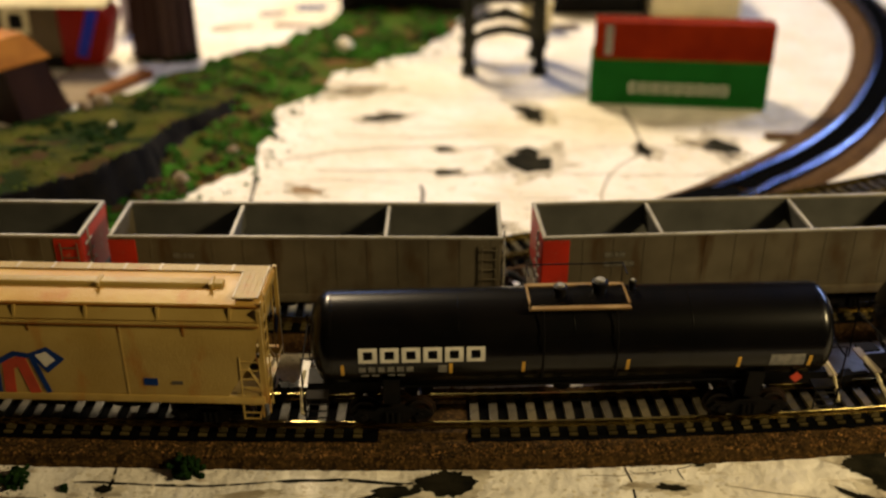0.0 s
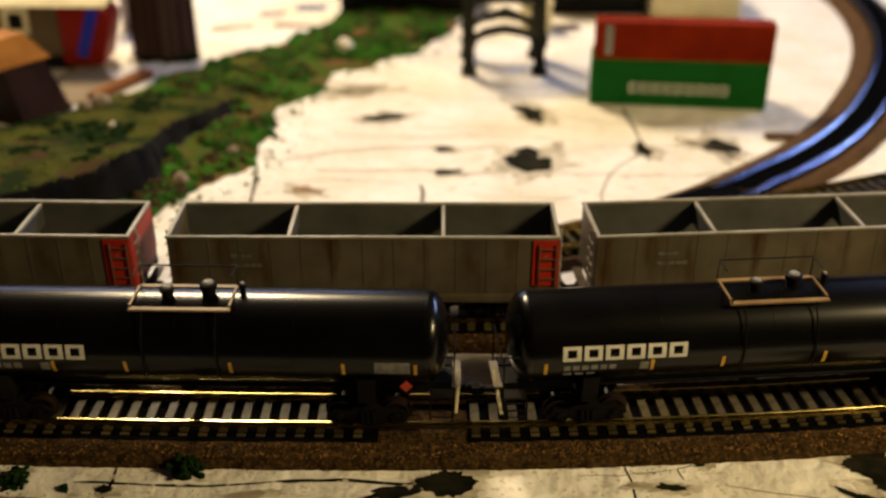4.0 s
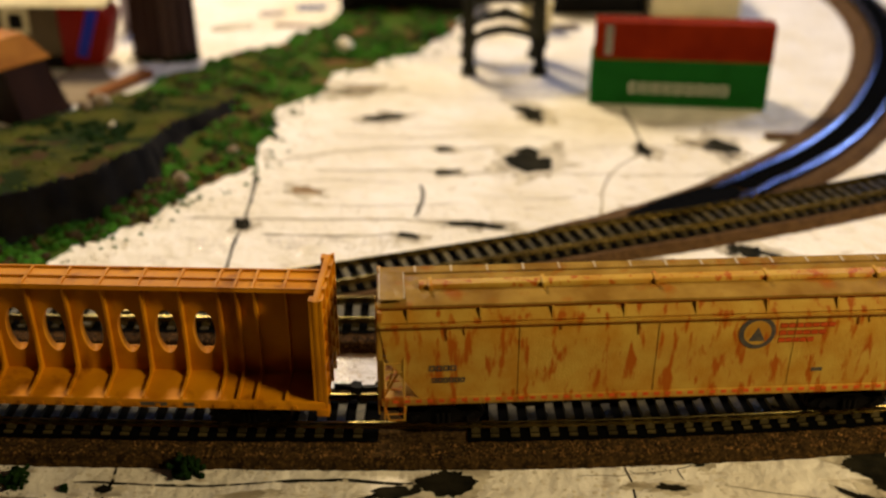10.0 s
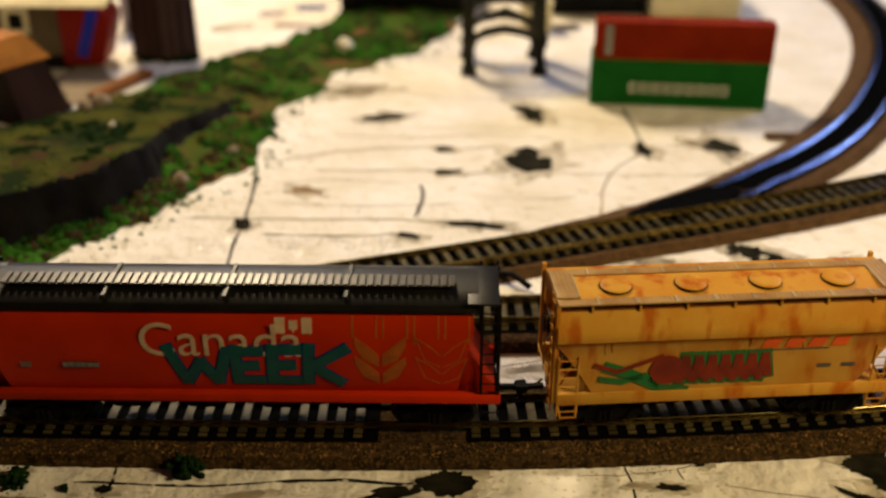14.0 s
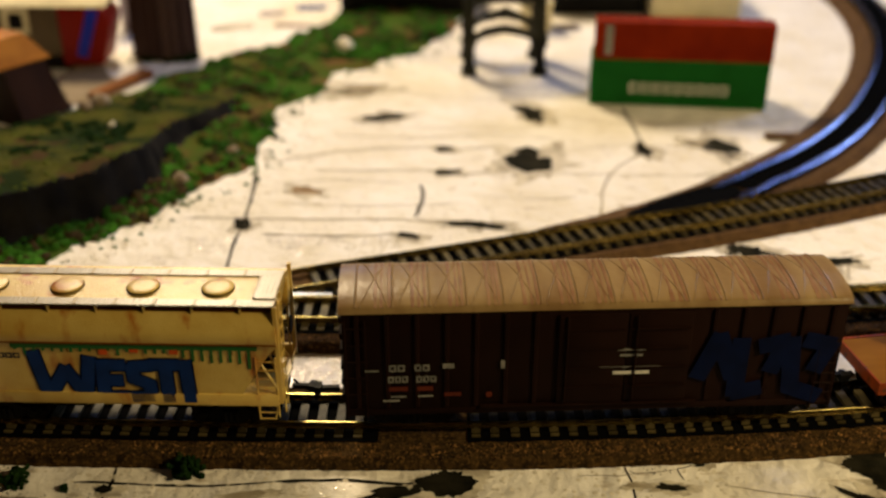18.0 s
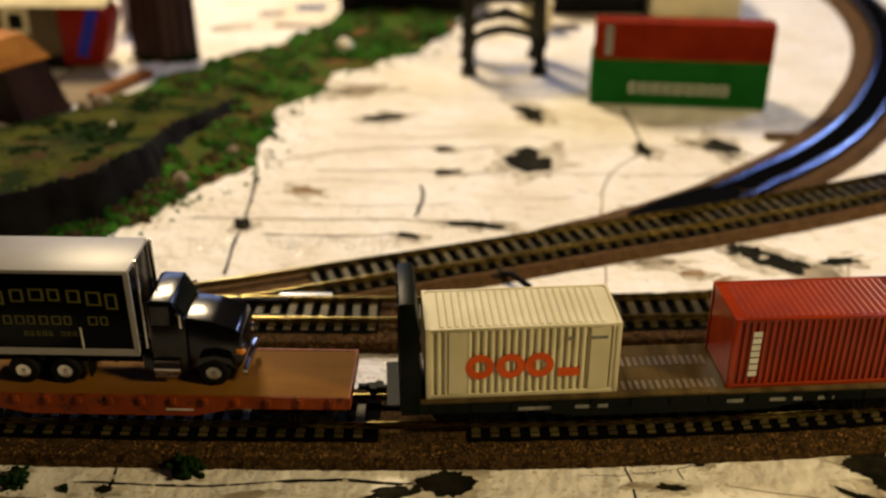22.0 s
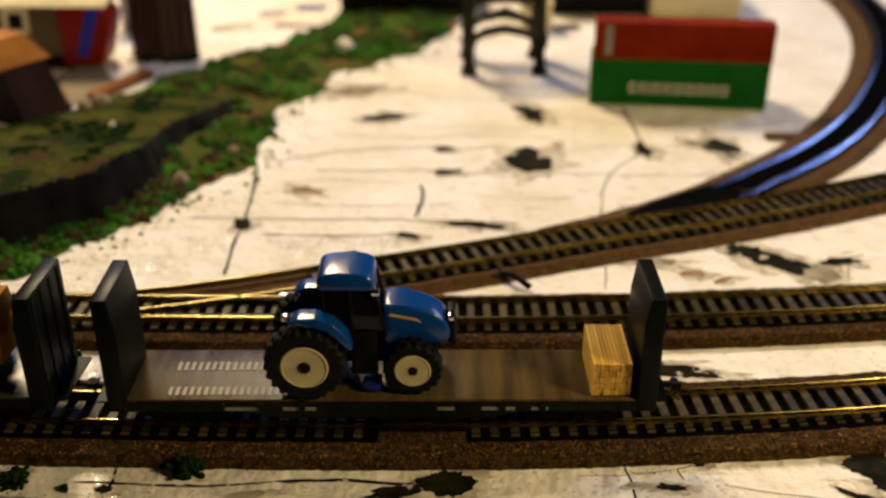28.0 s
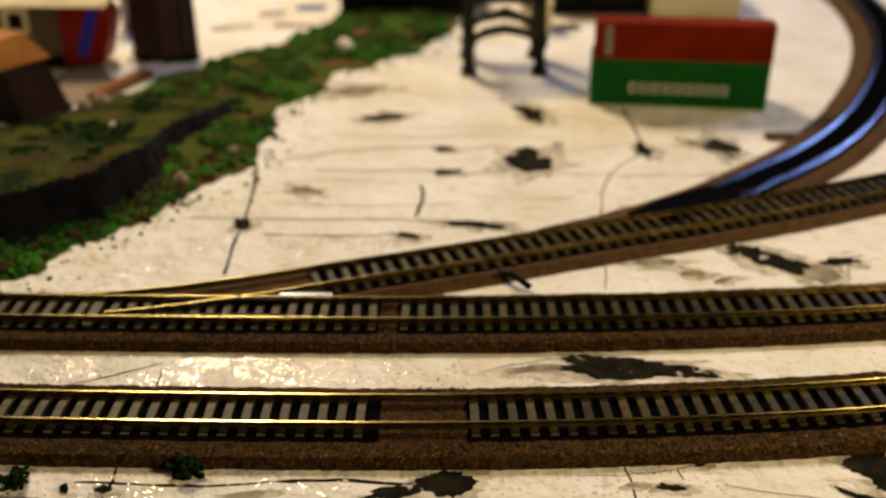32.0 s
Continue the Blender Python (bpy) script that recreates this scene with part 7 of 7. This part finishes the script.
    bucket = part("bucket", prism_bm(shape, -15.5, 15.5, "y"), M_LOADER, v, "curved yellow bucket")
    for s in (-1, 1):
        part("bucket_cheek", prism_bm([(-62, z + 0.6), (-54, z + 0.4), (-49, z + 5), (-48.6, z + 11), (-53.5, z + 16), (-58, z + 20), (-60, z + 12)], s * 15.4 - 0.5, s * 15.4 + 0.5, "y"), M_LOADER, bucket)
    for k in range(9):
        yy = -14.6 + k * 3.65
        part("bucket_tooth", box(bm_new(), -65, -61.8, yy - 0.8, yy + 0.8, z + 0.4, z + 1.8), M_SILVER, bucket, "worn bucket tooth")
    part("boom_ram", rod(bm_new(), [(-31, -6.8, z + 33), (-17, -6.8, z + 39.5)], 0.9, 8), M_CHROME, v, "bright chrome ram beside the lift arm")
    TRAIN.append((v, at, 72, mm(x, y, 0)))


def blue_tractor(at, x, y):
    v = thing("tractor", "shiny blue toy tractor with cream wheel rims", "tractor", "farm machines on the flat cars")
    z = 14.9
    cab_prof = [(-20, z + 24), (-21.0, z + 41), (-2.6, z + 41), (1.4, z + 24)]
    part("cab_glass", prism_bm(cab_prof, -8.2, 8.2, "y", bev=0.6), M_PANE, v, "dark cab glazing")
    roof = bm_new()
    prism(roof, [(-22.6, z + 40.4), (-23.0, z + 44.6), (-21.4, z + 46.8), (-17, z + 47.7), (-10, z + 47.8), (-5, z + 47.2), (-2.6, z + 45.2), (-2.0, z + 40.4)], -9.0, 9.0, "y", bev=1.7, seg=4)
    part("cab_roof", roof, M_TBLUE, v, "rounded blue cab roof", 70)
    for px, qx in ((-20, -21.0), (-11, -11.4), (1.4, -2.6)):
        for s in (-1, 1):
            part("cab_post", rod(bm_new(), [(px, s * 8.2, z + 22), (qx, s * 8.2, z + 41)], 0.7, 6), M_BLACK, v)
    part("bonnet", prism_bm([(0, z + 17), (-0.5, z + 33.6), (4, z + 34.0), (9, z + 33.6), (14, z + 32.4), (19, z + 30.2), (22.6, z + 27), (24.2, z + 23), (24, z + 19), (21, z + 17)], -6.6, 6.6, "y", bev=1.9, seg=4), M_TBLUE, v, "rounded blue bonnet", 70)
    part("bonnet_stripe", prism_bm([(2.5, z + 29.6), (12, z + 27.6), (14, z + 26.6), (12, z + 28.6), (2.5, z + 30.6)], -6.75, -6.5, "y"), M_YELLOW, v, "gold bonnet stripe")
    part("grille", box(bm_new(), 23.2, 26, -5, 5, z + 17, z + 29, 0.8), M_BLACK, v)
    part("front_weight", box(bm_new(), 24.0, 26.4, -4, 4, z + 15.5, z + 23, 0.8), M_BLACK, v)
    part("headlight", box(bm_new(), 23.4, 25.4, -5.4, -2, z + 26.6, z + 29, 0.4), M_CHROME, v)
    part("work_lamp", box(bm_new(), -3.4, -0.6, -9.6, -8.0, z + 39.4, z + 42.0, 0.4), M_CHROME, v)
    part("chassis", box(bm_new(), -26, 20, -5, 5, z + 9, z + 19, 0.6), M_BLACK, v)
    part("step_tank", box(bm_new(), -11.5, -2, -9.6, -5, z + 6.4, z + 24, 0.8), M_BLACK, v)
    part("rear_lamp", lathe(bm_new(), [(0, 2.2), (1.2, 2.2), (1.8, 1.2)], (-33.5, -11, z + 31.2), "z", 10), M_CHROME, v)
    for s in (-1, 1):
        part("mudguard", prism_bm([(-33, z + 31.2), (-29, z + 33.0), (-23, z + 33.2), (-17, z + 30.8), (-12.6, z + 26), (-10.4, z + 20), (-12.8, z + 20.6), (-15.4, z + 25.6), (-19, z + 28.8), (-24, z + 30.4), (-29, z + 30.2)][:: s], s * 11.0 - 3.8, s * 11.0 + 3.8, "y", bev=0.6, seg=3), M_TBLUE, v, "curved blue mudguard", 70)
        wheel(v, "bluerear", -27.6, s * 12.2, z + 14.4, 14.4, 9.0, 8.6, M_TYRE, M_CREAMRIM, 22, s, "rear_wheel")
        wheel(v, "bluefront", 10.6, s * 9.8, z + 10.6, 10.6, 7.0, 6.6, M_TYRE, M_CREAMRIM, 18, s, "front_wheel")
    for a in (-4, 4.5):
        part("wheel_chock", box(bm_new(), a - 3.6, a + 3.2, -12, -4, z - 0.1, z + 4.4, 1.2), M_BLUEBASE, v, "blue plastic chock")
    TRAIN.append((v, at, 72, mm(x, y, 0)))


def lumber_stack(at, x, y):
    v = thing("lumber_stack", "strapped stack of small honey-coloured boards", "lumber")
    z = 14.9
    W, n, D = 14.2, 10, 27.0
    for k in range(5):
        for i in range(n):
            p = W / n
            part("board", box(bm_new(), -W / 2 + p * i + 0.08, -W / 2 + p * (i + 1) - 0.08, -D / 2 + random.uniform(-0.3, 0.3), D / 2 + random.uniform(-0.3, 0.3), z + 0.4 + k * 2.7, z + 2.8 + k * 2.7), M_LUMBER, v, smooth=0)
    for yy in (-10, 10):
        part("bearer", box(bm_new(), -W / 2, W / 2, yy - 0.8, yy + 0.8, z - 0.1, z + 0.4), M_LUMBER, v)
    TRAIN.append((v, at, 72, mm(x, y, 0)))


def bulkhead_flats():
    a = bulkhead_flat(2091, "dark green bulkhead flat car model carrying two containers", M_BULKDECK, [(-18, 18, -13, -7.5), (-18, 18, 2, 8)])
    container_box("cream corrugated container with orange-red ring shapes", 2091, 72, -55.4, -0.3, 0.6, 14.8, M_BOX_WHITE, sign=sign_white)
    container_box("brick-red corrugated container with a white vertical marking", 2091, 72, 54.6, -0.3, 0.4, 14.8, M_BOX_RED, ribs=26, sign=sign_red)
    b = bulkhead_flat(2309.5, "dark green bulkhead flat car model carrying a tractor and a loader", M_GREYDECK, [(-74, 20, -12.5, -8.2), (-74, 20, 0.5, 7)])
    # A thin blue strip along the near deck edge, below the tractor.
    part("blue_chock_board", box(bm_new(), -84, -48, -16.5, -15.2, 14.7, 15.5, 0.2), M_BLUEBASE, b, "thin blue strip along the deck edge")
    red_tractor(2309.5, -66.5, -1)
    loader(2309.5, 41.5, -2.5)
    c = bulkhead_flat(2528.3, "bulkhead flat car model with a brown deck and blue tractor load", M_BULKDECK, [(-78, -34, -13.5, -8.5), (-78, -34, 2, 7.5)])
    blue_tractor(2528.3, 0.5, -0.5)
    lumber_stack(2528.3, 82.6, -1)


# ---- grey gondolas on the second track ----
def gondola(at, red_right):
    L, W, zt, zf = 161.5, 33.0, 43.1, 15.5
    car = thing("coal_gondola", "weathered grey open coal car with a red end panel", "coal car", "coal cars on the second track")
    t = 1.0
    for s in (-1, 1):
        part("side_wall", box(bm_new(), -L / 2, L / 2, min(s * W / 2, s * (W / 2 - t)), max(s * W / 2, s * (W / 2 - t)), zf, zt - 0.6), M_GON, car, "weathered grey side sheet")
        part("end_wall", box(bm_new(), min(s * L / 2, s * (L / 2 - t)), max(s * L / 2, s * (L / 2 - t)), -W / 2 + t, W / 2 - t, zf, zt - 0.6), M_GON, car)
        part("top_rail", box(bm_new(), -L / 2 - 0.5, L / 2 + 0.5, s * (W / 2 - 0.4) - 0.65, s * (W / 2 - 0.4) + 0.65, zt - 0.8, zt + 0.2, 0.15), M_GONRIM, car, "pale top rail")
        part("end_rail", box(bm_new(), s * (L / 2 - 0.4) - 0.8, s * (L / 2 - 0.4) + 0.8, -W / 2 + 0.6, W / 2 - 0.6, zt - 1.0, zt + 0.25, 0.2), M_GONRIM, car)
        part("inner_sheet", box(bm_new(), -L / 2 + t, L / 2 - t, min(s * (W / 2 - t), s * (W / 2 - t - 0.2)), max(s * (W / 2 - t), s * (W / 2 - t - 0.2)), zf + 1, zt - 1.2), M_GONIN, car)
        part("side_sill", box(bm_new(), -L / 2, L / 2, s * (W / 2 - 0.2) - 0.9, s * (W / 2 - 0.2) + 0.9, zf - 3.2, zf + 0.6, 0.2), M_GON, car)
        for i in range(13):
            x = -L / 2 + 4 + (L - 8) * i / 12
            part("side_post", box(bm_new(), x - 0.45, x + 0.45, min(s * (W / 2 + 0.14), s * W / 2), max(s * (W / 2 + 0.14), s * W / 2), zf, zt - 1.0), M_GON, car)
    part("floor", box(bm_new(), -L / 2 + t, L / 2 - t, -W / 2 + t, W / 2 - t, zf, zf + 1.2), M_GONIN, car, "bare bluish-grey floor")
    for x in (-L / 6 - 4, L / 6 + 6):
        part("cross_brace", box(bm_new(), x - 0.4, x + 0.4, -W / 2 + 1.2, W / 2 - 1.2, zt - 11, zt - 2.0), M_GONIN, car, "cross plate inside the car")
        part("cross_rail", box(bm_new(), x - 0.7, x + 0.7, -W / 2 + 1, W / 2 - 1, zt - 2.2, zt - 0.8), M_GONRIM, car)
    for s in (-1, 1):
        a = 81 - 11 if red_right else -81
        part("red_panel", box(bm_new(), a, a + 11, min(s * (W / 2 + 0.55), s * W / 2), max(s * (W / 2 + 0.55), s * W / 2), zf + 5, zt - 1.6), M_RED, car, "faded red end panel", 0)
    e = L / 2 if red_right else -L / 2
    k = 1 if red_right else -1
    part("red_end_panel", box(bm_new(), min(e, e + k * 0.4), max(e, e + k * 0.4), -W / 2 + 1, W / 2 - 1, zf + 3, zt - 1.6), M_RED, car, "faded red end panel", 0)
    for s in (-1, 1):
        e = s * L / 2
        if s > 0:
            ladder(car, M_GON, min(e - s * 1, e - s * 8), max(e - s * 1, e - s * 8), -W / 2 - 1.2, 8, zt - 3, 7)
        part("end_platform", box(bm_new(), min(e, e + s * 4), max(e, e + s * 4), -12, 12, 12.4, 13.2), M_GON, car)
        part("end_ladder", rod(bm_new(), [(e + s * 1.4, -10, 12), (e + s * 1.4, -10, zt)], 0.4), M_GONRIM, car)
        for z in (18, 23, 28, 33, 38):
            part("end_rung", rod(bm_new(), [(e + s * 1.4, -14, z), (e + s * 1.4, -6, z)], 0.35), M_GONRIM, car)
    part("centre_sill", box(bm_new(), -L / 2 + 1, L / 2 - 1, -4, 4, 8, zf), M_BLACK, car)
    blocks(car, M_GONMARK, -55, -46, 33, 35.4, 3, y=-W / 2 - 0.14, hollow=False), blocks(car, M_GONMARK, -55, -42, 28.6, 31, 5, y=-W / 2 - 0.14, hollow=False)
    outlets(car, (-36, -12, 12, 36), M_BLACK, 20)
    underframe(car, 58, L + 8)
    COAL.append((car, at, 58))


build_train()
for at, right in ((151, False), (-26.5, False), (-200, True), (-376, True), (-553, True)):
    gondola(at, right)
# ---- buildings and other things at the back ----
def tapered(bm, foot, z0, z1, k):
    cx, cy = sum(p[0] for p in foot) / len(foot), sum(p[1] for p in foot) / len(foot)
    lo = [bm.verts.new((x, y, z0)) for x, y in foot]
    hi = [bm.verts.new((cx + (x - cx) * k, cy + (y - cy) * k, z1)) for x, y in foot]
    n = len(foot)
    bm.faces.new(lo[::-1]), bm.faces.new(hi)
    for i in range(n):
        bm.faces.new((lo[i], lo[(i + 1) % n], hi[(i + 1) % n], hi[i]))
    return bm


def back_things():
    shed = thing("wooden_shed", "brown wooden shed model with a tan flat roof", "building")
    foot = [(-270, 632), (-252, 669), (-290, 692), (-310, 652)]
    head = [(-278, 634), (-262, 660), (-298, 680), (-314, 654)]
    bm = bm_new()
    lo, hi = [bm.verts.new((x, y, -9.5)) for x, y in foot], [bm.verts.new((x, y, 31)) for x, y in head]
    bm.faces.new(lo[::-1]), bm.faces.new(hi)
    for i in range(4):
        bm.faces.new((lo[i], lo[(i + 1) % 4], hi[(i + 1) % 4], hi[i]))
    part("shed_wall", bm, M_SHED, shed, "dark brown plank wall leaning with age")
    part("shed_roof", tapered(bm_new(), [(-279, 631), (-258, 661), (-298, 684), (-317, 653)], 31, 46, 0.55), M_SHEDROOF, shed, "orange hipped roof")
    part("eave_board", tapered(bm_new(), [(-279.6, 630), (-257, 661), (-298, 685), (-318, 653)], 29.6, 31.2, 1.0), M_SHEDROOF, shed)
    for i in range(8):
        t = i / 7
        p, q = [[a[0][k] + (a[1][k] - a[0][k]) * t for k in (0, 1)] for a in (foot, head)]
        part("wall_batten", rod(bm_new(), [(*p, -9), (*q, 30)], 0.5, 5), M_SHED, shed)
    car = thing("passenger_car", "grey and red passenger car model standing at the back", "railway car")
    part("body", box(bm_new(), -420, -282, 750, 782, 2, 38.5, 1.0), M_COACH, car, "grey-beige coach side")
    part("red_end", prism_bm([(-282, -5), (-253, -5), (-244, 28), (-250, 39), (-282, 39)], 750, 782, "y", bev=1.0), M_COACHRED, car, "red coach end")
    part("coach_roof", prism_bm([(748, 39.0), (752, 41), (766, 43), (780, 41), (784, 39.0)], -421, -245), M_CARD, car, "cream coach roof")
    part("window_frame", box(bm_new(), -322, -303, 749.5, 750.4, 19, 37), M_CARD, car, "cream window frame")
    part("coach_window", box(bm_new(), -318, -307, 749.2, 750.6, 22, 34, 0.4), M_BLACK, car)
    part("underframe", box(bm_new(), -420, -282, 752, 780, -3, 2.1), M_BLACK, car)
    part("coach_bogie", box(bm_new(), -306, -278, 753, 779, -9.2, -2), M_BLACK, car)
    part("blue_stripe", prism_bm([(-271, 3), (-264, 1), (-251, 36), (-259, 37)], 749.0, 750.2, "y"), M_BRIGHTBLUE, car, "bright blue slanting stripe", 0)
    tower = thing("brown_tower", "dark brown timber tower model with rough foot", "tower")
    part("tower_shaft", tapered(bm_new(), [(-238, 780), (-212, 772), (-190, 790), (-214, 812)], -9.5, 78, 0.94), M_TOWER, tower, "dark vertical boards")
    for i in range(7):
        t = i / 6
        x, y = -238 + (-190 + 238) * t, 780 - 8 * (1 - abs(2 * t - 1.08)) + 10 * max(0, t - 0.54)
        part("board", rod(bm_new(), [(x, y - 0.6, -9), (-213 + (x + 213) * 0.94, y - 0.6 + 1.2, 77)], 1.1, 5), M_TOWER, tower)
    r2 = random.Random(3)
    scatter("moss", [(r2.uniform(-240, -188), r2.uniform(768, 786)) for _ in range(90)], (1.2, 3.2), M_CLUMP2, ground_height, 12, "", "", 0.8, tower)
    plank = thing("orange_plank", "weathered orange-brown plank lying beside the bank", "plank")
    part("plank", tapered(bm_new(), [(-246, 684), (-238, 679), (-212, 736), (-221, 741)], -9, -3.5, 0.94), M_PLANK, plank)
    for k, (x, y, r) in enumerate(((-77, 791, 7), (-226, 652, 6), (-205, 606, 2.2), (-240, 690, 4), (-150, 545, 4.5), (-128, 588, 3.5), (-232, 640, 4.5))):
        st = thing("plaster_rock", "pale lump of plaster rock on the bank", "rock", "plaster rocks")
        bm = bm_new()
        bmesh.ops.create_icosphere(bm, subdivisions=2, radius=r)
        for v in bm.verts:
            v.co *= 1 + 0.3 * noise.noise(v.co * 0.35 + Vector((k * 5, 0, 0)))
        zb = ground_height(x, y) + max(0, bank(x, y)[0])
        bmesh.ops.translate(bm, vec=(x, y, zb + r * 0.4), verts=bm.verts)
        part("stone", bm, M_CRUMB if k in (0, 2) else M_ROCK, st, smooth=0)
    for x, y, w, d, turn, lab, m in ((-178, 862, 34, 10, 25, "pale grey strip of card lying on the board", M_SMUDGE), (-150, 905, 22, 12, 10, "bluish scrap of card lying on the board", M_LILAC),
                                     (-128, 868, 30, 5, -6, "thin tan strip of wood lying on the board", M_PLANK), (-118, 925, 26, 12, 4, "small blue scrap of card lying on the board", M_BLUEPATCH), (104, 862, 22, 14, 12, "dark scrap of card beside the containers", M_TOWER)):
        sc = thing("scrap", lab, "scrap", "scraps at the back of the board", m=mm(x, y, ground_height(x, y), 0, 0, turn))
        part("strip", box(bm_new(), -w / 2, w / 2, -d / 2, d / 2, -0.5, 1.6, 0.4), m, sc)
    # Added sheet whose colour stands in for the coach's shade on the ground.
    yard = thing("shaded_ground_sheet", "thin tan-grey sheet for the shaded ground between shed and coach", "board")
    part("sheet", prism_bm([(-259, 672), (-232, 685), (-221, 714), (-244, 732), (-255, 757), (-276, 759), (-280, 729)], -9.4, -7.4, "z"), M_SHADEDTAN, yard)
    # the two stacked containers
    container_box("green container under a red one on the white board", None, 0, 0, 0, 0, 0, M_CONT_GREEN, L=118, W=28, H=32, group="stacked containers", ribs=44, sign=sign_green, fixed=mm(160.5, 686, -9, 0, 0, -6.6))
    container_box("red container stacked upon a green one", None, 0, 0, 0, 0, 0, M_CONT_RED, L=117, W=17, H=25, group="stacked containers", ribs=44, sign=sign_far_red, fixed=mm(160.8, 680.5, 23.2, 0, 0, -5.6))
    # steel portal
    por = thing("steel_portal", "dark steel bridge portal model with cross bracing", "bridge portal")
    for x in (19, 71):
        for y in (742, 782):
            part("portal_leg", box(bm_new(), x - 3.6, x + 3.6, y - 2.6, y + 2.6, -9.4, 64, 0.4), M_PORTAL, por)
            part("leg_foot", box(bm_new(), x - 5.6, x + 5.6, y - 4.6, y + 4.6, -9.4, -3, 0.6), M_PORTAL, por)
            part("leg_joint", box(bm_new(), x - 5.2, x + 5.2, y - 4, y + 4, 12, 21, 0.5), M_PORTAL, por)
    for y in (742, 782):
        part("cross_beam", prism_bm([(19, 12), (30, 19), (45, 22), (60, 19), (71, 12), (71, 18), (60, 25), (45, 28), (30, 25), (19, 18)], y - 1.6, y + 1.6, "y"), M_PORTAL, por, "arched cross beam")
        part("cross_beam", box(bm_new(), 19, 71, y - 1.6, y + 1.6, 44, 50), M_PORTAL, por)
        part("diagonal_brace", rod(bm_new(), [(19, y, 28), (45, y, 40), (71, y, 28)], 1.4, 6), M_PORTAL, por)
    for x in (19, 71):
        part("side_beam", box(bm_new(), x - 1.4, x + 1.4, 742, 782, 44, 49), M_PORTAL, por)
        part("side_brace", rod(bm_new(), [(x, 742, -2), (x, 782, 40)], 1.2, 6), M_PORTAL, por)
    # boxes along the back edge
    for name, lab, x0, x1, y0, y1, z1, m in (("storage_box", "black storage box at the back edge of the board", -90, 26, 905, 990, 26, M_BLACK), ("storage_box", "black storage box behind the stacked containers", 92, 176, 905, 990, 30, M_BLACK),
                                             ("cardboard_box", "cream cardboard box at the back edge of the board", 180, 258, 895, 960, 20, M_CARD), ("storage_box", "pale lavender box standing behind the coach", -268, -234, 856, 884, 52, M_LILAC), ("cardboard_box", "small cream cardboard box beside a larger one", 66, 90, 850, 880, 14, M_CARD)):
        b = thing(name, lab, "box")
        part("carton", box(bm_new(), x0, x1, y0, y1, -9.5, z1 - 1, 0.8), m, b)
        part("lid", box(bm_new(), x0 - 1, x1 + 1, y0 - 1, y1 + 1, z1 - 1, z1 + 2, 0.6), m, b)


def sign_green(c, y, z):
    blocks(c, M_WHITE, -33, 35, 9, 16, 9, y=y - 0.12, name="sign_shape", weight=0.16, gap=0.3)


def sign_far_red(c, y, z):
    bars(c, M_GREYMARK, [(-52, -47, 3, 23)], y=y - 0.12, name="sign_shape")


back_things()
# ---- motion ----
def speed_sum(knots, t):
    """Way covered by t seconds, with the speed given at knots."""
    s, n = 0.0, max(1, int(t * 20))
    for i in range(n):
        u = (i + 0.5) * t / n
        for (a, va), (b, vb) in zip(knots, knots[1:]):
            if a <= u <= b:
                s += (va + (vb - va) * (u - a) / (b - a)) * t / n
                break
    return s


PACE = [(0, 88.4), (9, 88.6), (12, 90.5), (17, 91.8), (21, 91.2), (24, 90.4), (32, 89.8)]
TIMES = [i * 0.5 for i in range(65)]


def motions():
    way = {t: speed_sum(PACE, t) for t in TIMES}
    for ob, at, half, up in TRAIN:
        walk(ob, [(t, car_pose(FRONT, at - way[t], half) @ (up or Matrix())) for t in TIMES])
    for ob, at, half in COAL:
        walk(ob, [(t, car_pose(REAR, at + 92.6 * t + 0.175 * t * t if t < 12 else at + 1136.4 + 96.8 * (t - 12), half)) for t in TIMES])


motions()
